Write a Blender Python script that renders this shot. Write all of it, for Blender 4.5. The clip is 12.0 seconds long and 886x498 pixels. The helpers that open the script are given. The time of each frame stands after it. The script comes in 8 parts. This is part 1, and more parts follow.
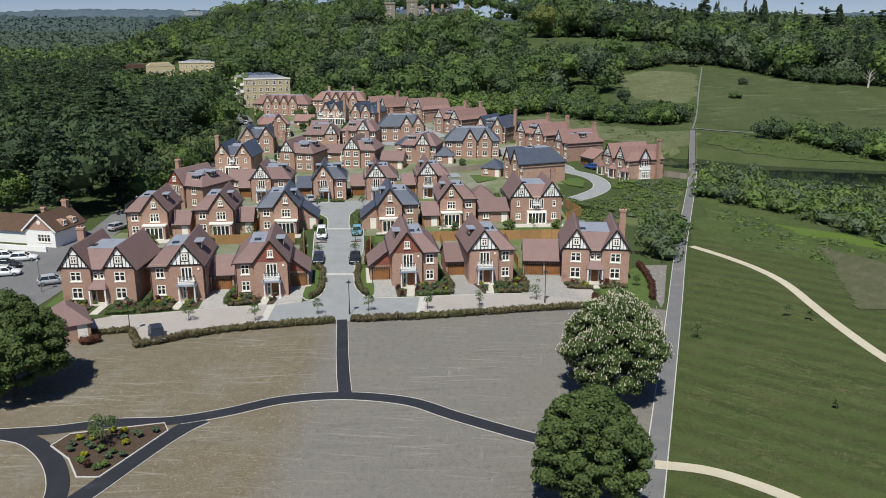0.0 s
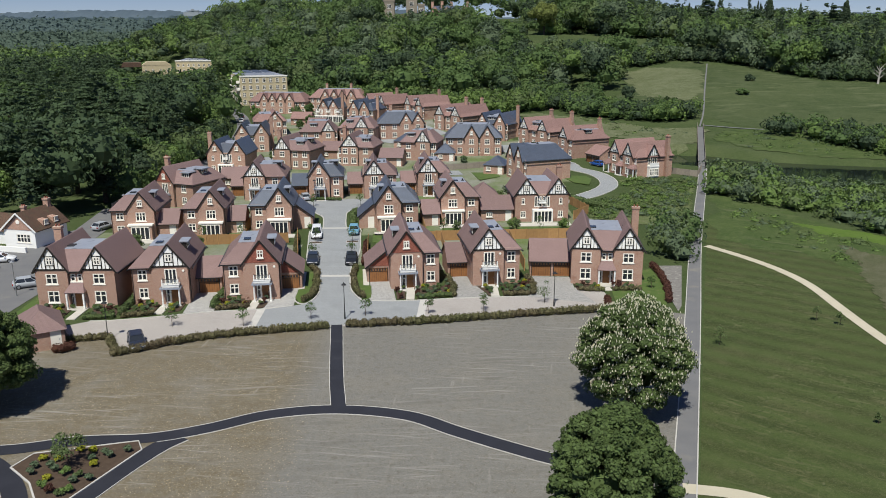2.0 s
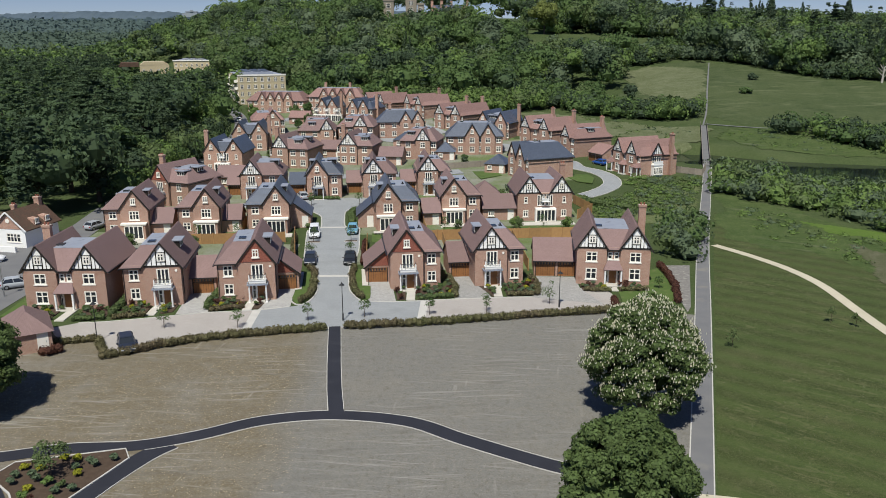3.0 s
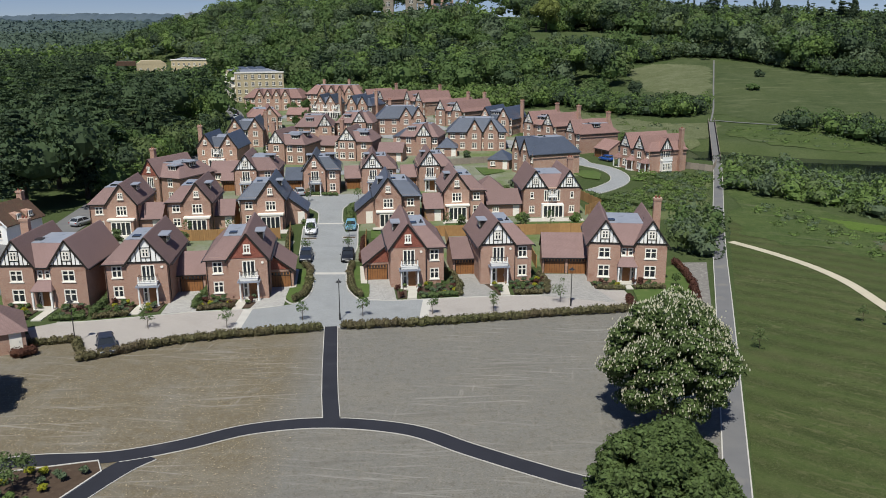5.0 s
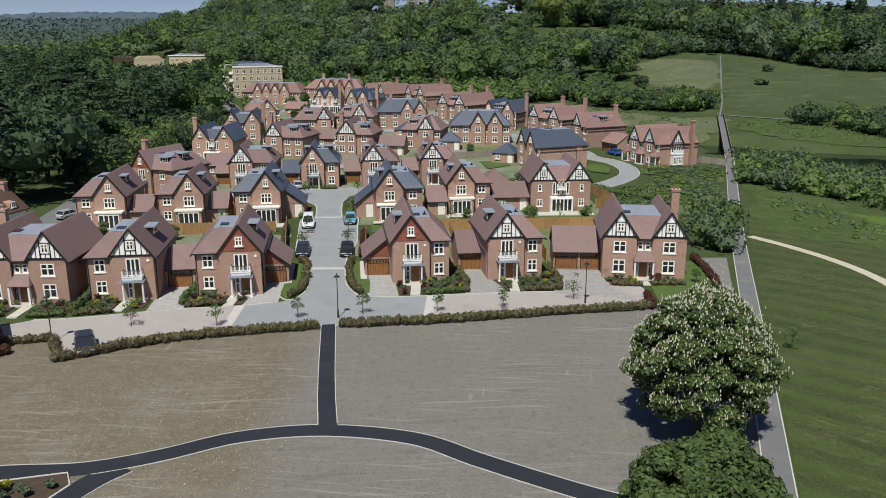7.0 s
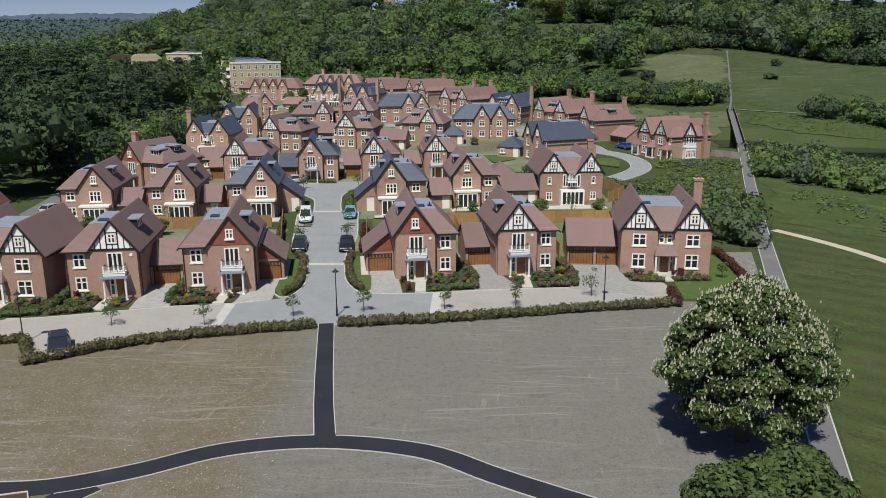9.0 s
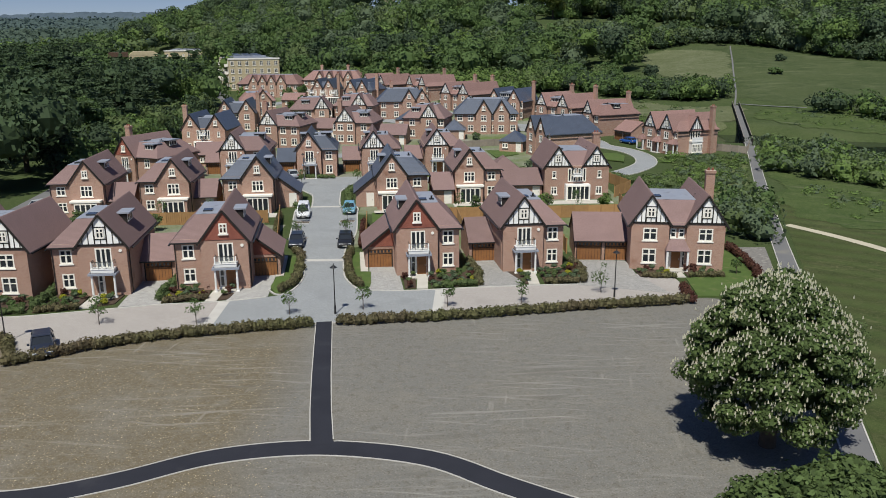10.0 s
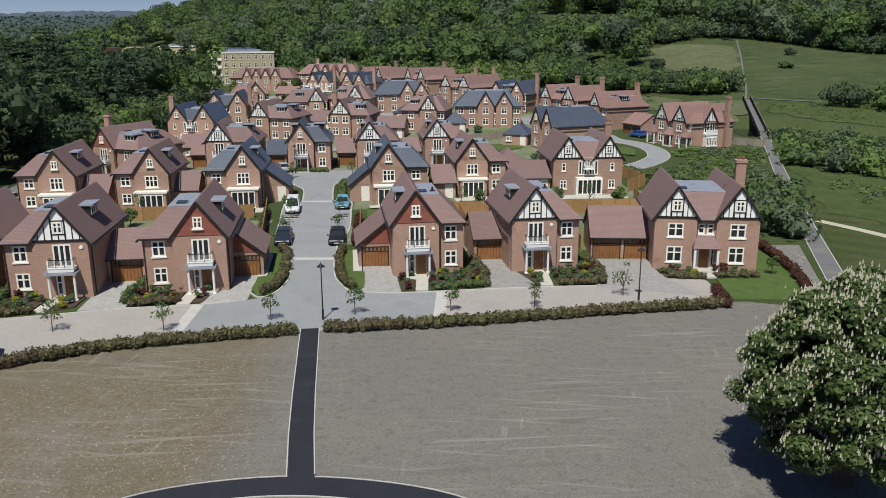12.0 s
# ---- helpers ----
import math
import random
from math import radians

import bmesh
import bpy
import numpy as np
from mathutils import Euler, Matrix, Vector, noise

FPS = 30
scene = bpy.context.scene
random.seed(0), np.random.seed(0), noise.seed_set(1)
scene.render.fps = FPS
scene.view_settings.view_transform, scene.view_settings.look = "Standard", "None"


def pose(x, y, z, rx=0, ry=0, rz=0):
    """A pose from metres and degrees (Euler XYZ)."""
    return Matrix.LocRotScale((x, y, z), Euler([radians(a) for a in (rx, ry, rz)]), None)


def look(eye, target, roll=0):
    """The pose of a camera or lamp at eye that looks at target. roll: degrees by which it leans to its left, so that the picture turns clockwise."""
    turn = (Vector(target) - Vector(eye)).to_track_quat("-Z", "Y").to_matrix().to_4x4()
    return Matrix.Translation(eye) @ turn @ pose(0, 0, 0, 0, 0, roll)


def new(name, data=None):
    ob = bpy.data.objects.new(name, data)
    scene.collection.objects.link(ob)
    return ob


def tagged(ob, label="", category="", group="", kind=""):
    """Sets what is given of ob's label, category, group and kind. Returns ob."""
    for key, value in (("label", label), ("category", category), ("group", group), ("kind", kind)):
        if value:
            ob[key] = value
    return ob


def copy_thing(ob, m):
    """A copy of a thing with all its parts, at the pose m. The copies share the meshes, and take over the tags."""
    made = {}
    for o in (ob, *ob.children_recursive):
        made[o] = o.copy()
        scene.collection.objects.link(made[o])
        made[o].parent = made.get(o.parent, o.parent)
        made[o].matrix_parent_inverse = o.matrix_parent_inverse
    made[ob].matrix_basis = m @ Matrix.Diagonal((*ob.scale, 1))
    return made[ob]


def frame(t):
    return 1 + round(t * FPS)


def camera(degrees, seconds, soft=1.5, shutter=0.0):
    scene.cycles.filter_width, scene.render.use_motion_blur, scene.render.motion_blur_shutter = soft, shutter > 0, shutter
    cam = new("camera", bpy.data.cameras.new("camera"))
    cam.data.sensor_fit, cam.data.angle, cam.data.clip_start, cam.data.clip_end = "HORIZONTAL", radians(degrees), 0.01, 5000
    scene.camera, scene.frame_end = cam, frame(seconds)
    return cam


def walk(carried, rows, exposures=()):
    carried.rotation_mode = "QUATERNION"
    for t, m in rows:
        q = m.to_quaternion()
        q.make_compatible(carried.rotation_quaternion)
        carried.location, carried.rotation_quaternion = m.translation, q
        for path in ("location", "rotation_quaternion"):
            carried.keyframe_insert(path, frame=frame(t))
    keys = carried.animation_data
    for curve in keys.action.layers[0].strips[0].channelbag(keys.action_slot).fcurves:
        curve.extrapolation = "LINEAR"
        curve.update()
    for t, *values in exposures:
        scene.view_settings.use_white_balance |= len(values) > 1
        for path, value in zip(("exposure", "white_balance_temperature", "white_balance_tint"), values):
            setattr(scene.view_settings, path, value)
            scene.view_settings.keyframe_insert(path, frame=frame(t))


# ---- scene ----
cam = camera(58.0, 12.0, soft=0.95)
PATH = [
    (0, (0.107, 7.047, 35.515), (0.124, 8.977, 34.991), -0.1),
    (0.5, (0.051, 8.749, 35.019), (0.069, 10.68, 34.495), -0.2),
    (1, (-0.008, 10.43, 34.545), (0.01, 12.36, 34.022), -0.2),
    (1.5, (-0.018, 12.126, 34.054), (0.0, 14.056, 33.531), -0.2),
    (2, (-0.069, 13.829, 33.541), (-0.052, 15.76, 33.019), -0.2),
    (2.5, (-0.171, 15.454, 32.966), (-0.153, 17.385, 32.445), -0.2),
    (3, (-0.325, 16.902, 32.426), (-0.306, 18.834, 31.907), -0.2),
    (5, (-0.752, 22.628, 30.003), (-0.732, 24.561, 29.49), -0.2),
    (5.5, (-0.804, 23.936, 29.504), (-0.786, 25.869, 28.99), -0.1),
    (6, (-0.955, 25.325, 28.885), (-0.935, 27.258, 28.373), -0.1),
    (6.5, (-1.096, 26.771, 28.326), (-1.076, 28.703, 27.812), -0.1),
    (7, (-1.296, 28.275, 27.76), (-1.276, 30.208, 27.246), -0.1),
    (9, (-1.961, 34.335, 25.283), (-1.941, 36.269, 24.772), -0.2),
    (9.5, (-2.138, 35.874, 24.728), (-2.118, 37.806, 24.215), -0.2),
    (10, (-2.214, 37.495, 24.067), (-2.194, 39.428, 23.553), -0.3),
    (10.5, (-2.319, 39.321, 23.469), (-2.298, 41.253, 22.955), -0.3),
    (11, (-2.43, 41.318, 22.824), (-2.408, 43.25, 22.31), -0.3),
    (11.5, (-2.435, 43.46, 22.207), (-2.412, 45.393, 21.692), -0.3),
    (12, (-2.468, 45.788, 21.597), (-2.444, 47.721, 21.083), -0.2),
]
walk(cam, [(t, look(eye, target, roll)) for t, eye, target, roll in PATH], exposures=[(0, 0.1), (6, 0.04), (12, -0.04)])

# ---- world and sun ----
SUN_TO = Vector((-0.24 * math.cos(radians(59)), -0.97 * math.cos(radians(59)), math.sin(radians(59))))
world = bpy.data.worlds.new("sky")
scene.world = world
world.use_nodes = True
wt = world.node_tree
wt.nodes.clear()
sky = wt.nodes.new("ShaderNodeTexSky")
sky.sky_type = "NISHITA"
sky.sun_disc = False
sky.sun_elevation = radians(59)
sky.sun_rotation = math.atan2(SUN_TO.x, SUN_TO.y)
sky.air_density, sky.dust_density, sky.ozone_density = 0.5, 0.0, 2.0
bg = wt.nodes.new("ShaderNodeBackground")
bg.inputs["Strength"].default_value = 0.135
wo = wt.nodes.new("ShaderNodeOutputWorld")
tint = wt.nodes.new("ShaderNodeMix")
tint.data_type, tint.blend_type = "RGBA", "MULTIPLY"
tint.inputs["Factor"].default_value = 1.0
haze = wt.nodes.new("ShaderNodeMix")
haze.data_type = "RGBA"
haze.inputs["A"].default_value, haze.inputs["B"].default_value = (0.44, 0.41, 0.44, 1), (0.70, 0.72, 0.83, 1)
where = wt.nodes.new("ShaderNodeTexCoord")
updown = wt.nodes.new("ShaderNodeSeparateXYZ")
climb = wt.nodes.new("ShaderNodeMapRange")
climb.interpolation_type = "SMOOTHSTEP"
climb.inputs["From Min"].default_value, climb.inputs["From Max"].default_value = 0.0, 0.4
wt.links.new(where.outputs["Generated"], updown.inputs[0])
wt.links.new(updown.outputs[2], climb.inputs["Value"])
wt.links.new(climb.outputs[0], haze.inputs["Factor"])
wt.links.new(haze.outputs["Result"], tint.inputs["B"])
wt.links.new(sky.outputs[0], tint.inputs["A"])
wt.links.new(tint.outputs["Result"], bg.inputs[0])
wt.links.new(bg.outputs[0], wo.inputs[0])
sun_data = bpy.data.lights.new("sun", "SUN")
sun_data.energy, sun_data.angle, sun_data.color = 4.7, radians(0.53), (1.0, 0.985, 0.9)
sun = new("sun", sun_data)
sun.matrix_world = look(SUN_TO * 100, (0, 0, 0))


# ---- materials ----
def material(name, c1, c2, scale=4.0, rough=0.85, bump=0.2, fine=30.0, metal=0.0, spec=0.3, pattern=None, spot=None, per_piece=0.0, size=(0.22, 0.075), mortar=None):
    """Two-scale noise between two colours; pattern 'brick' or 'tile' lays courses over it; spot is (colour, scale, threshold)."""
    m = bpy.data.materials.new(name)
    m.use_nodes = True
    t = m.node_tree
    b = t.nodes["Principled BSDF"]
    b.inputs["Roughness"].default_value = rough
    b.inputs["Metallic"].default_value = metal
    b.inputs["Specular IOR Level"].default_value = spec
    co = t.nodes.new("ShaderNodeTexCoord")
    n1 = t.nodes.new("ShaderNodeTexNoise")
    n1.inputs["Scale"].default_value, n1.inputs["Detail"].default_value = scale, 4.0
    n2 = t.nodes.new("ShaderNodeTexNoise")
    n2.inputs["Scale"].default_value, n2.inputs["Detail"].default_value = fine, 3.0
    for n in (n1, n2):
        t.links.new(co.outputs["Object"], n.inputs["Vector"])
    mx = t.nodes.new("ShaderNodeMath")
    mx.operation = "MULTIPLY_ADD"
    mx.inputs[1].default_value = 0.55
    t.links.new(n2.outputs[0], mx.inputs[0])
    half = t.nodes.new("ShaderNodeMath")
    half.operation = "MULTIPLY_ADD"
    half.inputs[1].default_value, half.inputs[2].default_value = 1.6, -0.6
    t.links.new(n1.outputs[0], half.inputs[0])
    t.links.new(half.outputs[0], mx.inputs[2])
    mix = t.nodes.new("ShaderNodeMix")
    mix.data_type = "RGBA"
    mix.inputs["A"].default_value, mix.inputs["B"].default_value = (*c1, 1), (*c2, 1)
    t.links.new(mx.outputs[0], mix.inputs["Factor"])
    out = mix.outputs["Result"]
    height = n2.outputs[0]
    if pattern:
        sp = t.nodes.new("ShaderNodeSeparateXYZ")
        t.links.new(co.outputs["Object"], sp.inputs[0])
        ad = t.nodes.new("ShaderNodeMath")
        t.links.new(sp.outputs[0], ad.inputs[0])
        t.links.new(sp.outputs[1], ad.inputs[1])
        cb = t.nodes.new("ShaderNodeCombineXYZ")
        t.links.new(sp.outputs[0] if pattern == "paver" else ad.outputs[0], cb.inputs[0])
        t.links.new(sp.outputs[1 if pattern == "paver" else 2], cb.inputs[1])
        br = t.nodes.new("ShaderNodeTexBrick")
        br.inputs["Scale"].default_value = 1.0
        br.inputs["Brick Width"].default_value, br.inputs["Row Height"].default_value = size
        br.inputs["Mortar Size"].default_value = 0.008 if pattern == "brick" else 0.012
        br.inputs["Mortar Smooth"].default_value = 0.3
        t.links.new(cb.outputs[0], br.inputs["Vector"])
        t.links.new(out, br.inputs["Color1"])
        dk = t.nodes.new("ShaderNodeMix")
        dk.data_type, dk.blend_type = "RGBA", "MULTIPLY"
        dk.inputs["Factor"].default_value = 1.0
        dk.inputs["B"].default_value = (0.8, 0.78, 0.78, 1) if pattern == "brick" else (0.9, 0.9, 0.9, 1)
        t.links.new(out, dk.inputs["A"])
        t.links.new(dk.outputs["Result"], br.inputs["Color2"])
        br.inputs["Mortar"].default_value = (*(mortar or c1), 1)
        out = br.outputs["Color"]
        inv = t.nodes.new("ShaderNodeMath")
        inv.operation = "SUBTRACT"
        inv.inputs[0].default_value = 1.0
        t.links.new(br.outputs["Fac"], inv.inputs[1])
        height = inv.outputs[0]
    if spot:
        vo = t.nodes.new("ShaderNodeTexNoise")
        vo.inputs["Scale"].default_value, vo.inputs["Detail"].default_value = spot[1], 5.0
        t.links.new(co.outputs["Object"], vo.inputs["Vector"])
        rp = t.nodes.new("ShaderNodeMapRange")
        rp.inputs["From Min"].default_value, rp.inputs["From Max"].default_value = spot[2], spot[2] + 0.12
        t.links.new(vo.outputs[0], rp.inputs["Value"])
        m2 = t.nodes.new("ShaderNodeMix")
        m2.data_type = "RGBA"
        m2.inputs["B"].default_value = (*spot[0], 1)
        t.links.new(rp.outputs[0], m2.inputs["Factor"])
        t.links.new(out, m2.inputs["A"])
        out = m2.outputs["Result"]
    if per_piece:
        if per_piece > 0:
            src = t.nodes.new("ShaderNodeNewGeometry").outputs["Random Per Island"]
        else:
            src = t.nodes.new("ShaderNodeObjectInfo").outputs["Random"]
        hs = t.nodes.new("ShaderNodeHueSaturation")
        rg = t.nodes.new("ShaderNodeMapRange")
        rg.inputs["To Min"].default_value, rg.inputs["To Max"].default_value = 1 - abs(per_piece), 1 + abs(per_piece)
        t.links.new(src, rg.inputs["Value"])
        t.links.new(rg.outputs[0], hs.inputs["Value"])
        t.links.new(out, hs.inputs["Color"])
        out = hs.outputs["Color"]
    t.links.new(out, b.inputs["Base Color"])
    if bump:
        bp = t.nodes.new("ShaderNodeBump")
        bp.inputs["Strength"].default_value, bp.inputs["Distance"].default_value = bump, 0.02
        t.links.new(height, bp.inputs["Height"])
        t.links.new(bp.outputs[0], b.inputs["Normal"])
    return m


BRICK = material("red_brick", (0.456, 0.272, 0.202), (0.374, 0.216, 0.158), 1.2, 0.9, 0.3, 14, pattern="brick", mortar=(0.45, 0.35, 0.28), spot=((0.290, 0.152, 0.104), 0.6, 0.62), per_piece=-0.12)
BRICK_BUFF = material("buff_brick", (0.62, 0.52, 0.33), (0.54, 0.45, 0.28), 1.0, 0.9, 0.3, 14, pattern="brick", mortar=(0.45, 0.38, 0.26))
TILE = material("clay_roof_tile", (0.256, 0.170, 0.161), (0.222, 0.146, 0.138), 0.5, 0.8, 0.4, 16, pattern="tile", size=(0.17, 0.09), mortar=(0.165, 0.110, 0.10), per_piece=-0.12)
TILE_RED = material("orange_clay_roof_tile", (0.312, 0.190, 0.168), (0.270, 0.163, 0.144), 0.5, 0.8, 0.4, 16, pattern="tile", size=(0.17, 0.09), mortar=(0.19, 0.115, 0.10), per_piece=-0.12)
TILE_OLD = material("weathered_roof_tile", (0.15, 0.085, 0.055), (0.10, 0.062, 0.045), 0.7, 0.9, 0.5, 10, pattern="tile", size=(0.17, 0.09), mortar=(0.06, 0.04, 0.03), spot=((0.09, 0.085, 0.05), 1.5, 0.58))
TILE_HUNG = material("hung_red_tile", (0.38, 0.135, 0.09), (0.29, 0.10, 0.07), 1.3, 0.8, 0.5, 16, pattern="tile", size=(0.17, 0.1), mortar=(0.13, 0.04, 0.03))
SLATE = material("blue_slate", (0.088, 0.106, 0.146), (0.062, 0.076, 0.106), 0.9, 0.38, 0.12, 16, spec=0.9, pattern="tile", size=(0.3, 0.16), mortar=(0.03, 0.035, 0.046), per_piece=-0.2)
LEAD = material("grey_lead_sheet", (0.30, 0.32, 0.37), (0.23, 0.25, 0.30), 0.8, 0.5, 0.1, 8, spec=0.5, spot=((0.12, 0.125, 0.14), 0.7, 0.6))
STONE = material("cream_cast_stone", (0.86, 0.82, 0.74), (0.77, 0.73, 0.65), 1.5, 0.75, 0.1, 20)
WHITE = material("white_paint", (0.82, 0.81, 0.78), (0.74, 0.73, 0.70), 1.0, 0.5, 0.05, 12)
RENDER = material("white_render", (0.87, 0.86, 0.83), (0.80, 0.79, 0.75), 0.7, 0.85, 0.15, 25)
BLACK = material("black_stained_timber", (0.018, 0.015, 0.013), (0.03, 0.026, 0.023), 2.0, 0.6, 0.15, 20)
OAK = material("oiled_oak_boards", (0.30, 0.135, 0.05), (0.21, 0.09, 0.035), 2.0, 0.6, 0.2, 12, per_piece=-0.1)
FENCE = material("larch_fence_boards", (0.40, 0.235, 0.10), (0.30, 0.17, 0.075), 2.0, 0.8, 0.25, 14, per_piece=-0.15)
GREYWOOD = material("silvered_timber", (0.30, 0.26, 0.21), (0.21, 0.18, 0.15), 2.0, 0.85, 0.25, 14, per_piece=-0.15)
GLASS = material("window_glass", (0.02, 0.024, 0.03), (0.03, 0.034, 0.04), 0.6, 0.06, 0.0, 5, spec=0.6)
GLASS_RAIL = material("balcony_glass", (0.30, 0.33, 0.33), (0.36, 0.38, 0.38), 0.6, 0.1, 0.0, 5, spec=0.6)
GLASS_RAIL.node_tree.nodes["Principled BSDF"].inputs["Alpha"].default_value = 0.22
TARMAC = material("black_tarmac", (0.019, 0.020, 0.027), (0.028, 0.029, 0.038), 0.5, 0.85, 0.35, 30, spot=((0.038, 0.038, 0.045), 0.35, 0.6))
OLD_TARMAC = material("grey_tarmac", (0.135, 0.135, 0.14), (0.175, 0.172, 0.17), 0.4, 0.9, 0.3, 25, spot=((0.2, 0.19, 0.17), 0.3, 0.6))
BLOCK = material("grey_block_paving", (0.325, 0.336, 0.340), (0.27, 0.280, 0.285), 0.35, 0.85, 0.3, 3.5, spot=((0.24, 0.248, 0.252), 0.25, 0.58), pattern="paver", size=(0.24, 0.16), mortar=(0.22, 0.226, 0.23))
BLOCK_PALE = material("buff_block_paving", (0.425, 0.390, 0.360), (0.365, 0.333, 0.306), 0.35, 0.85, 0.3, 3.5, spot=((0.32, 0.292, 0.268), 0.2, 0.6), pattern="paver", size=(0.24, 0.16), mortar=(0.30, 0.272, 0.25))
SETT = material("tumbled_setts", (0.46, 0.445, 0.42), (0.27, 0.262, 0.25), 2.5, 0.85, 0.5, 9, per_piece=-0.12, pattern="paver", size=(0.34, 0.24), mortar=(0.20, 0.193, 0.183))
KERB = material("pale_kerb_stone", (0.52, 0.50, 0.46), (0.44, 0.42, 0.39), 1.0, 0.8, 0.2, 15)
SLAB = material("sandstone_slab", (0.55, 0.52, 0.46), (0.46, 0.43, 0.38), 1.0, 0.8, 0.2, 12)
GRAVEL = material("hoggin_path", (0.52, 0.47, 0.36), (0.43, 0.39, 0.29), 0.5, 0.95, 0.4, 18)
GREY_GRAVEL = material("loose_grey_gravel", (0.25, 0.235, 0.215), (0.13, 0.122, 0.112), 2.5, 0.95, 0.6, 9, spot=((0.32, 0.30, 0.27), 1.2, 0.58))
MULCH = material("bark_mulch", (0.055, 0.036, 0.024), (0.085, 0.058, 0.04), 2.0, 0.95, 0.6, 14, spot=((0.12, 0.09, 0.06), 5, 0.63))
LAWN = material("mown_lawn", (0.084, 0.130, 0.030), (0.056, 0.092, 0.022), 0.8, 0.95, 0.5, 9, spot=((0.11, 0.13, 0.045), 1.3, 0.56))
IRON = material("black_painted_iron", (0.012, 0.012, 0.013), (0.02, 0.02, 0.021), 2, 0.4, 0.0, 10, spec=0.5)
BARK = material("grey_brown_bark", (0.10, 0.075, 0.055), (0.06, 0.045, 0.033), 3.0, 0.95, 0.6, 16)
DEADWOOD = material("bleached_dead_wood", (0.46, 0.43, 0.38), (0.34, 0.31, 0.27), 2.0, 0.9, 0.4, 12)
RUBBER = material("tyre_rubber", (0.015, 0.015, 0.016), (0.022, 0.022, 0.023), 3, 0.8, 0.1, 20)
ALLOY = material("alloy_wheel", (0.45, 0.46, 0.47), (0.35, 0.36, 0.37), 3, 0.35, 0.0, 20, metal=0.8)
LAMP_RED = material("tail_light_red", (0.35, 0.02, 0.015), (0.28, 0.015, 0.012), 3, 0.25, 0.0, 20, spec=0.5)
LAMP_CLEAR = material("headlight_clear", (0.6, 0.62, 0.64), (0.5, 0.52, 0.54), 3, 0.15, 0.0, 20, spec=0.6)


def leaf(name, c1, c2, vary=0.35):
    """Leaf surface that also lets some light through."""
    m = material(name, c1, c2, 0.15, 0.75, 0.0, 1.6, spec=0.25, per_piece=vary)
    t = m.node_tree
    b = t.nodes["Principled BSDF"]
    thin = t.nodes.new("ShaderNodeBsdfTranslucent")
    t.links.new(b.inputs["Base Color"].links[0].from_socket, thin.inputs["Color"])
    both = t.nodes.new("ShaderNodeMixShader")
    both.inputs[0].default_value = 0.3
    t.links.new(b.outputs[0], both.inputs[1])
    t.links.new(thin.outputs[0], both.inputs[2])
    t.links.new(both.outputs[0], t.nodes["Material Output"].inputs["Surface"])
    return m


LEAF_DARK = leaf("dark_evergreen_leaf", (0.044, 0.069, 0.038), (0.064, 0.097, 0.048), 0.18)
LEAF_CEDAR = leaf("cedar_needles", (0.051, 0.083, 0.043), (0.080, 0.121, 0.050), 0.18)
LEAF_MID = leaf("oak_leaf", (0.072, 0.121, 0.040), (0.106, 0.164, 0.051), 0.18)
LEAF_BRIGHT = leaf("spring_leaf", (0.117, 0.183, 0.049), (0.155, 0.227, 0.063), 0.18)
LEAF_OLIVE = leaf("olive_leaf", (0.096, 0.135, 0.050), (0.126, 0.173, 0.064), 0.18)
LEAF_GREY = leaf("sallow_leaf", (0.097, 0.136, 0.075), (0.133, 0.176, 0.097), 0.18)
LEAF_CHESTNUT = leaf("chestnut_leaf", (0.076, 0.114, 0.036), (0.110, 0.154, 0.050), 0.4)
LEAF_YELLOW = leaf("golden_shrub_leaf", (0.34, 0.33, 0.03), (0.26, 0.27, 0.03))
LEAF_RED = leaf("copper_leaf", (0.085, 0.035, 0.028), (0.12, 0.055, 0.035))
LEAF_HEDGE = leaf("beech_hedge_leaf", (0.150, 0.112, 0.072), (0.115, 0.128, 0.048), 0.5)
LEAF_LIME = leaf("willow_leaf", (0.14, 0.17, 0.045), (0.17, 0.20, 0.055))
BLOSSOM = leaf("cream_blossom", (0.80, 0.77, 0.62), (0.70, 0.67, 0.52), 0.12)
# Distance haze mixed into the leaf colour: greyed green, then bluer.
FAR_HAZE_MID = leaf("hazy_far_leaf", (0.070, 0.105, 0.080), (0.100, 0.138, 0.095), 0.15)
FAR_HAZE_BLUE = leaf("hazed_blue_leaf", (0.068, 0.102, 0.098), (0.100, 0.140, 0.122), 0.12)


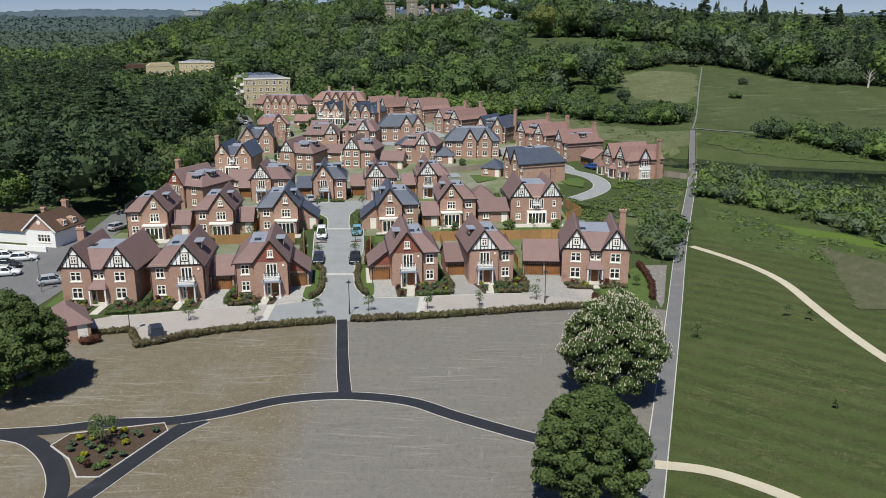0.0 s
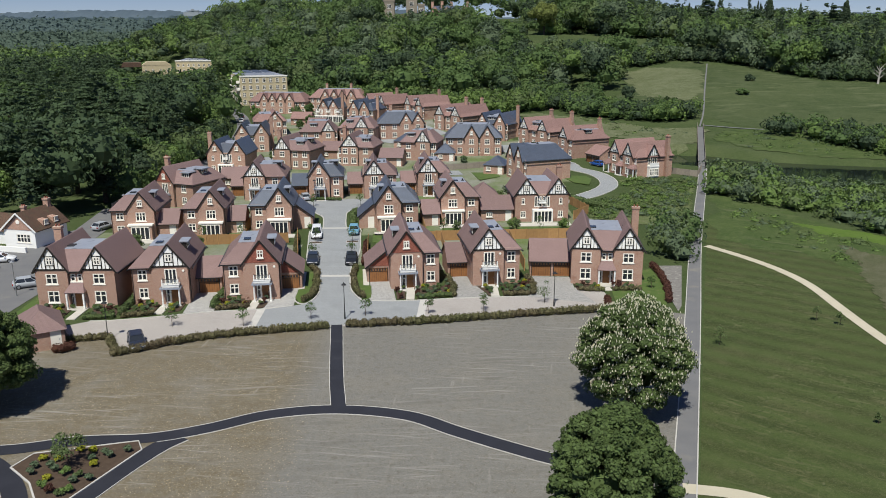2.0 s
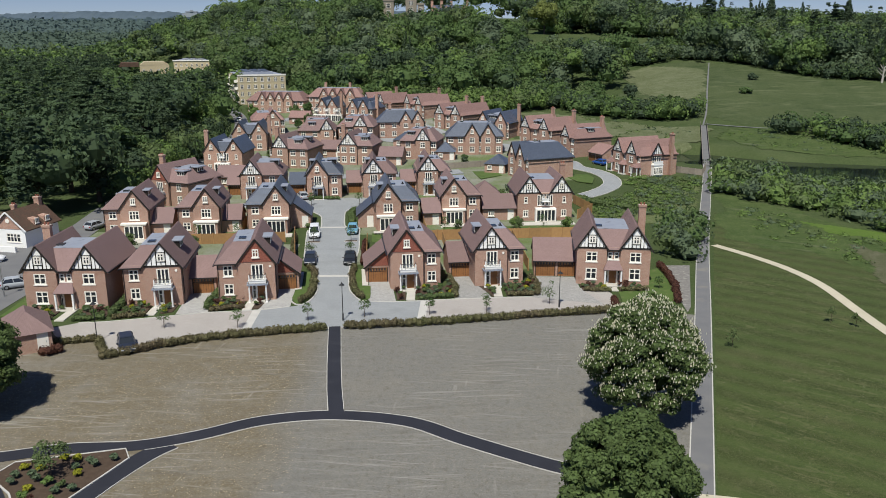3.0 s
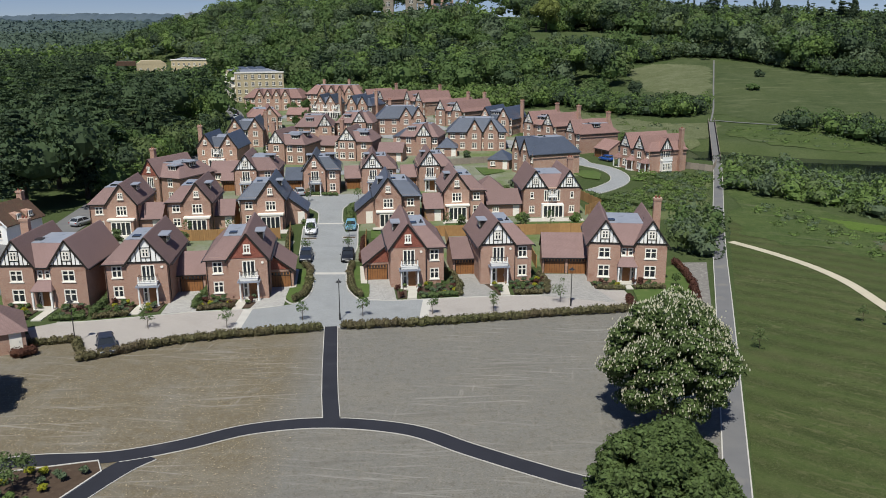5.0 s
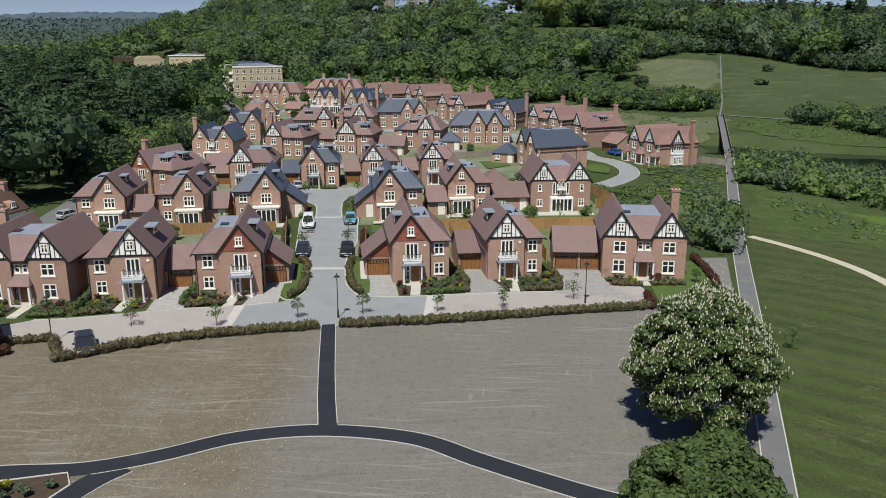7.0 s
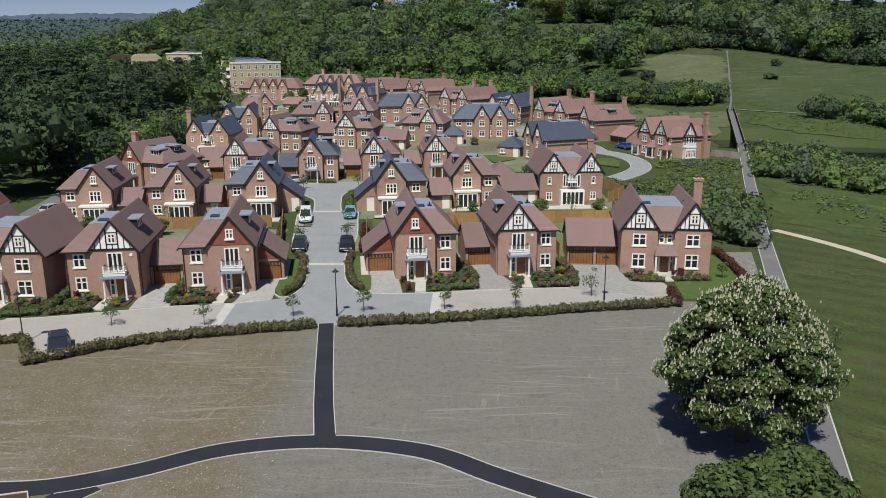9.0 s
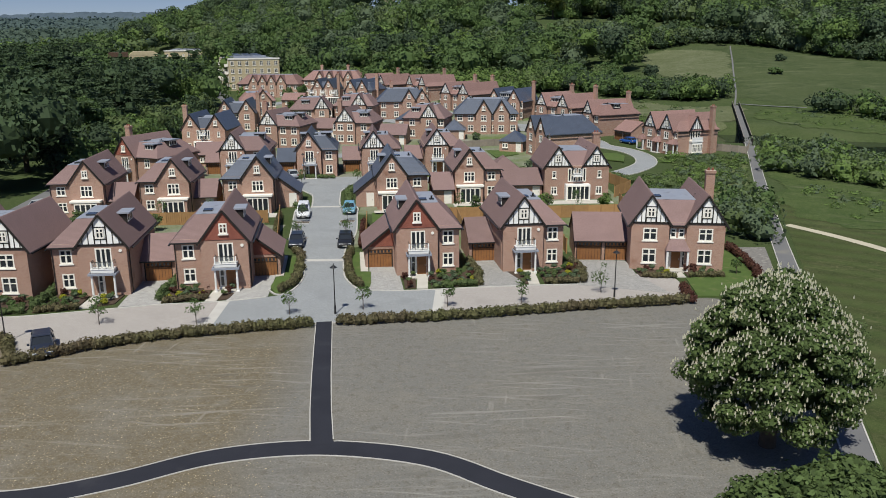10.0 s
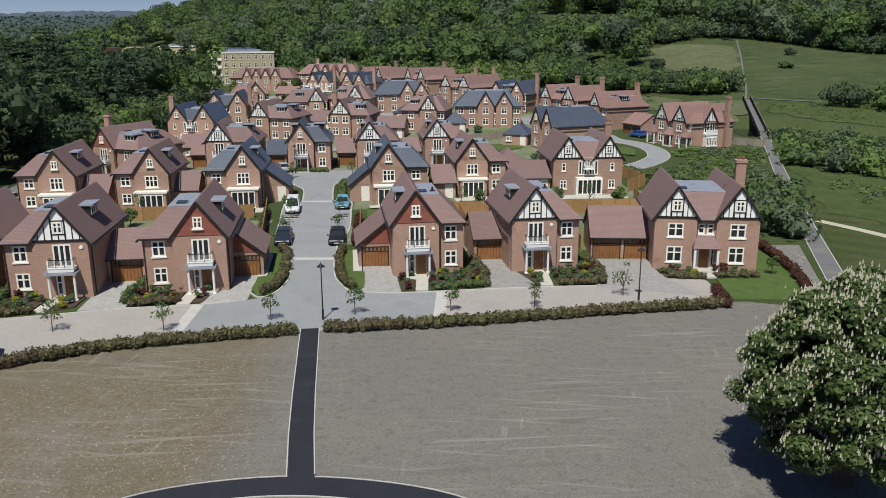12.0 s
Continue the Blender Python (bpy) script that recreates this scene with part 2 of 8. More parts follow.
def two_tone_ground(name, a, b, c, scale, bump=0.4, stripes=None, split=None, marks=None):
    """Ground cover: three colours by two noises; stripes (angle, width, depth); split (x, soft) fades to b eastwards; marks: pale stretched scrapes."""
    m = bpy.data.materials.new(name)
    m.use_nodes = True
    t = m.node_tree
    bs = t.nodes["Principled BSDF"]
    bs.inputs["Roughness"].default_value = 0.95
    bs.inputs["Specular IOR Level"].default_value = 0.15
    co = t.nodes.new("ShaderNodeTexCoord")

    def noise_node(sc, detail=6.0, vec=None):
        n = t.nodes.new("ShaderNodeTexNoise")
        n.inputs["Scale"].default_value, n.inputs["Detail"].default_value = sc, detail
        t.links.new(vec or co.outputs["Object"], n.inputs["Vector"])
        return n.outputs[0]

    def ramp(v, lo, hi):
        r = t.nodes.new("ShaderNodeMapRange")
        r.inputs["From Min"].default_value, r.inputs["From Max"].default_value = lo, hi
        t.links.new(v, r.inputs["Value"])
        return r.outputs[0]

    def blend(f, x, y, kind="MIX"):
        n = t.nodes.new("ShaderNodeMix")
        n.data_type, n.blend_type = "RGBA", kind
        if isinstance(f, float):
            n.inputs["Factor"].default_value = f
        else:
            t.links.new(f, n.inputs["Factor"])
        for key, v in (("A", x), ("B", y)):
            if isinstance(v, tuple):
                n.inputs[key].default_value = (*v, 1)
            else:
                t.links.new(v, n.inputs[key])
        return n.outputs["Result"]

    def scaled(f, k):
        n = t.nodes.new("ShaderNodeMath")
        n.operation = "MULTIPLY"
        n.inputs[1].default_value = k
        t.links.new(f, n.inputs[0])
        return n.outputs[0]

    sp = t.nodes.new("ShaderNodeSeparateXYZ")
    t.links.new(co.outputs["Object"], sp.inputs[0])
    if split:
        w = t.nodes.new("ShaderNodeMath")
        w.operation = "MULTIPLY_ADD"
        w.inputs[1].default_value = split[1]
        t.links.new(noise_node(0.12), w.inputs[0])
        t.links.new(sp.outputs[0], w.inputs[2])
        col = blend(ramp(w.outputs[0], split[0] - 2 + split[1] / 2, split[0] + 2 + split[1] / 2), a, b)
    else:
        col = blend(ramp(noise_node(scale), 0.35, 0.65), a, b)
    col = blend(scaled(ramp(noise_node(scale * 3.1), 0.5, 0.75), 0.7), col, c)
    col = blend(scaled(ramp(noise_node(0.75, 4.0), 0.5, 0.68), 0.4), col, c)
    col = blend(scaled(ramp(noise_node(1.7, 4.0), 0.52, 0.7), 0.35), col, tuple(v * 0.6 for v in a))
    fine = noise_node(4.0, 8.0)
    col = blend(scaled(ramp(fine, 0.45, 0.72), 0.45), col, c)
    grain = noise_node(11.0, 2.0)
    col = blend(scaled(ramp(grain, 0.55, 0.7), 0.42), col, tuple(v * 1.75 for v in c))
    col = blend(scaled(ramp(noise_node(8.0, 2.0), 0.56, 0.7), 0.5), col, tuple(v * 0.45 for v in a))
    if stripes:
        mp = t.nodes.new("ShaderNodeMapping")
        mp.inputs["Rotation"].default_value = (0, 0, radians(stripes[0]))
        t.links.new(co.outputs["Object"], mp.inputs["Vector"])
        wv = t.nodes.new("ShaderNodeTexWave")
        wv.inputs["Scale"].default_value = 0.314 / stripes[1]
        wv.inputs["Distortion"].default_value, wv.inputs["Detail"].default_value = 2.6, 3.0
        wv.inputs["Detail Scale"].default_value = 0.4
        t.links.new(mp.outputs[0], wv.inputs["Vector"])
        col = blend(scaled(wv.outputs["Fac"], stripes[2]), col, tuple(v * 2.1 for v in a))
    if marks:
        for angle, stretch, thr, colour, amount, mscale in marks:
            mp = t.nodes.new("ShaderNodeMapping")
            mp.vector_type = "TEXTURE"
            mp.inputs["Rotation"].default_value = (0, 0, radians(angle))
            mp.inputs["Scale"].default_value = (stretch, 1, 1)
            t.links.new(co.outputs["Object"], mp.inputs["Vector"])
            nn = noise_node(mscale, 4.0, mp.outputs[0])
            gate = ramp(noise_node(0.09, 3.0), 0.42, 0.6)
            mul = t.nodes.new("ShaderNodeMath")
            mul.operation = "MULTIPLY"
            t.links.new(ramp(nn, thr, thr + 0.08), mul.inputs[0])
            t.links.new(gate, mul.inputs[1])
            col = blend(scaled(mul.outputs[0], amount), col, colour)
    t.links.new(col, bs.inputs["Base Color"])
    bp = t.nodes.new("ShaderNodeBump")
    bp.inputs["Strength"].default_value, bp.inputs["Distance"].default_value = bump, 0.08
    t.links.new(fine, bp.inputs["Height"])
    t.links.new(bp.outputs[0], bs.inputs["Normal"])
    return m


GRASS = two_tone_ground("rough_grass", (0.041, 0.063, 0.019), (0.053, 0.075, 0.026), (0.081, 0.099, 0.043), 0.02)
MEADOW_LAWN = two_tone_ground("striped_park_grass", (0.035, 0.050, 0.015), (0.051, 0.064, 0.021), (0.086, 0.090, 0.040), 0.05, stripes=(-51, 3.6, 0.42),
                              marks=((64, 3.0, 0.63, (0.19, 0.185, 0.11), 0.3, 2.6), (-38, 7.0, 0.55, (0.024, 0.040, 0.012), 0.3, 0.8), (-38, 3.0, 0.55, (0.125, 0.125, 0.06), 0.4, 1.6), (30, 1.3, 0.56, (0.022, 0.036, 0.011), 0.4, 2.4)))
SOIL = two_tone_ground("raked_bare_soil", (0.150, 0.123, 0.080), (0.166, 0.160, 0.145), (0.195, 0.180, 0.152), 0.05, 0.5, split=(-13.5, 4.0),
                       marks=((4, 22.0, 0.58, (0.33, 0.315, 0.28), 0.38, 2.4), (-10, 24.0, 0.595, (0.36, 0.345, 0.31), 0.4, 2.2), (84, 8.0, 0.64, (0.34, 0.32, 0.28), 0.35, 1.9),
                              (20, 1.6, 0.64, (0.08, 0.072, 0.06), 0.5, 6.0), (5, 9.0, 0.57, (0.115, 0.106, 0.09), 0.35, 1.0)))


# ---- shapes ----
class Geo:
    """Collects faces for one mesh."""

    def __init__(self):
        self.v, self.f, self.m = [], [], []

    def add(self, verts, faces, mi=0):
        n = len(self.v)
        self.v += [tuple(p) for p in verts]
        self.f += [tuple(i + n for i in f) for f in faces]
        self.m += [mi] * len(faces)
        return self

    def box(self, x0, x1, y0, y1, z0, z1, mi=0):
        return self.add([(x0, y0, z0), (x1, y0, z0), (x1, y1, z0), (x0, y1, z0), (x0, y0, z1), (x1, y0, z1), (x1, y1, z1), (x0, y1, z1)],
                        [(0, 3, 2, 1), (4, 5, 6, 7), (0, 1, 5, 4), (1, 2, 6, 5), (2, 3, 7, 6), (3, 0, 4, 7)], mi)

    def beam(self, p, q, wide, deep, mi=0):
        """A bar from p to q in a plane of constant y; wide in that plane, deep along y."""
        p, q = Vector(p), Vector(q)
        d = (q - p).normalized()
        n = Vector((-d.z, 0, d.x)) * wide / 2
        y = Vector((0, deep, 0))
        return self.add([p - n, q - n, q + n, p + n, p - n + y, q - n + y, q + n + y, p + n + y],
                        [(0, 1, 2, 3), (7, 6, 5, 4), (0, 4, 5, 1), (1, 5, 6, 2), (2, 6, 7, 3), (3, 7, 4, 0)], mi)

    def slab(self, quad, thick, mi=0):
        """A flat sheet of three or more corners, given its thickness below."""
        q = [Vector(p) for p in quad]
        n = (q[1] - q[0]).cross(q[2] - q[0]).normalized()
        if n.z < 0:
            q.reverse()
            n = -n
        k = len(q)
        low = [p - n * thick for p in q]
        return self.add(q + low, [tuple(range(k)), tuple(range(2 * k - 1, k - 1, -1))] + [(i, i + k, (i + 1) % k + k, (i + 1) % k) for i in range(k)], mi)

    def prism(self, outline, y0, y1, mi=0):
        """An outline of (x, z) drawn out from y0 to y1."""
        k = len(outline)
        return self.add([(x, y0, z) for x, z in outline] + [(x, y1, z) for x, z in outline],
                        [tuple(range(k)), tuple(range(2 * k - 1, k - 1, -1))] + [(i, i + k, (i + 1) % k + k, (i + 1) % k) for i in range(k)], mi)

    def tube(self, p, q, r0, r1, n=8, mi=0):
        p, q = Vector(p), Vector(q)
        d = (q - p).normalized()
        a = d.orthogonal().normalized()
        b = d.cross(a)
        ring = [(math.cos(6.2832 * i / n), math.sin(6.2832 * i / n)) for i in range(n)]
        return self.add([p + (a * c + b * s) * r0 for c, s in ring] + [q + (a * c + b * s) * r1 for c, s in ring],
                        [(i, (i + 1) % n, (i + 1) % n + n, i + n) for i in range(n)] + [tuple(range(n - 1, -1, -1)), tuple(range(n, 2 * n))], mi)

    def plate(self, xs, zs, solid, y0, y1):
        """One joined plate cut out of a grid of lines: cell (i, k) is kept where solid says so."""
        n, k = len(xs), len(zs)
        v = [(x, y, z) for y in (y0, y1) for z in zs for x in xs]
        at_ = lambda i, j, b: b * n * k + j * n + i
        f = []
        for j in range(k - 1):
            for i in range(n - 1):
                if not solid(i, j):
                    continue
                f.append((at_(i, j, 0), at_(i + 1, j, 0), at_(i + 1, j + 1, 0), at_(i, j + 1, 0)))
                f.append((at_(i, j, 1), at_(i, j + 1, 1), at_(i + 1, j + 1, 1), at_(i + 1, j, 1)))
                for di, dj, p, q in ((-1, 0, (i, j), (i, j + 1)), (1, 0, (i + 1, j + 1), (i + 1, j)), (0, -1, (i + 1, j), (i, j)), (0, 1, (i, j + 1), (i + 1, j + 1))):
                    a, b = i + di, j + dj
                    if not (0 <= a < n - 1 and 0 <= b < k - 1 and solid(a, b)):
                        f.append((at_(*p, 0), at_(*q, 0), at_(*q, 1), at_(*p, 1)))
        return self.add(v, f)

    def mesh(self, name, *mats):
        me = bpy.data.meshes.new(name)
        me.from_pydata(self.v, [], self.f)
        for m in mats:
            me.materials.append(m)
        if len(mats) > 1:
            me.polygons.foreach_set("material_index", self.m)
        bm = bmesh.new()
        bm.from_mesh(me)
        bmesh.ops.recalc_face_normals(bm, faces=bm.faces)
        bm.to_mesh(me)
        bm.free()
        return me


def part(name, geo, mat, parent, label=""):
    """One mesh object under a thing; geo is a Geo or a finished mesh."""
    me = geo.mesh(name, mat) if isinstance(geo, Geo) else geo
    ob = new(name, me)
    ob.parent = parent
    return tagged(ob, label) if label else ob


def thing(name, m, label, category, group="", kind=""):
    ob = new(name)
    ob.matrix_world = m
    return tagged(ob, label, category, group, kind)


# ---- the lie of the land ----
TX = np.array([-300.0, -150, -60, 0, 60, 110, 170, 320])
TY = np.array([180.0, 220, 260, 300, 330, 375, 420, 450, 550, 700])
TH = np.array([[0, 0, 0, 0, 0, 1, 2, 2, 2, 2], [0, 0, 0, 0.5, 1, 2, 2.5, 2.5, 4, 46], [0, 0.5, 1, 2, 3, 4.5, 9, 17, 41, 46],
               [0, 1, 2.5, 4.5, 6.5, 10, 18, 27, 43, 46], [0, 1.3, 3.5, 6.5, 9, 13, 24, 30, 42, 44], [0, 1.5, 4.5, 9.5, 14, 18, 24, 30, 40, 42],
               [0, 1, 4, 9, 14, 18, 22, 26, 33, 34], [0, 1, 4, 8, 12, 15, 18, 21, 27, 30]])
STREAM = [(48, 240), (66, 228), (80, 214), (97, 207), (125, 198), (175, 185), (260, 170)]


def off_line(x, y, line):
    """Distance of points from a line of corners."""
    best = np.full(np.shape(x), 1e9)
    for (x0, y0), (x1, y1) in zip(line, line[1:]):
        dx, dy = x1 - x0, y1 - y0
        s = np.clip(((x - x0) * dx + (y - y0) * dy) / (dx * dx + dy * dy), 0, 1)
        best = np.minimum(best, np.hypot(x - x0 - s * dx, y - y0 - s * dy))
    return best


def rise(x, y):
    """Height of the ground at places given as arrays."""
    x, y = np.asarray(x, float), np.asarray(y, float)
    i = np.clip(np.searchsorted(TX, x) - 1, 0, len(TX) - 2)
    j = np.clip(np.searchsorted(TY, y) - 1, 0, len(TY) - 2)
    u = np.clip((x - TX[i]) / (TX[i + 1] - TX[i]), 0, 1)
    v = np.clip((y - TY[j]) / (TY[j + 1] - TY[j]), 0, 1)
    h = TH[i, j] * (1 - u) * (1 - v) + TH[i + 1, j] * u * (1 - v) + TH[i, j + 1] * (1 - u) * v + TH[i + 1, j + 1] * u * v
    far = np.clip((y - 560) / 1500, 0, 1)
    h = h + 46 * far * far * (3 - 2 * far) * np.clip((120 - x) / 300, 0.4, 1)
    d = off_line(x, y, STREAM)
    w = np.clip((np.where(x > 72, 14.0, 11.0) - d) / 4.5, 0, 1)
    return h * (1 - w) - 1.9 * w


def at(x, y):
    return float(rise(np.array([x]), np.array([y]))[0])


def grown(lo, hi, a, b, step, grow):
    """Grid lines: even from a to b, then ever wider out to lo and hi."""
    g = list(np.arange(a, b + 1e-6, step))
    s = step
    while g[-1] < hi:
        s *= grow
        g.append(g[-1] + s)
    s = step
    while g[0] > lo:
        s *= grow
        g.insert(0, g[0] - s)
    return np.array(g)


def ground_sheet():
    gx, gy = grown(-3800, 3800, -130, 230, 3.0, 1.12), grown(-700, 4900, 0, 480, 3.0, 1.12)
    X, Y = np.meshgrid(gx, gy)
    Z = rise(X, Y)
    nx, ny = len(gx), len(gy)
    me = bpy.data.meshes.new("ground")
    idx = np.arange(nx * ny).reshape(ny, nx)
    quads = np.stack([idx[:-1, :-1], idx[:-1, 1:], idx[1:, 1:], idx[1:, :-1]], -1).reshape(-1, 4)
    fill(me, np.stack([X, Y, Z], -1).reshape(-1, 3), quads)
    me.materials.append(GRASS)
    me.polygons.foreach_set("use_smooth", [True] * len(quads))
    tagged(new("ground", me), "rough green grassland rising to a wooded hill", "ground", kind="structure")


def fill(me, verts, quads):
    """Quick mesh from arrays of corners and four-sided faces."""
    me.vertices.add(len(verts))
    me.vertices.foreach_set("co", np.asarray(verts, np.float32).ravel())
    me.loops.add(len(quads) * 4)
    me.loops.foreach_set("vertex_index", np.asarray(quads, np.int32).ravel())
    me.polygons.add(len(quads))
    me.polygons.foreach_set("loop_start", np.arange(len(quads), dtype=np.int32) * 4)
    me.polygons.foreach_set("loop_total", np.full(len(quads), 4, np.int32))
    me.update(calc_edges=True)


ground_sheet()


def smooth_line(pts, n=6):
    """A rounded line through the corners given."""
    p = [np.array(q, float) for q in pts]
    p = [2 * p[0] - p[1]] + p + [2 * p[-1] - p[-2]]
    out = []
    for a, b, c, d in zip(p, p[1:], p[2:], p[3:]):
        for k in range(n):
            s = k / n
            out.append(0.5 * (2 * b + (c - a) * s + (2 * a - 5 * b + 4 * c - d) * s * s + (3 * b - a - 3 * c + d) * s ** 3))
    out.append(p[-2])
    return [tuple(q) for q in out]


def offset_line(line, d):
    """The line moved d metres to its left."""
    out = []
    for i, (x, y) in enumerate(line):
        x0, y0 = line[max(i - 1, 0)]
        x1, y1 = line[min(i + 1, len(line) - 1)]
        k = math.hypot(x1 - x0, y1 - y0) or 1
        out.append((x - (y1 - y0) / k * d, y + (x1 - x0) / k * d))
    return out


def ribbon(name, left, right, lift, mat, label, category, thick=0.06, kind="structure"):
    """A strip of surface between two lines, lying on the ground."""
    g = Geo()
    n = len(left)
    steps = 3
    rows = []
    for (x0, y0), (x1, y1) in zip(left, right):
        rows.append([(x0 + (x1 - x0) * k / steps, y0 + (y1 - y0) * k / steps) for k in range(steps + 1)])
    v = [(x, y, at(x, y) + lift) for r in rows for x, y in r]
    w = steps + 1
    f = [(i * w + k, i * w + k + 1, (i + 1) * w + k + 1, (i + 1) * w + k) for i in range(n - 1) for k in range(steps)]
    g.add(v, f)
    ob = new(name, g.mesh(name, mat))
    return tagged(ob, label, category, kind=kind)


def edging(name, line, mat, label, lift=0.07, width=0.14, parent=None):
    """A raised narrow kerb along a line."""
    a, b = offset_line(line, width / 2), offset_line(line, -width / 2)
    g = Geo()
    v = []
    for (x0, y0), (x1, y1) in zip(a, b):
        z = at((x0 + x1) / 2, (y0 + y1) / 2)
        v += [(x0, y0, z - 0.05), (x0, y0, z + lift), (x1, y1, z + lift), (x1, y1, z - 0.05)]
    f = [(4 * i + k, 4 * i + k + 1, 4 * i + k + 5, 4 * i + k + 4) for i in range(len(line) - 1) for k in range(3)]
    g.add(v, f)
    return tagged(new(name, g.mesh(name, mat)), label, "kerb", kind="structure")


def patch(name, outline, lift, mat, label, category, kind="structure"):
    """A flat area of surface, as a thin slab on the level ground."""
    g = Geo()
    base = sum(at(x, y) for x, y in outline) / len(outline)
    g.slab([(x, y, base + lift) for x, y in outline], lift + 0.03)
    me = g.mesh(name, mat)
    return tagged(new(name, me), label, category, kind=kind)

# ---- surfaces of the ground ----
patch("bare_soil", [(-95, -42), (-20.2, -42), (5.4, 32), (11.0, 47), (16.2, 62.6), (25.2, 89.7), (30.6, 106.5), (24, 109.0), (18.9, 109.2), (8.1, 106.7), (-1.5, 104.9), (-11.5, 103.4), (-19.3, 102.9), (-26.2, 101.9), (-30.5, 99.6), (-35, 97.0), (-38, 100.5), (-42, 101.5), (-50, 103), (-95, 103)],
      0.03, SOIL, "raked bare soil field, tan and stony to grey with pale scrape marks", "field")
WALK = [(-19.0, -42.0), (6.4, 32.0), (11.7, 47.0), (17.05, 62.6), (26.0, 89.7), (32.2, 108.6), (42.9, 141.4), (58.2, 186.0), (66.9, 212.0)]
walk_line = smooth_line(WALK, 8)
ribbon("path", offset_line(walk_line, 0.86), offset_line(walk_line, -0.86), 0.06, OLD_TARMAC, "straight grey tarmac footpath with pale kerbs", "path")
edging("kerb", offset_line(walk_line, 0.91), KERB, "pale concrete path kerb", 0.1, 0.1)
edging("kerb", offset_line(walk_line, -0.91), KERB, "pale concrete path kerb", 0.1, 0.1)
arc = smooth_line([(-47, 72.6), (-40.2, 73.7), (-35.4, 74.3), (-30.6, 75.6), (-25.0, 76.0), (-20.3, 77.7), (-15.3, 80.3), (-9.3, 81.2), (-2.85, 79.9), (1.6, 76.85), (5.75, 74.15), (9.6, 71.9), (14.6, 69.8)], 6)
ribbon("path", offset_line(arc, 0.85), offset_line(arc, -0.8), 0.065, TARMAC, "curving new black tarmac path across bare soil", "path")
upper = offset_line(arc, 0.92)
edging("kerb", [p for p in upper if p[0] < -10.3] + [(-9.98, 82.13)], KERB, "thin pale path edging", 0.08, 0.065)
edging("kerb", [(-8.52, 82.0)] + [p for p in upper if p[0] > -8.3], KERB, "thin pale path edging", 0.08, 0.065)
edging("kerb", offset_line(arc, -0.87)[25:], KERB, "thin pale path edging", 0.08, 0.065)
stem = [(-9.15, 81.6), (-9.9, 86.5), (-10.6, 92.0), (-11.9, 103.4)]
ribbon("path", offset_line(stem, 0.7), offset_line(stem, -0.62), 0.072, TARMAC, "short straight black tarmac path to the street", "path")
stem[0] = (-9.25, 82.15)
edging("kerb", offset_line(stem, 0.75), KERB, "thin pale path edging", 0.09, 0.065)
edging("kerb", offset_line(stem, -0.67), KERB, "thin pale path edging", 0.09, 0.065)
leg = smooth_line([(-22.1, 76.3), (-23.4, 74.6), (-24.9, 71.5), (-26.4, 67.6), (-27.9, 63.6), (-30.4, 58.0), (-33, 51)], 5)
ribbon("path", offset_line(leg, 0.95), offset_line(leg, -0.95), 0.07, TARMAC, "black tarmac path branching off round a planting bed", "path")
edging("kerb", offset_line(leg, 1.0), KERB, "thin pale path edging", 0.09, 0.065)
loop = smooth_line([(-40, 73.6), (-36.6, 72.4), (-33.2, 69.2), (-30.8, 65.3), (-29.6, 61.5)], 5)
ribbon("path", offset_line(loop, 0.85), offset_line(loop, -0.85), 0.067, TARMAC, "black tarmac path curving beside a planting bed", "path")
edging("kerb", offset_line(loop, -0.92), KERB, "thin pale path edging", 0.09, 0.065)
patch("planting_bed", [(-34.2, 71.3), (-33.4, 73.5), (-25.5, 75.5), (-24.7, 74.0), (-27.8, 66.1), (-29.7, 66.1), (-31.6, 69.0)], 0.11, MULCH, "three-sided bark-mulched planting bed between paths", "flower bed")
edging("kerb", [(-34.2, 71.3), (-33.4, 73.5), (-25.5, 75.5), (-24.7, 74.0), (-27.8, 66.1), (-29.7, 66.1), (-31.6, 69.0), (-34.2, 71.3)], KERB, "pale stone edging round a planting bed", 0.15, 0.14)

park = [(18.1, 60.0), (18.2, 62.4), (27.2, 89.5), (33.5, 108.4), (44.5, 141.0), (52.0, 163.0), (60.0, 150.0), (72, 128), (86, 104), (86, -42), (-17.6, -42), (7.8, 32), (13.0, 47)]
patch("lawn", park, 0.025, MEADOW_LAWN, "wide mown park grass with faint mowing stripes", "grass")
gravel = smooth_line([(43.8, 138.8), (47.2, 132.2), (49.8, 125.2), (51.0, 117.6), (50.6, 108), (50.3, 100), (50.5, 90), (51.8, 80)], 5)
ribbon("path", offset_line(gravel, 0.72), offset_line(gravel, -0.72), 0.07, GRAVEL, "pale hoggin footpath curving over grass", "path")
gravel2 = smooth_line([(18.6, 67.6), (22.6, 66.6), (25.6, 64.6), (28.6, 61.6), (33, 56)], 5)
ribbon("path", offset_line(gravel2, 0.7), offset_line(gravel2, -0.7), 0.07, GRAVEL, "pale hoggin footpath leaving the tarmac path", "path")

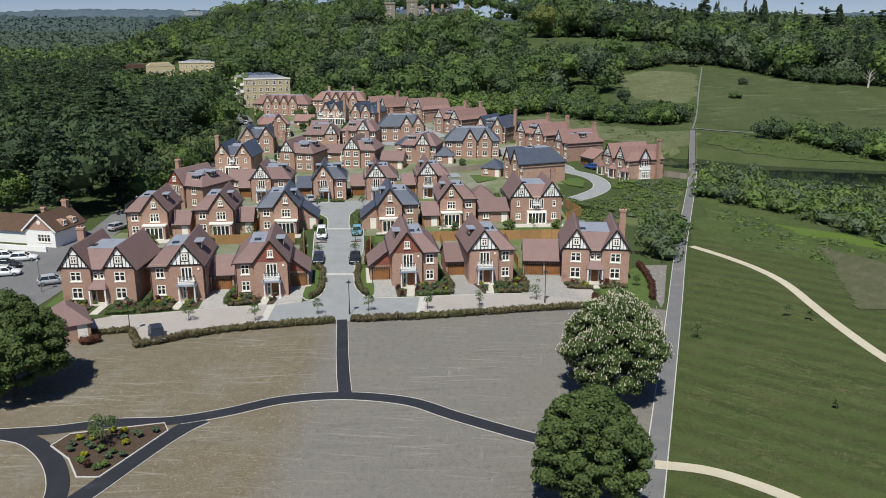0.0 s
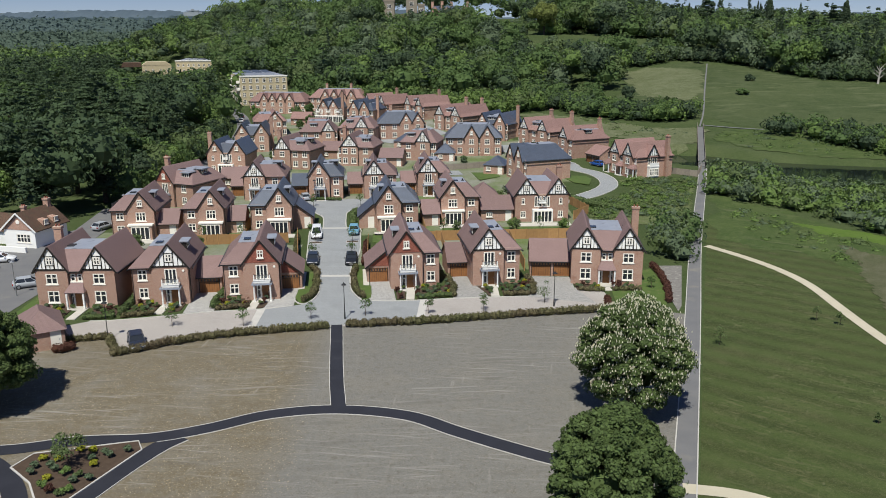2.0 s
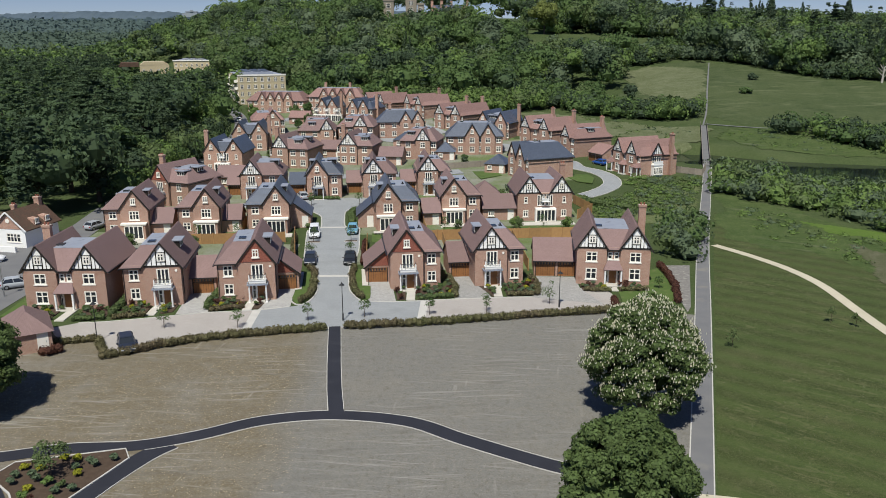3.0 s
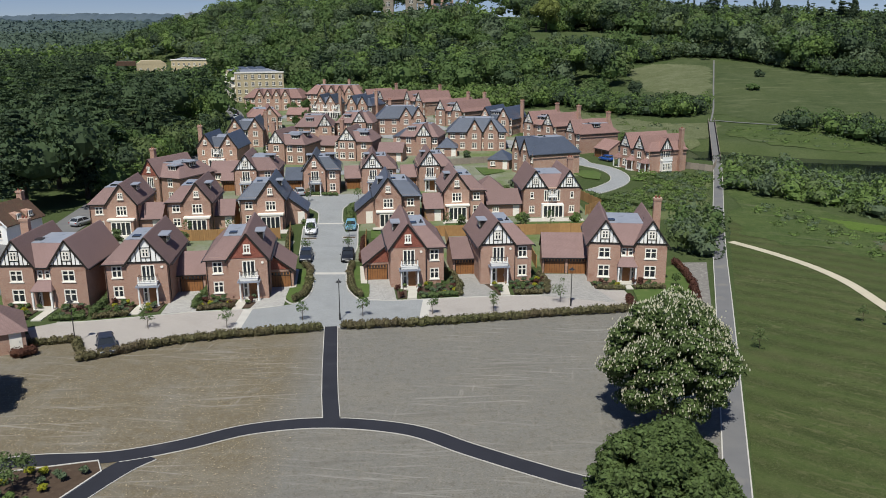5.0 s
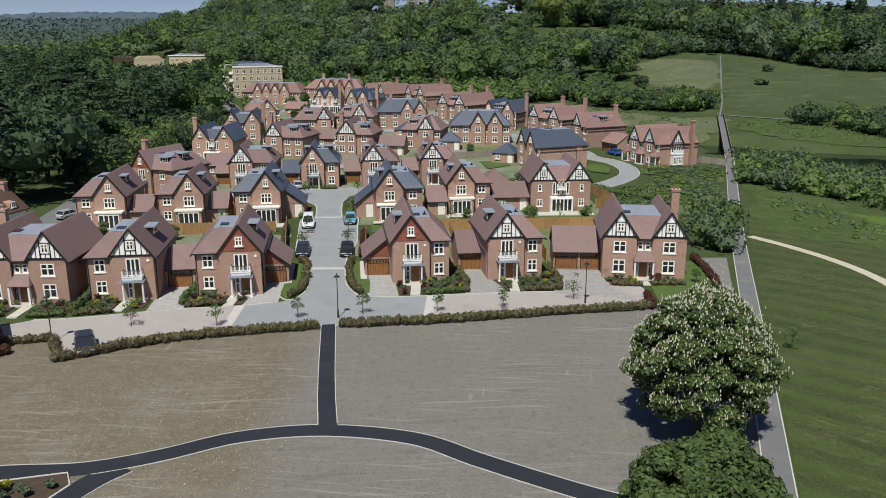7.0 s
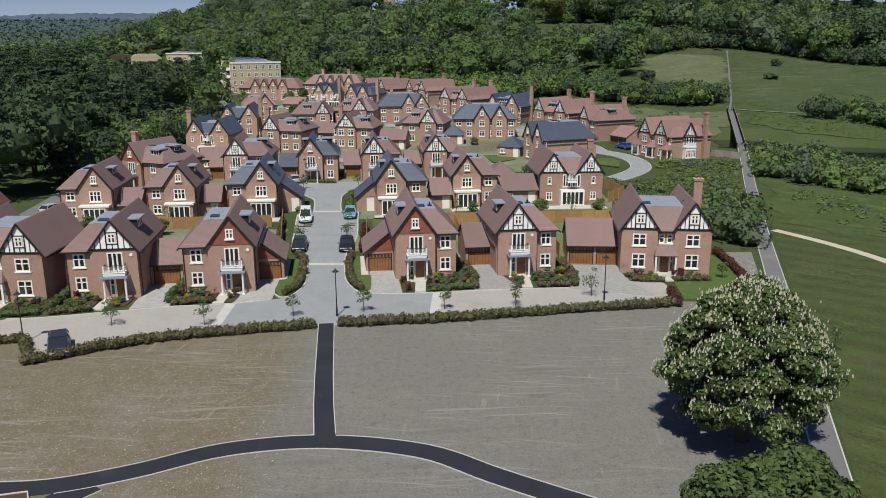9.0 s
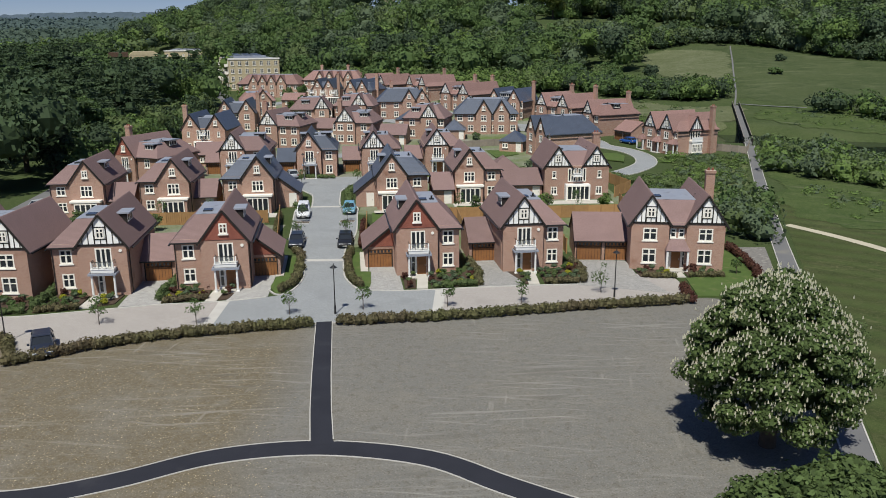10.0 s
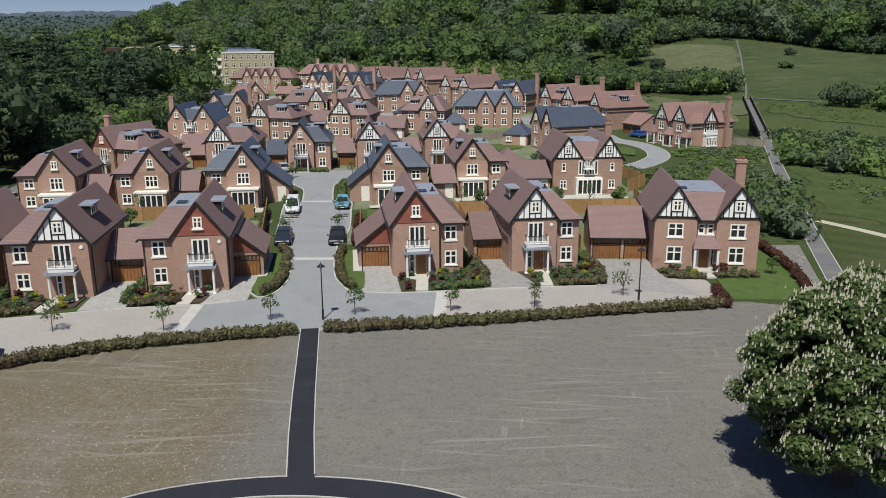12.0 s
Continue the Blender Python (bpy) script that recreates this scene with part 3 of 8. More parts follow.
# loose stones on the tan half of the field
srng = np.random.default_rng(21)
n = 17000
px, py = srng.uniform(-58, -11.5, n), srng.uniform(58, 102, n)
keep = (off_line(px, py, arc) > 1.2) & (off_line(px, py, leg) > 1.4) & (off_line(px, py, loop) > 1.3) & (off_line(px, py, stem) > 1.6 + srng.uniform(0, 4, n)) & (py < 91 + (px + 36) * 0.36 + srng.normal(0, 1.2, n))
keep &= ~((px > -34.4) & (px < -24.2) & (py > 65.5) & (py < 76))
px, py = px[keep], py[keep]
r = srng.uniform(0.018, 0.052, (len(px), 1, 1))
octa = np.array([(1, 0, 0), (0, 1, 0), (-1, 0, 0), (0, -1, 0), (0, 0, 0.7)], float)
corners = np.stack([px, py, np.full(len(px), 0.035)], -1)[:, None] + octa[None] * r * srng.uniform(0.6, 1.4, (len(px), 5, 1))
base = np.arange(len(px))[:, None, None] * 5
stones = bpy.data.meshes.new("stones")
stones.from_pydata(corners.reshape(-1, 3).tolist(), [], (base + np.array([(0, 1, 4), (1, 2, 4), (2, 3, 4), (3, 0, 4)])).reshape(-1, 3).tolist())
stones.materials.append(material("pale_flint", (0.42, 0.355, 0.24), (0.32, 0.26, 0.17), 0.5, 0.9, 0.0, 8, per_piece=0.3))
tagged(new("stones", stones), "pale tan flints lying loose on bare soil", "stones", kind="stuff")

# shared street in front of the houses
patch("pavement", [(-44.5, 103.5), (-41.6, 99.2), (-37.4, 99.6), (-35.2, 95.2), (-30.5, 98.4), (-26.2, 100.7), (-19.3, 102.0), (-11.6, 103.0), (-1.5, 104.4), (8.1, 106.2), (18.9, 108.7), (21.6, 108.0), (22.4, 114.4), (22.2, 116.6), (18.8, 117.2), (15.5, 114.2), (8.0, 113.4), (2.3, 112.9), (-5, 112.0), (-9.4, 112.3), (-10.9, 114.9), (-11.7, 117.5), (-12.4, 123.4), (-16.8, 123.4), (-15.9, 117.0), (-16.0, 113.6), (-17.1, 111.0), (-18.4, 110.4), (-22, 109.2), (-28, 108.4), (-38.2, 105.6), (-42, 105.2)],
      0.05, BLOCK_PALE, "pale buff block-paved shared street", "street")
patch("road", [(-21.6, 102.4), (-11.6, 103.2), (-2.6, 104.6), (-2.2, 112.3), (-9.4, 112.3), (-10.9, 114.9), (-11.7, 117.5), (-12.4, 123.4), (-16.8, 123.4), (-15.9, 117.0), (-16.0, 113.6), (-17.1, 111.0), (-18.4, 110.4), (-21.8, 109.3)], 0.058, BLOCK, "grey block-paved road junction", "road")
ROAD_WEST = [(-16.8, 123.4), (-17.8, 127.5), (-19.6, 130.2), (-20.9, 139.4), (-22.1, 149.0), (-21.9, 150.6), (-20.2, 151.6), (-21.3, 160.7), (-22.6, 163.5), (-25.5, 168.0), (-30, 170.5)]
ROAD_EAST = [(-12.4, 123.4), (-12.7, 129.5), (-12.2, 136.0), (-13.0, 146.4), (-13.6, 152.0), (-16.0, 152.9), (-17.0, 161.0), (-17.2, 165.0), (-16.4, 167.8), (-13.0, 170.5)]
patch("road", ROAD_WEST + [(-44, 168), (-44, 172), (-30, 176), (-16, 178.5), (-6, 177), (10, 179), (10, 176), (-8, 171.5)] + ROAD_EAST[::-1], 0.054, BLOCK, "grey block-paved residential road", "road")
for pts in ([(-16.8, 122.9), (-12.3, 122.9), (-12.4, 123.8), (-16.9, 123.8)], [(-20.3, 152.0), (-15.9, 152.0), (-16.0, 152.8), (-20.4, 152.8)], [(-22.4, 102.4), (-21.5, 102.5), (-21.6, 109.3), (-22.6, 109.2)], [(-2.6, 104.6), (-1.6, 104.8), (-1.2, 112.4), (-2.2, 112.3)]):
    patch("crossing_strip", pts, 0.066, KERB, "pale stone strip across the paved street", "road marking")
for line in ([(-28, 108.4), (-22, 109.2), (-18.4, 110.4)], [(-18.6, 112.6), (-17.6, 111.2), (-16.6, 111.6), (-15.95, 114.0), (-15.85, 117.0), (-16.3, 120.0)] + ROAD_WEST, [(-8.6, 113.2), (-9.4, 112.4), (-10.0, 112.9), (-10.9, 114.9), (-11.7, 117.5)] + ROAD_EAST,
             [(-42, 105.2), (-38.2, 105.6), (-28, 108.4)], [(-8.5, 112.2), (-5, 112.0), (2.3, 112.9), (8.0, 113.4), (12.0, 113.6)]):
    edging("kerb", smooth_line(line, 5), KERB, "pale stone kerb beside the street", 0.12, 0.16)
for x, y in ((-19.0, 133.3), (-20.0, 142.2), (-14.0, 142.7), (-13.1, 133.2)):
    patch("planting_bed", [(x - 0.95, y - 0.45), (x + 0.95, y - 0.45), (x + 0.95, y + 0.45), (x - 0.95, y + 0.45)], 0.09, MULCH, "small mulched tree bed between parking bays", "flower bed")
    edging("kerb", [(x - 1.0, y - 0.5), (x + 1.0, y - 0.5), (x + 1.0, y + 0.5), (x - 1.0, y + 0.5), (x - 1.0, y - 0.5)], KERB, "pale kerb round a tree bed", 0.12, 0.1)
patch("verge", [(33.0, 127.5), (36.4, 127.5), (31.0, 109.5), (30.0, 107.5), (30.5, 113), (32.2, 119)], 0.05, GREY_GRAVEL, "grey gravel verge between hedge and footpath", "verge")
for pts in ([(-19.9, 125.2), (-18.9, 125.2), (-18.0, 117.4), (-18.8, 117.2)], [(-10.9, 126.5), (-10.0, 126.5), (-9.3, 118.8), (-10.1, 118.8)]):
    patch("garden_path", pts, 0.115, SLAB, "pale stone slab path beside a garage", "path")

# estate streets further back
bend = smooth_line([(24, 174.0), (29.5, 178.0), (35.0, 183.8), (38.6, 190), (39.6, 197.5), (38.0, 204.5), (34.5, 210.0), (33.4, 217), (28, 222), (15, 221)], 6)
ribbon("road", offset_line(bend, 1.9), offset_line(bend, -1.9), 0.09, BLOCK, "grey block-paved lane bending round an oval lawn", "road")
edging("kerb", offset_line(bend, 1.98), KERB, "pale lane kerb", 0.15, 0.16)
edging("kerb", offset_line(bend, -1.98), KERB, "pale lane kerb", 0.15, 0.16)
back_lane = smooth_line([(-60.5, 168), (-60.2, 190), (-60.2, 220), (-61, 250), (-66, 290), (-75, 325), (-86, 352), (-98, 385)], 5)
ribbon("road", offset_line(back_lane, 2.4), offset_line(back_lane, -2.4), 0.1, OLD_TARMAC, "grey estate road beside the woods", "road")
ribbon("road", *[offset_line(smooth_line([(-30, 232), (-10, 238), (5, 240), (24, 232), (34, 216)], 5), d) for d in (2.2, -2.2)], 0.12, BLOCK, "grey lane between the rear houses", "road")
for line, wide in (([(-46, 197), (-30, 200), (-8, 203), (6, 206)], 2.6), ([(-48, 229), (-30, 231), (-12, 236)], 2.4), ([(-46, 263), (-28, 266), (-8, 251), (8, 248), (24, 238)], 2.8), ([(-62, 300), (-44, 318), (-24, 304), (-8, 286), (2, 264)], 2.8)):
    lane = smooth_line(line, 6)
    ribbon("road", offset_line(lane, wide), offset_line(lane, -wide), 0.14, BLOCK, "grey block-paved estate lane", "road")
patch("car_park", [(-96, 108), (-53.5, 108), (-53.2, 118), (-57, 135), (-58.5, 152), (-60, 170), (-66, 170), (-64, 152), (-75, 134), (-96, 136)], 0.05, OLD_TARMAC, "grey tarmac car park and access road", "car park")
meadow_track = smooth_line([(83.5, 267), (91.4, 288.5), (104.2, 327.5), (123.9, 386.5)], 8)
ribbon("path", offset_line(meadow_track, 0.26), offset_line(meadow_track, -0.26), 0.22, OLD_TARMAC, "worn footpath up the meadow", "path")
cross_track = smooth_line([(84.5, 268.5), (92, 264), (101, 260)], 5)
ribbon("path", offset_line(cross_track, 0.4), offset_line(cross_track, -0.4), 0.22, OLD_TARMAC, "worn footpath along the meadow edge", "path")
WATER = bpy.data.materials.new("dark_still_water")
WATER.use_nodes = True
wb = WATER.node_tree.nodes["Principled BSDF"]
wb.inputs["Base Color"].default_value = (0.012, 0.017, 0.014, 1)
wb.inputs["Roughness"].default_value = 0.06
wn = WATER.node_tree.nodes.new("ShaderNodeTexNoise")
wn.inputs["Scale"].default_value = 0.6
wbp = WATER.node_tree.nodes.new("ShaderNodeBump")
wbp.inputs["Strength"].default_value = 0.08
WATER.node_tree.links.new(wn.outputs[0], wbp.inputs["Height"])
WATER.node_tree.links.new(wbp.outputs[0], wb.inputs["Normal"])
sl = smooth_line(STREAM, 5)
g = Geo()
la, lb = offset_line(sl, 13.0), offset_line(sl, -13.0)
g.add([(x, y, 0.12) for pair in zip(la, lb) for x, y in pair], [(2 * i, 2 * i + 1, 2 * i + 3, 2 * i + 2) for i in range(len(la) - 1)])
tagged(new("water", g.mesh("water", WATER)), "dark still pond and stream with reedy banks", "water", kind="structure")
canal = [(-252, 770), (-312, 940), (-368, 1100), (-440, 1300), (-512, 1500)]
ribbon("water", offset_line(canal, 6), offset_line(canal, -6), 0.5, WATER, "far strip of water between trees", "water")


# ---- houses ----
WINDOWS = {}


def window(parent, x, y, z, wide, high, cols=2, rows=2, turn=0.0, sill=True):
    """Cream-framed casement standing on its sill at (x, z) in the wall plane y; the pane and sill are its pieces."""
    key = (round(wide, 2), round(high, 2), cols, rows)
    if key not in WINDOWS:
        t, inner = 0.125, wide - 0.25
        xs, zs = [-wide / 2, -wide / 2 + t], [0, t]
        for i in range(1, cols):
            xx = -inner / 2 + inner * i / cols
            xs += [xx - 0.075, xx + 0.075]
        for i in range(1, rows):
            zz = t + (high - 2 * t) * (0.62 if rows == 2 else i / rows)
            zs += [zz - 0.045, zz + 0.045]
        xs += [wide / 2 - t, wide / 2]
        zs += [high - t, high]
        f = Geo().plate(xs, zs, lambda i, j: i % 2 == 0 or j % 2 == 0, -0.03, 0.1)
        p = Geo().box(-wide / 2 + 0.06, wide / 2 - 0.06, 0.05, 0.075, 0.06, high - 0.06)
        s = Geo().box(-wide / 2 - 0.1, wide / 2 + 0.1, -0.1, 0.05, -0.13, 0.0)
        WINDOWS[key] = (f.mesh("window", STONE), p.mesh("pane", GLASS), s.mesh("sill", STONE))
    f, p, s = WINDOWS[key]
    w = part("window", f, None, parent)
    w.location = (x, y, z)
    w.rotation_euler = (0, 0, turn)
    part("pane", p, None, w)
    if sill and high < 2.0:
        part("sill", s, None, w)
    return w


def holed_wall(g, x0, x1, y, z0, z1, holes, deep=0.16):
    """Front face of a wall with openings and their reveals; holes are (x0, x1, z0, z1)."""
    xs = sorted({x0, x1, *[v for h in holes for v in h[:2]]})
    zs = sorted({z0, z1, *[v for h in holes for v in h[2:]]})
    for a, b in zip(xs, xs[1:]):
        for c, d in zip(zs, zs[1:]):
            mx, mz = (a + b) / 2, (c + d) / 2
            if not any(h[0] < mx < h[1] and h[2] < mz < h[3] for h in holes):
                g.add([(a, y, c), (b, y, c), (b, y, d), (a, y, d)], [(0, 1, 2, 3)])
    for a, b, c, d in holes:
        g.add([(a, y, c), (b, y, c), (b, y, d), (a, y, d), (a, y + deep, c), (b, y + deep, c), (b, y + deep, d), (a, y + deep, d)],
              [(0, 1, 5, 4), (1, 2, 6, 5), (2, 3, 7, 6), (3, 0, 4, 7), (4, 5, 6, 7)])


def dormer(parent, x, y, z, side, roof, wide=1.9):
    """A flat-roofed dormer; side -1, 1: faces west or east; 0: faces front. (x, y, z) is the foot of its face."""
    d = part("dormer", Geo().box(-wide / 2, wide / 2, 0, 1.7, 0, 0.95), BLACK, parent, "lead-clad dormer")
    d.location, d.rotation_euler = (x, y, z), (0, 0, {0: 0, 1: math.pi / 2, -1: -math.pi / 2}[side])
    part("roof", Geo().box(-wide / 2 - 0.18, wide / 2 + 0.18, -0.3, 1.9, 0.95, 1.1), LEAD, d, "flat lead dormer roof")
    f = Geo()
    for k in range(4):
        xx = -wide / 2 + 0.12 + (wide - 0.24) * k / 3
        f.box(xx - 0.04, xx + 0.04, -0.05, 0.02, 0.12, 0.86)
    f.box(-wide / 2 + 0.08, wide / 2 - 0.08, -0.05, 0.02, 0.1, 0.18)
    f.box(-wide / 2 + 0.08, wide / 2 - 0.08, -0.05, 0.02, 0.8, 0.88)
    part("window", f, STONE, d)
    part("pane", Geo().box(-wide / 2 + 0.1, wide / 2 - 0.1, -0.02, 0.0, 0.15, 0.83), GLASS, d)


def chimney(parent, x, y, z0, z1, wide=0.95, deep=0.7):
    g = Geo().box(x - wide / 2, x + wide / 2, y - deep / 2, y + deep / 2, z0, z1 - 0.3)
    g.box(x - wide / 2 - 0.08, x + wide / 2 + 0.08, y - deep / 2 - 0.08, y + deep / 2 + 0.08, z1 - 0.3, z1)
    c = part("chimney", g, BRICK, parent, "tall red brick chimney stack")
    for k in (-0.22, 0.22):
        part("chimney_pot", Geo().tube((x + k, y, z1), (x + k, y, z1 + 0.28), 0.13, 0.11, 8), TILE_HUNG, c)


def balcony(parent, x, y, z, wide=2.1, deep=0.85):
    g = Geo().box(x - wide / 2, x + wide / 2, y - deep, y, z, z + 0.32)
    g.box(x - wide / 2 - 0.12, x + wide / 2 + 0.12, y - deep - 0.12, y, z - 0.12, z)
    g.box(x - wide / 2 - 0.05, x + wide / 2 + 0.05, y - deep - 0.05, y, z + 0.32, z + 0.38)
    b = part("balcony", g, WHITE, parent, "white balcony over the porch")
    for s in (-1, 1):
        e = x + s * (wide / 2 - 0.06)
        part("corner_post", Geo().box(e - 0.06, e + 0.06, y - deep, y - deep + 0.12, z + 0.38, z + 1.05), WHITE, b)
        part("side_rail", Geo().box(e - 0.025, e + 0.025, y - deep + 0.12, y, z + 1.05, z + 1.1), IRON, b)
        part("side_glass", Geo().box(e - 0.01, e + 0.01, y - deep + 0.14, y - 0.02, z + 0.42, z + 1.03), GLASS_RAIL, b)
    xs = [x - wide / 2 + 0.12, x - wide / 6 - 0.02, x - wide / 6 + 0.02, x + wide / 6 - 0.02, x + wide / 6 + 0.02, x + wide / 2 - 0.12]
    part("railing", Geo().plate(xs, [z + 0.38, z + 1.05, z + 1.1], lambda i, j: j == 1 or i % 2 == 1, y - deep + 0.03, y - deep + 0.08), IRON, b, "thin dark railing")
    part("glass_panel", Geo().box(x - wide / 2 + 0.12, x + wide / 2 - 0.12, y - deep + 0.05, y - deep + 0.065, z + 0.4, z + 1.04), GLASS_RAIL, b)


def porch(parent, x, y, wide=2.3, deep=1.0, high=2.35):
    part("canopy", Geo().box(x - wide / 2 - 0.15, x + wide / 2 + 0.15, y - deep - 0.15, y, high, high + 0.2), LEAD, parent, "grey porch canopy")
    for s in (-1, 1):
        c = Geo().tube((x + s * (wide / 2 - 0.12), y - deep + 0.1, 0.1), (x + s * (wide / 2 - 0.12), y - deep + 0.1, high), 0.11, 0.1, 10)
        c.box(x + s * (wide / 2 - 0.12) - 0.16, x + s * (wide / 2 - 0.12) + 0.16, y - deep - 0.06, y - deep + 0.26, 0, 0.2)
        part("column", c, WHITE, parent, "white porch column")
    part("step", Geo().box(x - 0.8, x + 0.8, y - deep - 0.35, y, 0.0, 0.14), SLAB, parent)


def front_door(parent, x, y, wide=0.95, high=2.1, mat=None):
    d = part("front_door", Geo().box(x - wide / 2, x + wide / 2, y - 0.03, y + 0.05, 0.1, high), mat or OAK, parent, "panelled front door")
    f = Geo()
    for s in (-1, 1):
        f.box(x + s * (wide / 2 + 0.05) - 0.05, x + s * (wide / 2 + 0.05) + 0.05, y - 0.05, y + 0.05, 0.1, high + 0.08)
    f.box(x - wide / 2, x + wide / 2, y - 0.05, y + 0.05, high, high + 0.08)
    part("door_frame", f, STONE, d)
    part("handle", Geo().box(x + wide / 2 - 0.15, x + wide / 2 - 0.09, y - 0.08, y - 0.03, 1.0, 1.2), ALLOY, d)


def gable_front(h, cx, gw, y, eave, apex, face, win=True):
    """The triangular top of a gable: its facing, boards and small window."""
    tri = [(cx - gw / 2, eave), (cx + gw / 2, eave), (cx, apex)]
    if face == "timber":
        p = part("gable_panel", Geo().prism(tri, y - 0.03, y + 0.15), RENDER, h, "white rendered gable panel")
        g, dy = Geo(), y - 0.07
        g.box(cx - gw / 2, cx + gw / 2, dy, y - 0.02, eave - 0.1, eave + 0.1)
        slope = (apex - eave) / (gw / 2)
        n = 8
        for k in range(1, n):
            xx = -gw / 2 + gw * k / n
            top = (gw / 2 - abs(xx)) * slope
            if abs(xx) < 0.55:
                g.box(cx + xx - 0.045, cx + xx + 0.045, dy, y - 0.02, eave, eave + min(top, 0.55))
            elif top > 0.35:
                g.box(cx + xx - 0.042, cx + xx + 0.042, dy, y - 0.02, eave, eave + top - 0.1)
        for xx in (-0.55, 0.55):
            g.box(cx + xx - 0.06, cx + xx + 0.06, dy, y - 0.02, eave, eave + (gw / 2 - 0.55) * slope)
        if (gw / 2 - 0.55) * slope > 1.7:
            for zz in (0.55, 1.72):
                g.box(cx - 0.55, cx + 0.55, dy, y - 0.02, eave + zz - 0.05, eave + zz + 0.05)
        part("timber_frame", g, BLACK, p, "black half-timbering")
    else:
        part("gable_panel", Geo().prism(tri, y - (0.05 if face == "hung" else 0.0), y + 0.15), TILE_HUNG if face == "hung" else BRICK, h, "red tile-hung gable" if face == "hung" else "")
    for s in (-1, 1):
        part("bargeboard", Geo().beam((cx + s * (gw / 2 + 0.32), y - 0.22, eave - 0.42), (cx, y - 0.22, apex + 0.02), 0.2, 0.06), BLACK, h, "black bargeboard")
    if win:
        window(h, cx, y - 0.1, eave + 0.62, 0.78, 1.02, 2, 2, sill=face != "timber")


def house(x, y, yaw, w, d, gables, roof=None, face="timber", style="front", eave=5.1, apex=8.0, label="", hip=(1.9, 2.4), dormers=(), chimneys=(), flat=1.95, wall=None, side_bay=False, gdepth=None, group="houses of the estate"):
    """A two-and-a-half storey house. Local x runs along its front, y back; gables: (centre, width, projection), their ridges run right through.
    style: what the front shows ('front', 'double', 'garden', 'garden_double', 'plain')."""
    roof, wall = roof or TILE, wall or BRICK
    z = min(at(x + dx, y + dy) for dx in (-3, 3) for dy in (0, 8))
    h = thing("house", pose(x, y, z, 0, 0, yaw), label, "house", group)
    slated = roof is SLATE
    ov = 0.28
    # walls: openings on the front
    spans, cur = [], -w / 2
    for cx, gw, pr in sorted(gables):
        if cx - gw / 2 > cur + 0.05:
            spans.append((cur, cx - gw / 2, 0.0, None))
        spans.append((cx - gw / 2, cx + gw / 2, -pr, cx))
        cur = cx + gw / 2
    if cur < w / 2 - 0.05:
        spans.append((cur, w / 2, 0.0, None))
    walls = Geo()
    wins = []
    for a, b, yy, cx in spans:
        mid, wide, holes = (a + b) / 2, b - a, []

        def put(xc, zc, ww, hh, cols=2, rows=2):
            holes.append((xc - ww / 2, xc + ww / 2, zc, zc + hh))
            wins.append((xc, yy, zc, ww, hh, cols, rows))

        if style == "front":
            if cx is not None:
                put(mid + 0.1, 2.78, 1.5, 2.0, 3, 1)
                holes.append((mid - 0.75, mid + 0.95, 0.1, 2.2))
            elif wide > 1.6:
                put(mid, 3.15, 1.15, 1.4)
                put(mid, 0.75, 1.15, 1.4)
        elif style == "double":
            if cx is not None:
                put(mid, 3.2, 1.45, 1.35)
                put(mid, 0.75, 1.45, 1.55)
            else:
                put(mid - 0.42, 3.45, 0.62, 1.0, 1, 2)
                put(mid + 0.42, 3.45, 0.62, 1.0, 1, 2)
                holes.append((mid - 0.95, mid + 0.95, 0.1, 2.2))
        elif style == "garden":
            if cx is not None:
                put(mid, 3.1, 1.6, 1.5, 3, 2)
            elif wide > 1.6:
                put(mid, 3.2, 1.2, 1.2)
                put(mid, 0.9, 1.2, 1.3)
        elif style == "garden_double":
            if cx is not None:
                out = mid + (0.55 if mid < 0 else -0.55) * -1
                put(out, 3.3, 0.6, 1.1, 1, 2)
                put(out, 0.8, 0.95, 1.2)
        else:
            n = max(1, round(wide / 2.9))
            for k in range(n):
                xc = a + wide * (k + 0.5) / n
                put(xc, 3.2, 1.3, 1.35)
                put(xc, 0.75, 1.3, 1.45)
        holed_wall(walls, a, b, yy, 0, eave, holes)
        if yy < 0:
            for xx in (a, b):
                walls.add([(xx, yy, 0), (xx, 0.05, 0), (xx, 0.05, eave), (xx, yy, eave)], [(0, 1, 2, 3)])
    walls.add([(-w / 2, 0, 0), (-w / 2, d, 0), (w / 2, d, 0), (w / 2, 0, 0), (-w / 2, 0, eave), (-w / 2, d, eave), (w / 2, d, eave), (w / 2, 0, eave)],
              [(0, 1, 5, 4), (1, 2, 6, 5), (2, 3, 7, 6), (4, 5, 6, 7)])
    for cx, gw, pr in gables:
        if not gdepth:
            walls.add([(cx - gw / 2, d, eave), (cx + gw / 2, d, eave), (cx, d, apex)], [(0, 1, 2)])
        walls.add([(cx - gw / 2, -pr, eave), (cx + gw / 2, -pr, eave), (cx + gw / 2, 0, eave), (cx - gw / 2, 0, eave)], [(0, 1, 2, 3)])
    wm = new("wall", walls.mesh("wall", wall))
    wm.parent = h
    part("plinth_course", Geo().box(-w / 2 - 0.03, w / 2 + 0.03, -0.02, d + 0.03, -0.3, 0.0), wall, h)
    for xc, yy, zc, ww, hh, cols, rows in wins:
        window(h, xc, yy + 0.02, zc, ww, hh, cols, rows)
    # roof
    r = Geo()
    gd = gdepth or d + 0.25
    left_g = not gdepth and any(cx - gw / 2 < -w / 2 + 0.3 for cx, gw, pr in gables)
    right_g = not gdepth and any(cx + gw / 2 > w / 2 - 0.3 for cx, gw, pr in gables)
    gxs = sorted(gables)
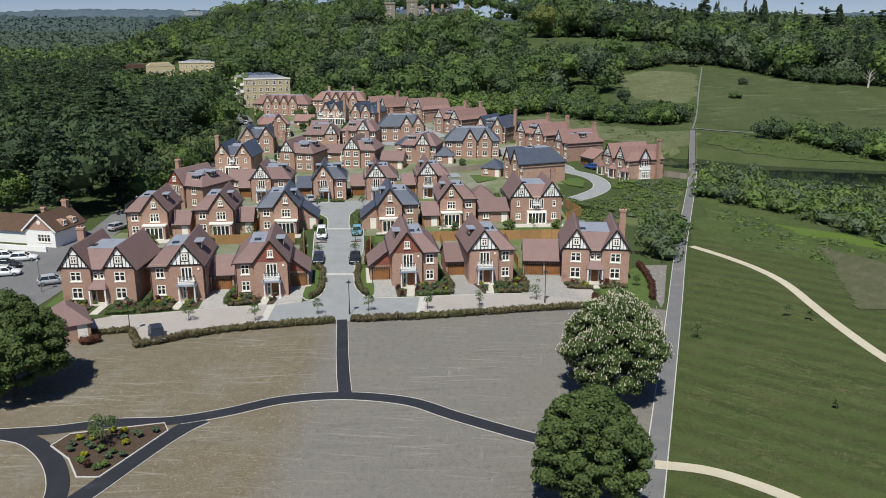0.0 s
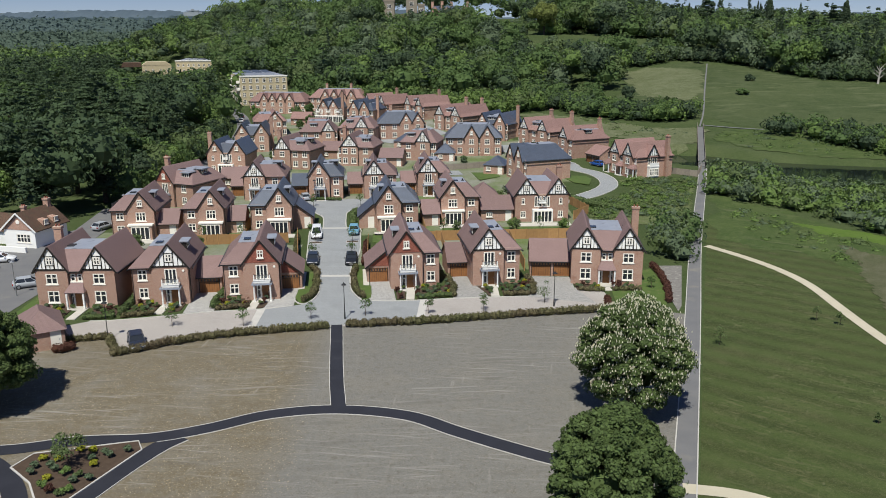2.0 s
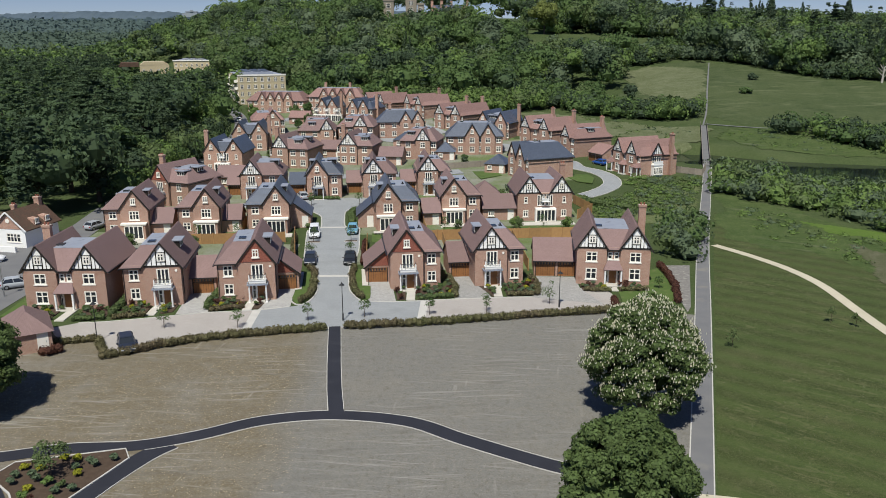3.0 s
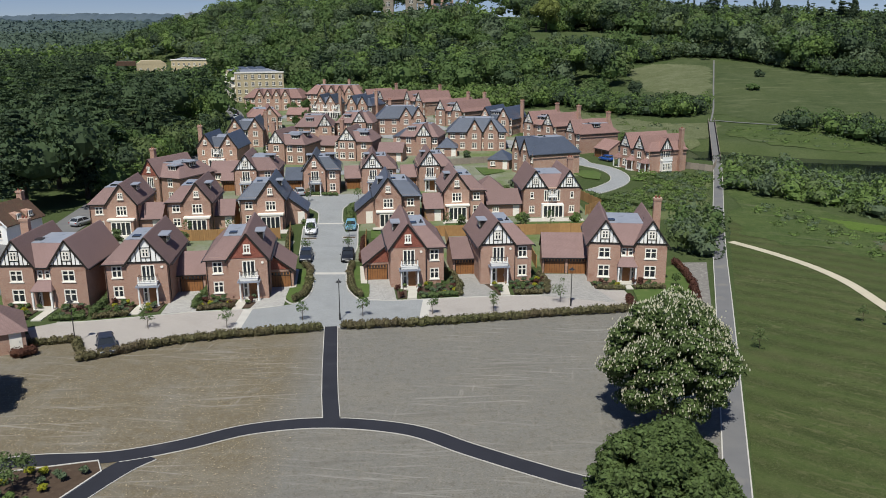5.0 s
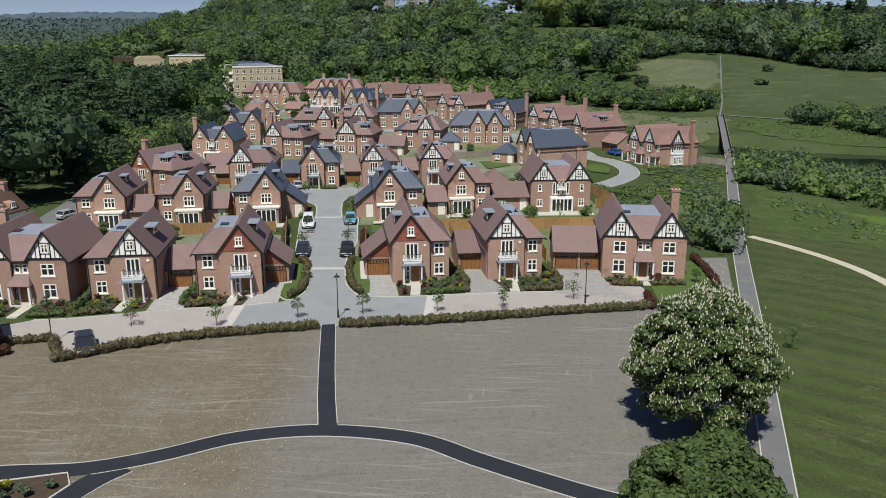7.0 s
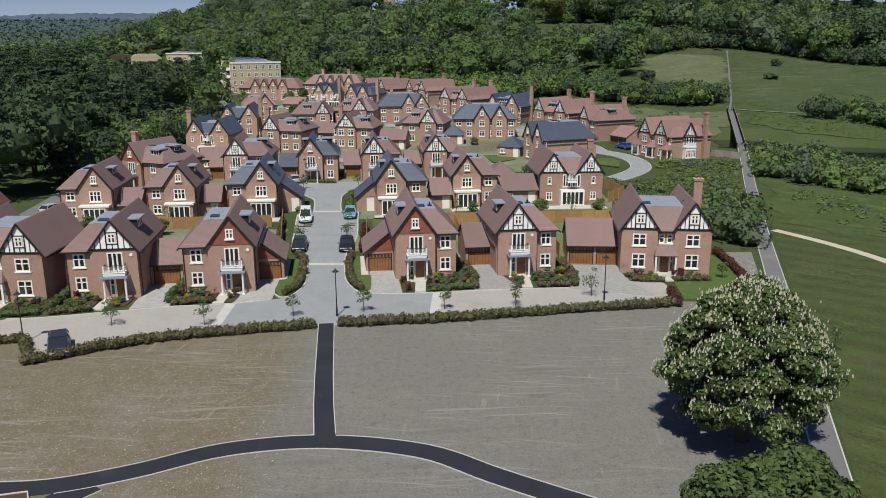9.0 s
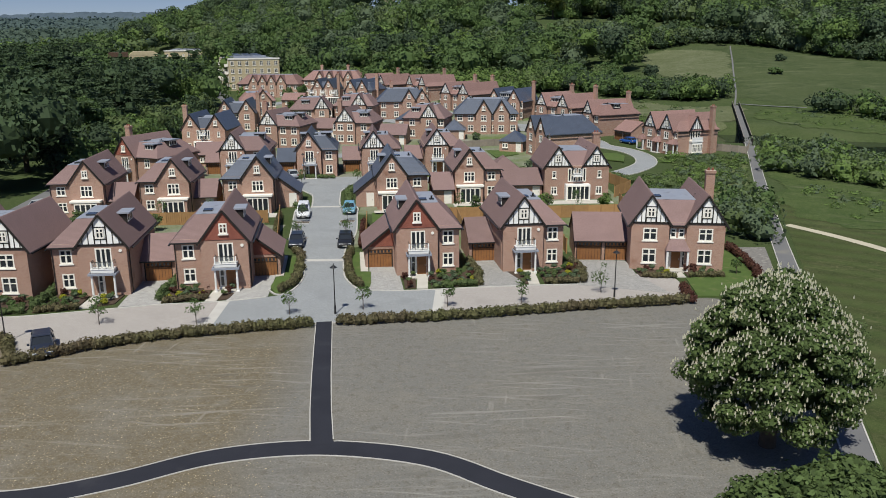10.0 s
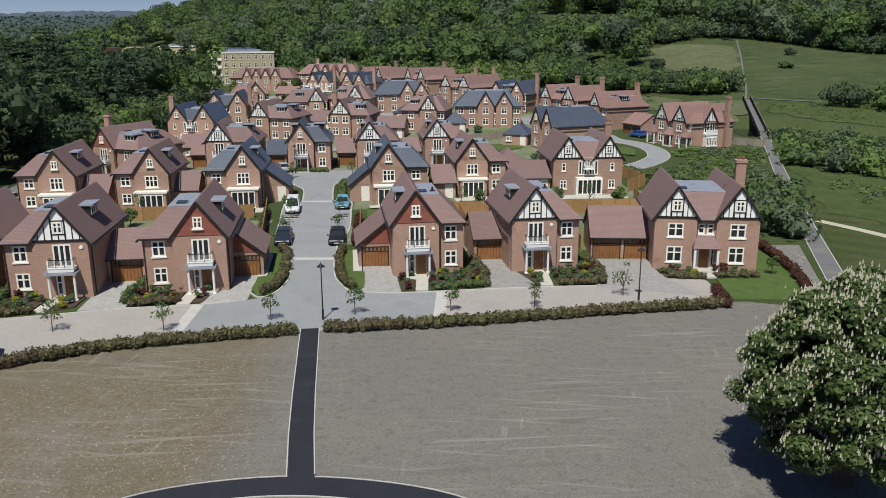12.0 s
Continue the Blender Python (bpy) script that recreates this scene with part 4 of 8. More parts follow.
    fx0 = gxs[0][0] if left_g else -w / 2 + hip[0]
    fx1 = gxs[-1][0] if right_g else w / 2 - hip[0]
    fy0, fy1, zt = hip[1], d - hip[0], eave + flat
    if flat:
        o, e = ov, eave - 0.25
        A, B, C, D = (-w / 2 - o, -o, e), (w / 2 + o, -o, e), (w / 2 + o, d + o, e), (-w / 2 - o, d + o, e)
        if left_g:
            A, D = (fx0, -o, e), (fx0, d + o, e)
        if right_g:
            B, C = (fx1, -o, e), (fx1, d + o, e)
        a, b, c, dd = (fx0, fy0, zt), (fx1, fy0, zt), (fx1, fy1, zt), (fx0, fy1, zt)
        low = [(x, y, q - 0.14) for x, y, q in (A, B, C, D)]
        r.add([A, B, C, D, a, b, c, dd, *low], [(0, 1, 5, 4), (1, 2, 6, 5), (2, 3, 7, 6), (3, 0, 4, 7), (4, 5, 6, 7), (0, 8, 9, 1), (1, 9, 10, 2), (2, 10, 11, 3), (3, 11, 8, 0), (11, 10, 9, 8)])
        part("roof", r, roof, h, "dark blue slate roof" if slated else "plain clay tile roof")
        t = part("flat_roof", Geo().box(fx0, fx1, fy0, fy1, zt - 0.15, zt + 0.05), LEAD, h, "flat grey lead roof top")
        if fx1 - fx0 > 1.2:
            part("roof_light", Geo().box(fx0 + 0.6, fx0 + 1.5, fy0 + 1.0, fy0 + 2.0, zt + 0.05, zt + 0.2), GLASS, t)
        v = Geo().tube((fx1 - 0.5, fy0 + 1.6, zt), (fx1 - 0.5, fy0 + 1.6, zt + 0.45), 0.1, 0.1, 8)
        v.box(fx1 - 0.75, fx1 - 0.25, fy0 + 1.35, fy0 + 1.85, zt + 0.04, zt + 0.14)
        part("roof_vent", v, IRON, t)
    for cx, gw, pr in gables:
        k = (apex - eave) / (gw / 2)
        foot, y0, y1 = gw / 2 + 0.34, -pr - 0.18, gd
        top, low = apex + 0.1, apex + 0.1 - foot * k
        section = [(cx - foot, low), (cx - 0.1, top), (cx, top + 0.07), (cx + 0.1, top), (cx + foot, low), (cx + foot, low - 0.14), (cx, top - 0.2), (cx - foot, low - 0.14)]
        part("gable_roof", Geo().prism(section, y0, y1), roof, h, "dark blue slate gable roof" if slated else "clay tile gable roof")
    for cx, gw, pr in gables:
        gable_front(h, cx, gw, -pr, eave, apex, face)
    for a, b, yy, cx in spans:
        if cx is None:
            part("gutter", Geo().box(a - (ov if a == -w / 2 else 0), b + (ov if b == w / 2 else 0), -ov - 0.12, -ov + 0.02, eave - 0.38, eave - 0.26), IRON, h, "black gutter")
            part("downpipe", Geo().tube((a + 0.1, -0.1, 0), (a + 0.1, -0.1, eave - 0.3), 0.045, 0.045, 6), IRON, h, "black downpipe")
    for s in (-1, 1):
        part("gutter", Geo().box(s * (w / 2 + 0.42) - 0.06, s * (w / 2 + 0.42) + 0.06, -0.2, d + 0.2, eave - 0.58, eave - 0.44), IRON, h, "black gutter")
    # front features
    for a, b, yy, cx in spans:
        mid = (a + b) / 2
        if style == "front" and cx is not None:
            porch(h, mid + 0.1, yy)
            balcony(h, mid + 0.1, yy, 2.55)
            front_door(h, mid + 0.45, yy + 0.1)
            window(h, mid - 0.4, yy + 0.08, 0.3, 0.55, 1.85, 1, 2)
            al = Geo().tube((b - 0.55, yy - 0.08, 4.5), (b - 0.55, yy, 4.5), 0.16, 0.16, 10)
            part("alarm_box", al, STONE, h)
        if style == "double" and cx is None:
            p = Geo()
            p.slab([(mid - 1.25, yy - 1.25, 2.3), (mid + 1.25, yy - 1.25, 2.3), (mid + 0.75, yy, 3.35), (mid - 0.75, yy, 3.35)], 0.1)
            for s in (-1, 1):
                p.slab([(mid + s * 1.25, yy - 1.25, 2.3), (mid + s * 0.75, yy, 3.35), (mid + s * 1.25, yy, 2.3)], 0.1)
            part("porch_roof", p, roof, h, "small tiled porch roof")
            for s in (-1, 1):
                part("column", Geo().box(mid + s * 1.05 - 0.1, mid + s * 1.05 + 0.1, yy - 1.15, yy - 0.95, 0, 2.25), WHITE, h, "white porch post")
            part("step", Geo().box(mid - 1.1, mid + 1.1, yy - 1.3, yy, 0, 0.14), SLAB, h)
            front_door(h, mid, yy + 0.1)
            for s in (-1, 1):
                window(h, mid + s * 0.78, yy + 0.08, 0.3, 0.4, 1.85, 1, 2)
        if style == "garden" and cx is not None:
            bw = min(3.7, b - a)
            bay = part("garden_bay", Geo().box(mid - bw / 2, mid + bw / 2, yy - 1.0, yy, 0, 2.5), BRICK, h, "flat-roofed garden bay")
            c = Geo().box(mid - bw / 2 - 0.2, mid + bw / 2 + 0.2, yy - 1.2, yy, 2.5, 2.72)
            c.box(mid - bw / 2 - 0.1, mid + bw / 2 + 0.1, yy - 1.1, yy, 2.4, 2.5)
            part("cornice", c, STONE, bay, "cream bay cornice")
            window(h, mid, yy - 1.09, 0.12, bw - 0.7, 2.2, 4, 1)
            part("terrace", Geo().box(mid - bw / 2 - 0.8, mid + bw / 2 + 0.8, yy - 3.4, yy - 1.0, -0.1, 0.1), SLAB, h, "stone terrace")
        if style == "garden_double" and cx is None:
            bw, yy = 3.7, -0.36
            part("garden_bay", Geo().box(mid - bw / 2, mid + bw / 2, yy - 1.2, yy, 0, 2.45), WHITE, h, "white garden room bay")
            part("infill_wall", Geo().box(a, b, yy + 0.02, 0.0, 0, eave), wall, h)
            window(h, mid, yy - 1.29, 0.15, bw - 0.3, 2.15, 5, 1)
            for k in (-1, 1):
                window(h, mid + k * 0.74, yy - 0.06, 2.75, 1.3, 2.0, 3, 1)
            balcony(h, mid, yy, bw, 1.2)
            part("terrace", Geo().box(-w / 2, w / 2, yy - 3.6, yy - 1.2, -0.1, 0.1), SLAB, h, "stone terrace")
    for s, yy, zz in dormers:
        if s == 0:
            dormer(h, yy, 1.2, zz, 0, roof)
        else:
            cx, gw, pr = gxs[0] if s < 0 else gxs[-1]
            if (s < 0 and left_g) or (s > 0 and right_g):
                k = (apex - eave) / (gw / 2)
                xf = cx + s * (apex - eave - zz) / k
            else:
                xf = s * (w / 2 - zz * hip[0] / max(flat, 0.1))
            dormer(h, xf + s * 0.25, yy, eave + zz, s, roof)
    for xx, yy, top in chimneys:
        chimney(h, xx, yy, 0.0 if abs(xx) > w / 2 else eave - 0.5, top)
    if side_bay:
        gable_side(h, w / 2, d * 0.45, eave, apex, roof)
    return h


def gable_side(h, x, y, eave, apex, roof):
    """A half-timbered gable with a white two-storey bay on the east end of a house."""
    gw, top = 3.0, eave + 2.5
    s = part("side_gable", Geo().prism([(-gw / 2, eave), (gw / 2, eave), (0, top)], -0.25, 0.1), RENDER, h, "white rendered gable panel")
    s.location, s.rotation_euler = (x, y, 0), (0, 0, math.pi / 2)
    t = Geo()
    for k in (-0.75, -0.3, 0.3, 0.75):
        t.box(k - 0.05, k + 0.05, -0.29, -0.24, eave, eave + (gw / 2 - abs(k)) * 2.5 / 1.5)
    for q in (-1, 1):
        t.beam((q * 1.8, -0.5, eave - 0.5), (0, -0.5, top + 0.02), 0.24, 0.1)
    part("timber_frame", t, BLACK, s, "black half-timbering")
    r = Geo()
    for q in (-1, 1):
        r.slab([(0, -0.5, top + 0.1), (q * 1.8, -0.5, eave - 0.4), (q * 1.8, 3.0, eave - 0.4), (0, 3.0, top + 0.1)], 0.1)
    part("roof", r, roof, s)
    part("bay", Geo().box(-1.3, 1.3, -0.9, 0, 0, 2.5), WHITE, s, "white bay window")
    for k in (-0.65, 0.65):
        w = window(s, k, -0.99, 0.5, 1.2, 1.6, 3, 2)
        w = window(s, k, -0.10, 2.9, 1.2, 1.9, 2, 1)
    b = Geo().box(-1.4, 1.4, -1.0, 0, 2.5, 2.75)
    b.box(-1.3, 1.3, -0.92, -0.86, 2.75, 3.5)
    part("balcony", b, WHITE, s, "white balcony")


def garage(x, y, yaw, wide, deep, roof=None, eave=2.35, ridge=4.3, doors=1, style="across", label="", back=False, pitch_to=None):
    """A brick garage; (x, y) is the middle of its front. style: 'across' ridge along the front, 'lean' falls away from the house towards pitch_to."""
    roof = roof or TILE
    gname = "brick garage with oak door and clay tile roof" if roof is not SLATE else "brick garage with slate roof"
    h = thing("garage", pose(x, y, at(x, y), 0, 0, yaw), label or gname, "garage", "garages")
    g = Geo()
    holes = []
    dw = (wide - 0.5) / doors - 0.25
    if not back:
        for k in range(doors):
            mid = -wide / 2 + wide * (k + 0.5) / doors
            holes.append((mid - dw / 2, mid + dw / 2, 0.02, 2.05))
    holed_wall(g, -wide / 2, wide / 2, 0, 0, eave, holes)
    g.add([(-wide / 2, 0, 0), (-wide / 2, deep, 0), (wide / 2, deep, 0), (wide / 2, 0, 0), (-wide / 2, 0, eave), (-wide / 2, deep, eave), (wide / 2, deep, eave), (wide / 2, 0, eave)],
          [(0, 1, 5, 4), (1, 2, 6, 5), (2, 3, 7, 6)])
    r = Geo()
    if style == "across":
        for s in (-1, 1):
            g.add([(s * wide / 2, 0, eave), (s * wide / 2, deep, eave), (s * wide / 2, deep / 2, ridge)], [(0, 1, 2)])
        k = (ridge - eave) / (deep / 2)
        o = 0.3
        e, top = eave - o * k + 0.1, ridge + 0.1
        sec = [(-o, e), (deep / 2, top), (deep + o, e), (deep + o, e - 0.13), (deep / 2, top - 0.16), (-o, e - 0.13)]
        n, x0, x1 = len(sec), -wide / 2 - 0.15, wide / 2 + 0.15
        r.add([(x0, q, p) for q, p in sec] + [(x1, q, p) for q, p in sec], [tuple(range(n)), tuple(range(2 * n - 1, n - 1, -1))] + [(i, i + n, (i + 1) % n + n, (i + 1) % n) for i in range(n)])
        part("gutter", Geo().box(-wide / 2 - 0.15, wide / 2 + 0.15, -o - 0.1, -o + 0.02, eave - o * k - 0.05, eave - o * k + 0.07), IRON, h)
    elif style == "hip":
        o, e = 0.3, eave - 0.15
        c = [(-wide / 2 - o, -o, e), (wide / 2 + o, -o, e), (wide / 2 + o, deep + o, e), (-wide / 2 - o, deep + o, e)]
        m = min(wide, deep) / 2
        p, q = ((0, m, ridge), (0, deep - m, ridge)) if deep > wide else ((-wide / 2 + m, deep / 2, ridge), (wide / 2 - m, deep / 2, ridge))
        fs = [(0, 1, 4), (1, 2, 5, 4), (2, 3, 5), (3, 0, 4, 5)] if deep > wide else [(0, 1, 5, 4), (1, 2, 5), (2, 3, 4, 5), (3, 0, 4)]
        r.add([*c, p, q], fs + [(3, 2, 1, 0)])
    else:
        s = 1 if pitch_to == "east" else -1
        hi, lo = -s * wide / 2, s * wide / 2
        k = (ridge - eave) / wide
        pf = part("gable_panel", Geo().prism([(lo, eave), (hi, eave), (hi, ridge)] if s > 0 else [(hi, eave), (lo, eave), (hi, ridge)], -0.04, 0.12), TILE_HUNG if roof is not SLATE else BRICK, h)
        r.slab([(hi, -0.3, ridge + 0.08), (lo + s * 0.3, -0.3, eave + 0.08 - 0.3 * k), (lo + s * 0.3, deep + 0.2, eave + 0.08 - 0.3 * k), (hi, deep + 0.2, ridge + 0.08)], 0.12)
        part("bargeboard", Geo().beam((hi, -0.33, ridge - 0.05), (lo + s * 0.3, -0.33, eave - 0.05 - 0.3 * k), 0.2, 0.05), BLACK, h)
    part("wall", g, BRICK, h)
    part("roof", r, roof, h)
    if not back:
        for a, b, c, e in holes:
            d = part("garage_door", Geo().box(a + 0.02, b - 0.02, 0.08, 0.14, 0.02, 2.03), OAK, h, "oak boarded garage door")
            xs = [a + 0.02] + [a + (b - a) * k / 8 + e for k in range(1, 8) for e in (-0.012, 0.012)] + [b - 0.02]
            t = Geo().plate(xs, [0.06, 1.5, 1.58], lambda i, j: j == 1 or i % 2 == 1, 0.062, 0.078)
            part("batten", t, BLACK, d)
            for k in range(6):
                xx = a + 0.1 + (b - a - 0.2) * (k + 0.5) / 6
                part("pane", Geo().box(xx - 0.11, xx + 0.11, 0.06, 0.078, 1.64, 1.92), GLASS, d)
            for xx in (a - 0.05, b + 0.05):
                part("door_post", Geo().box(xx - 0.05, xx + 0.05, -0.02, 0.1, 0, 2.1), BLACK, h)
    else:
        front_door(h, wide / 2 - 0.9, 0.0, 0.9, 2.05, STONE)
        if wide > 4.5:
            window(h, -wide / 4, -0.09, 0.9, 1.1, 0.9, 3, 1)
    return h


BROWN = "red brick house with %s gable and clay tile roof"
# first row, facing the field
house(-45.4, 110.5, 0, 9.9, 9.5, [(-2.95, 4.0, 0.35), (2.95, 4.0, 0.35)], style="double", label="red brick house with two half-timbered gables and central porch", chimneys=[(-4.2, 5.6, 9.3)])
house(-35.3, 111.9, 6, 7.2, 10.5, [(1.3, 4.5, 0.7)], style="front", label=BROWN % "a half-timbered", dormers=[(1, 4.2, 1.2)])
house(-24.1, 113.5, 7, 7.2, 10.5, [(1.3, 4.5, 0.7)], face="hung", style="front", label=BROWN % "a red tile-hung", dormers=[(1, 4.2, 1.2)])
house(-3.0, 118.2, 7, 6.7, 10.5, [(-1.15, 4.3, 0.7)], face="hung", style="front", label=BROWN % "a red tile-hung", dormers=[(-1, 4.2, 1.2)])
house(8.1, 119.4, 7, 6.7, 10.5, [(-1.15, 4.3, 0.7)], style="front", label=BROWN % "a half-timbered", dormers=[(-1, 4.2, 1.2)])
house(23.3, 118.9, -7, 9.5, 10.5, [(-2.85, 3.9, 0.35), (2.85, 3.9, 0.35)], style="double", label="red brick house with two half-timbered gables and central porch", chimneys=[(4.3, 6.6, 9.6)])
# second row, seen from its gardens
house(-51.2, 146.2, 5, 7.4, 10.0, [(1.4, 4.4, 0.8)], face="brick", style="garden", label=BROWN % "a plain brick", dormers=[(1, 4.0, 1.2)])
house(-39.7, 147.6, 5, 7.0, 10.0, [(1.3, 4.2, 0.8)], face="brick", style="garden", label=BROWN % "a plain brick", dormers=[(1, 4.0, 1.2)])
house(-28.6, 149.6, 5, 7.2, 10.0, [(1.4, 4.3, 0.8)], roof=SLATE, face="brick", style="garden", label="red brick detached house with slate roof and garden bay", dormers=[(1, 4.0, 1.2)])
house(-6.9, 151.4, 6, 7.4, 10.0, [(-1.5, 4.3, 0.8)], roof=SLATE, face="brick", style="garden", label="red brick detached house with slate roof and garden bay", dormers=[(-1, 4.0, 1.2)])
house(4.2, 156.2, 6, 7.0, 10.0, [(-1.3, 4.3, 0.8)], face="brick", style="garden", label=BROWN % "a plain brick", dormers=[(-1, 4.0, 1.2)])
house(19.3, 157.2, 3, 9.8, 10.5, [(-2.9, 4.0, 0.35), (2.9, 4.0, 0.35)], style="garden_double", label="red brick house with two half-timbered gables and white garden bay", chimneys=[(4.3, 6.0, 9.4)])
# third row, facing the cross lane
house(-35.8, 178.4, 4, 8.6, 10.0, [(-1.9, 4.2, 0.7)], style="front", label=BROWN % "a half-timbered", dormers=[(1, 4.0, 1.3)])
house(-23.0, 178.4, 5, 7.0, 10.0, [(-1.3, 4.2, 0.7)], roof=SLATE, face="brick", style="front", label="red brick detached house with slate roof and white balcony", dormers=[(-1, 4.0, 1.3), (1, 5.0, 1.3)])
house(-11.8, 179.6, 5, 6.9, 10.0, [(-1.2, 4.2, 0.7)], style="front", label=BROWN % "a half-timbered", dormers=[(-1, 4.0, 1.3)])
house(-0.6, 182.0, 5, 6.9, 10.0, [(-1.2, 4.2, 0.7)], style="front", label=BROWN % "a half-timbered", dormers=[(-1, 4.0, 1.3)])
# west side by the wood
house(-52.0, 171.2, -24, 8.8, 10.0, [(-2.2, 4.2, 0.5)], roof=TILE, face="hung", style="front", label=BROWN % "a red tile-hung", dormers=[(0, 1.8, 5.9), (1, 5.0, 1.2)], chimneys=[(-4.1, 3.0, 9.6)])
house(-51.2, 208.8, -3, 9.3, 10.5, [(-2.7, 3.9, 0.35), (2.7, 3.9, 0.35)], roof=SLATE, face="brick", style="garden_double", label="red brick house with twin gables, slate roof and white bay", chimneys=[(-5.1, 4.0, 9.6)])
house(-52.2, 241.8, 4, 9.2, 10.5, [(-2.7, 3.9, 0.35), (2.7, 3.9, 0.35)], roof=SLATE, face="brick", style="plain", label="red brick house with twin gables and slate roof", chimneys=[(5.1, 4.0, 9.6)])
house(-53.2, 273.0, 14, 10.0, 12.0, [(1.5, 4.6, 0.5)], roof=TILE_RED, face="brick", style="plain", label="red brick house with clay tile roof beside the estate road")
# fourth row
house(-36.0, 213.2, -14, 9.3, 10.0, [(-2.5, 4.2, 0.3)], style="plain", label=BROWN % "a half-timbered", dormers=[(0, 1.8, 6.0), (1, 5.0, 1.2)], chimneys=[(-4.9, 4.0, 9.6)])
house(-20.1, 216.8, -10, 8.4, 10.0, [(-1.9, 4.4, 0.3)], style="plain", label=BROWN % "a half-timbered", dormers=[(0, 2.0, 6.0)], chimneys=[(-4.5, 5.0, 9.6)])
house(-34.2, 245.6, 0, 10.2, 10.0, [(3.2, 3.6, 0.5)], style="plain", label="red brick house with hipped clay tile roof and half-timbered gable", gdepth=4.6, flat=2.6, hip=(2.4, 2.9), dormers=[(0, -1.2, 6.1)], roof=TILE)
house(-23.5, 251.4, -6, 10.6, 10.0, [(1.6, 3.8, 0.5)], style="plain", label="red brick house with hipped clay tile roof and half-timbered gable", gdepth=4.6, flat=2.6, hip=(2.4, 2.9), dormers=[(0, -2.2, 6.1)])
house(-4.6, 223.2, -12, 9.6, 9.5, [(1.3, 3.8, 0.5)], style="plain", label="red brick house with half-timbered gable and dormer", gdepth=4.6, flat=2.6, hip=(2.4, 2.9), dormers=[(0, -2.2, 6.1)])
house(-10.6, 259.0, 4, 14.2, 11.0, [(1.6, 3.6, 0.4), (5.2, 3.6, 0.4)], roof=SLATE, face="brick", style="plain", label="wide red brick house with hipped slate roof and twin gables", flat=3.0, hip=(3.0, 3.4), gdepth=4.6, chimneys=[(-3.0, 8.0, 9.8)])
house(10.2, 229.4, -2, 15.0, 11.0, [(-0.6, 3.6, 0.6), (3.6, 3.6, 0.6)], roof=SLATE, face="brick", style="plain", label="wide red brick house with hipped slate roof and twin gables", flat=3.0, hip=(3.0, 3.4), gdepth=4.6)
house(18.7, 198.2, -68, 8.4, 12.0, [(-2.2, 3.6, 0.5), (1.9, 3.6, 0.5)], roof=SLATE, face="brick", style="plain", label="red brick house with many-hipped slate roof", flat=3.0, hip=(2.6, 3.2), gdepth=4.2)
# east side, turned towards the lane
house(44.2, 202.3, -68, 10.6, 10.5, [(-2.6, 3.8, 0.4), (2.8, 3.8, 0.4)], roof=TILE_RED, style="double", label="red brick house with half-timbered gables and white bay", side_bay=True, chimneys=[(5.7, 8.5, 9.6)])
house(34.6, 226.2, -66, 6.4, 11.5, [(-0.8, 3.8, 0.4)], roof=TILE_RED, style="plain", label="red brick house with half-timbered gable and wide dormer", dormers=[(1, 5.5, 1.1)], chimneys=[(0, 10.5, 9.8)])
house(27.8, 240.6, -56, 12.2, 10.5, [(-4.0, 3.8, 0.4), (3.9, 3.8, 0.4)], roof=TILE_RED, style="plain", label="pair of brick houses with half-timbered gables and dormers", dormers=[(0, -1.2, 5.9), (0, 0.9, 5.9)], chimneys=[(5.0, 9.6, 9.9), (-4.0, 10, 9.9)], group="terraces behind the estate")
house(16.6, 253.4, -30, 9.4, 11.5, [(-2.9, 3.4, 0.4), (2.9, 3.4, 0.4)], roof=SLATE, face="brick", style="plain", label="red brick house with slate roof and dormers", dormers=[(0, -0.9, 5.9), (0, 0.9, 5.9)], chimneys=[(5.0, 8.0, 9.8)])
house(4.0, 271.6, -44, 11.2, 14.0, [(-3.5, 3.8, 0.4), (3.4, 3.8, 0.4)], roof=TILE_RED, style="plain", label="pair of brick houses with half-timbered gables and dormers", dormers=[(0, -1.0, 5.9), (0, 1.0, 5.9)], chimneys=[(-3.0, 12, 9.9), (3, 13, 9.9)], group="terraces behind the estate")
house(-7.6, 299.2, -54, 11.2, 12.0, [(-3.5, 3.6, 0.4), (3.4, 3.6, 0.4)], roof=TILE_RED, style="plain", label="pair of brick houses with half-timbered gables", dormers=[(0, -1.0, 5.9), (0, 1.0, 5.9)], chimneys=[(0, 11, 9.9)], group="terraces behind the estate")
house(-22.0, 309.6, -50, 13.0, 11.0, [(-4.5, 3.6, 0.4), (4.4, 3.6, 0.4)], roof=TILE_RED, style="plain", label="pair of brick houses with half-timbered gables", dormers=[(0, -1.0, 5.9), (0, 1.0, 5.9)], chimneys=[(0, 10, 9.9)], group="terraces behind the estate")
house(-62.0, 331.6, -10, 23.0, 11.0, [(-5.2, 3.4, 0.4), (-1.8, 3.4, 0.4), (1.6, 3.4, 0.4), (5.2, 3.6, 0.4)], roof=TILE_RED, face="brick", style="plain", label="long brick terrace with four gables", flat=3.0, hip=(3, 3.4), gdepth=4.6, group="terraces behind the estate")
house(-39.0, 332.6, -10, 22.0, 11.0, [(-4.4, 3.4, 0.4), (-0.8, 3.4, 0.4), (2.6, 3.4, 0.4), (6.2, 3.6, 0.4)], roof=TILE_RED, face="brick", style="plain", label="long brick terrace with four gables", flat=3.0, hip=(3, 3.4), gdepth=4.6, chimneys=[(-6, 8, 9.9), (4, 8, 9.9)], group="terraces behind the estate")
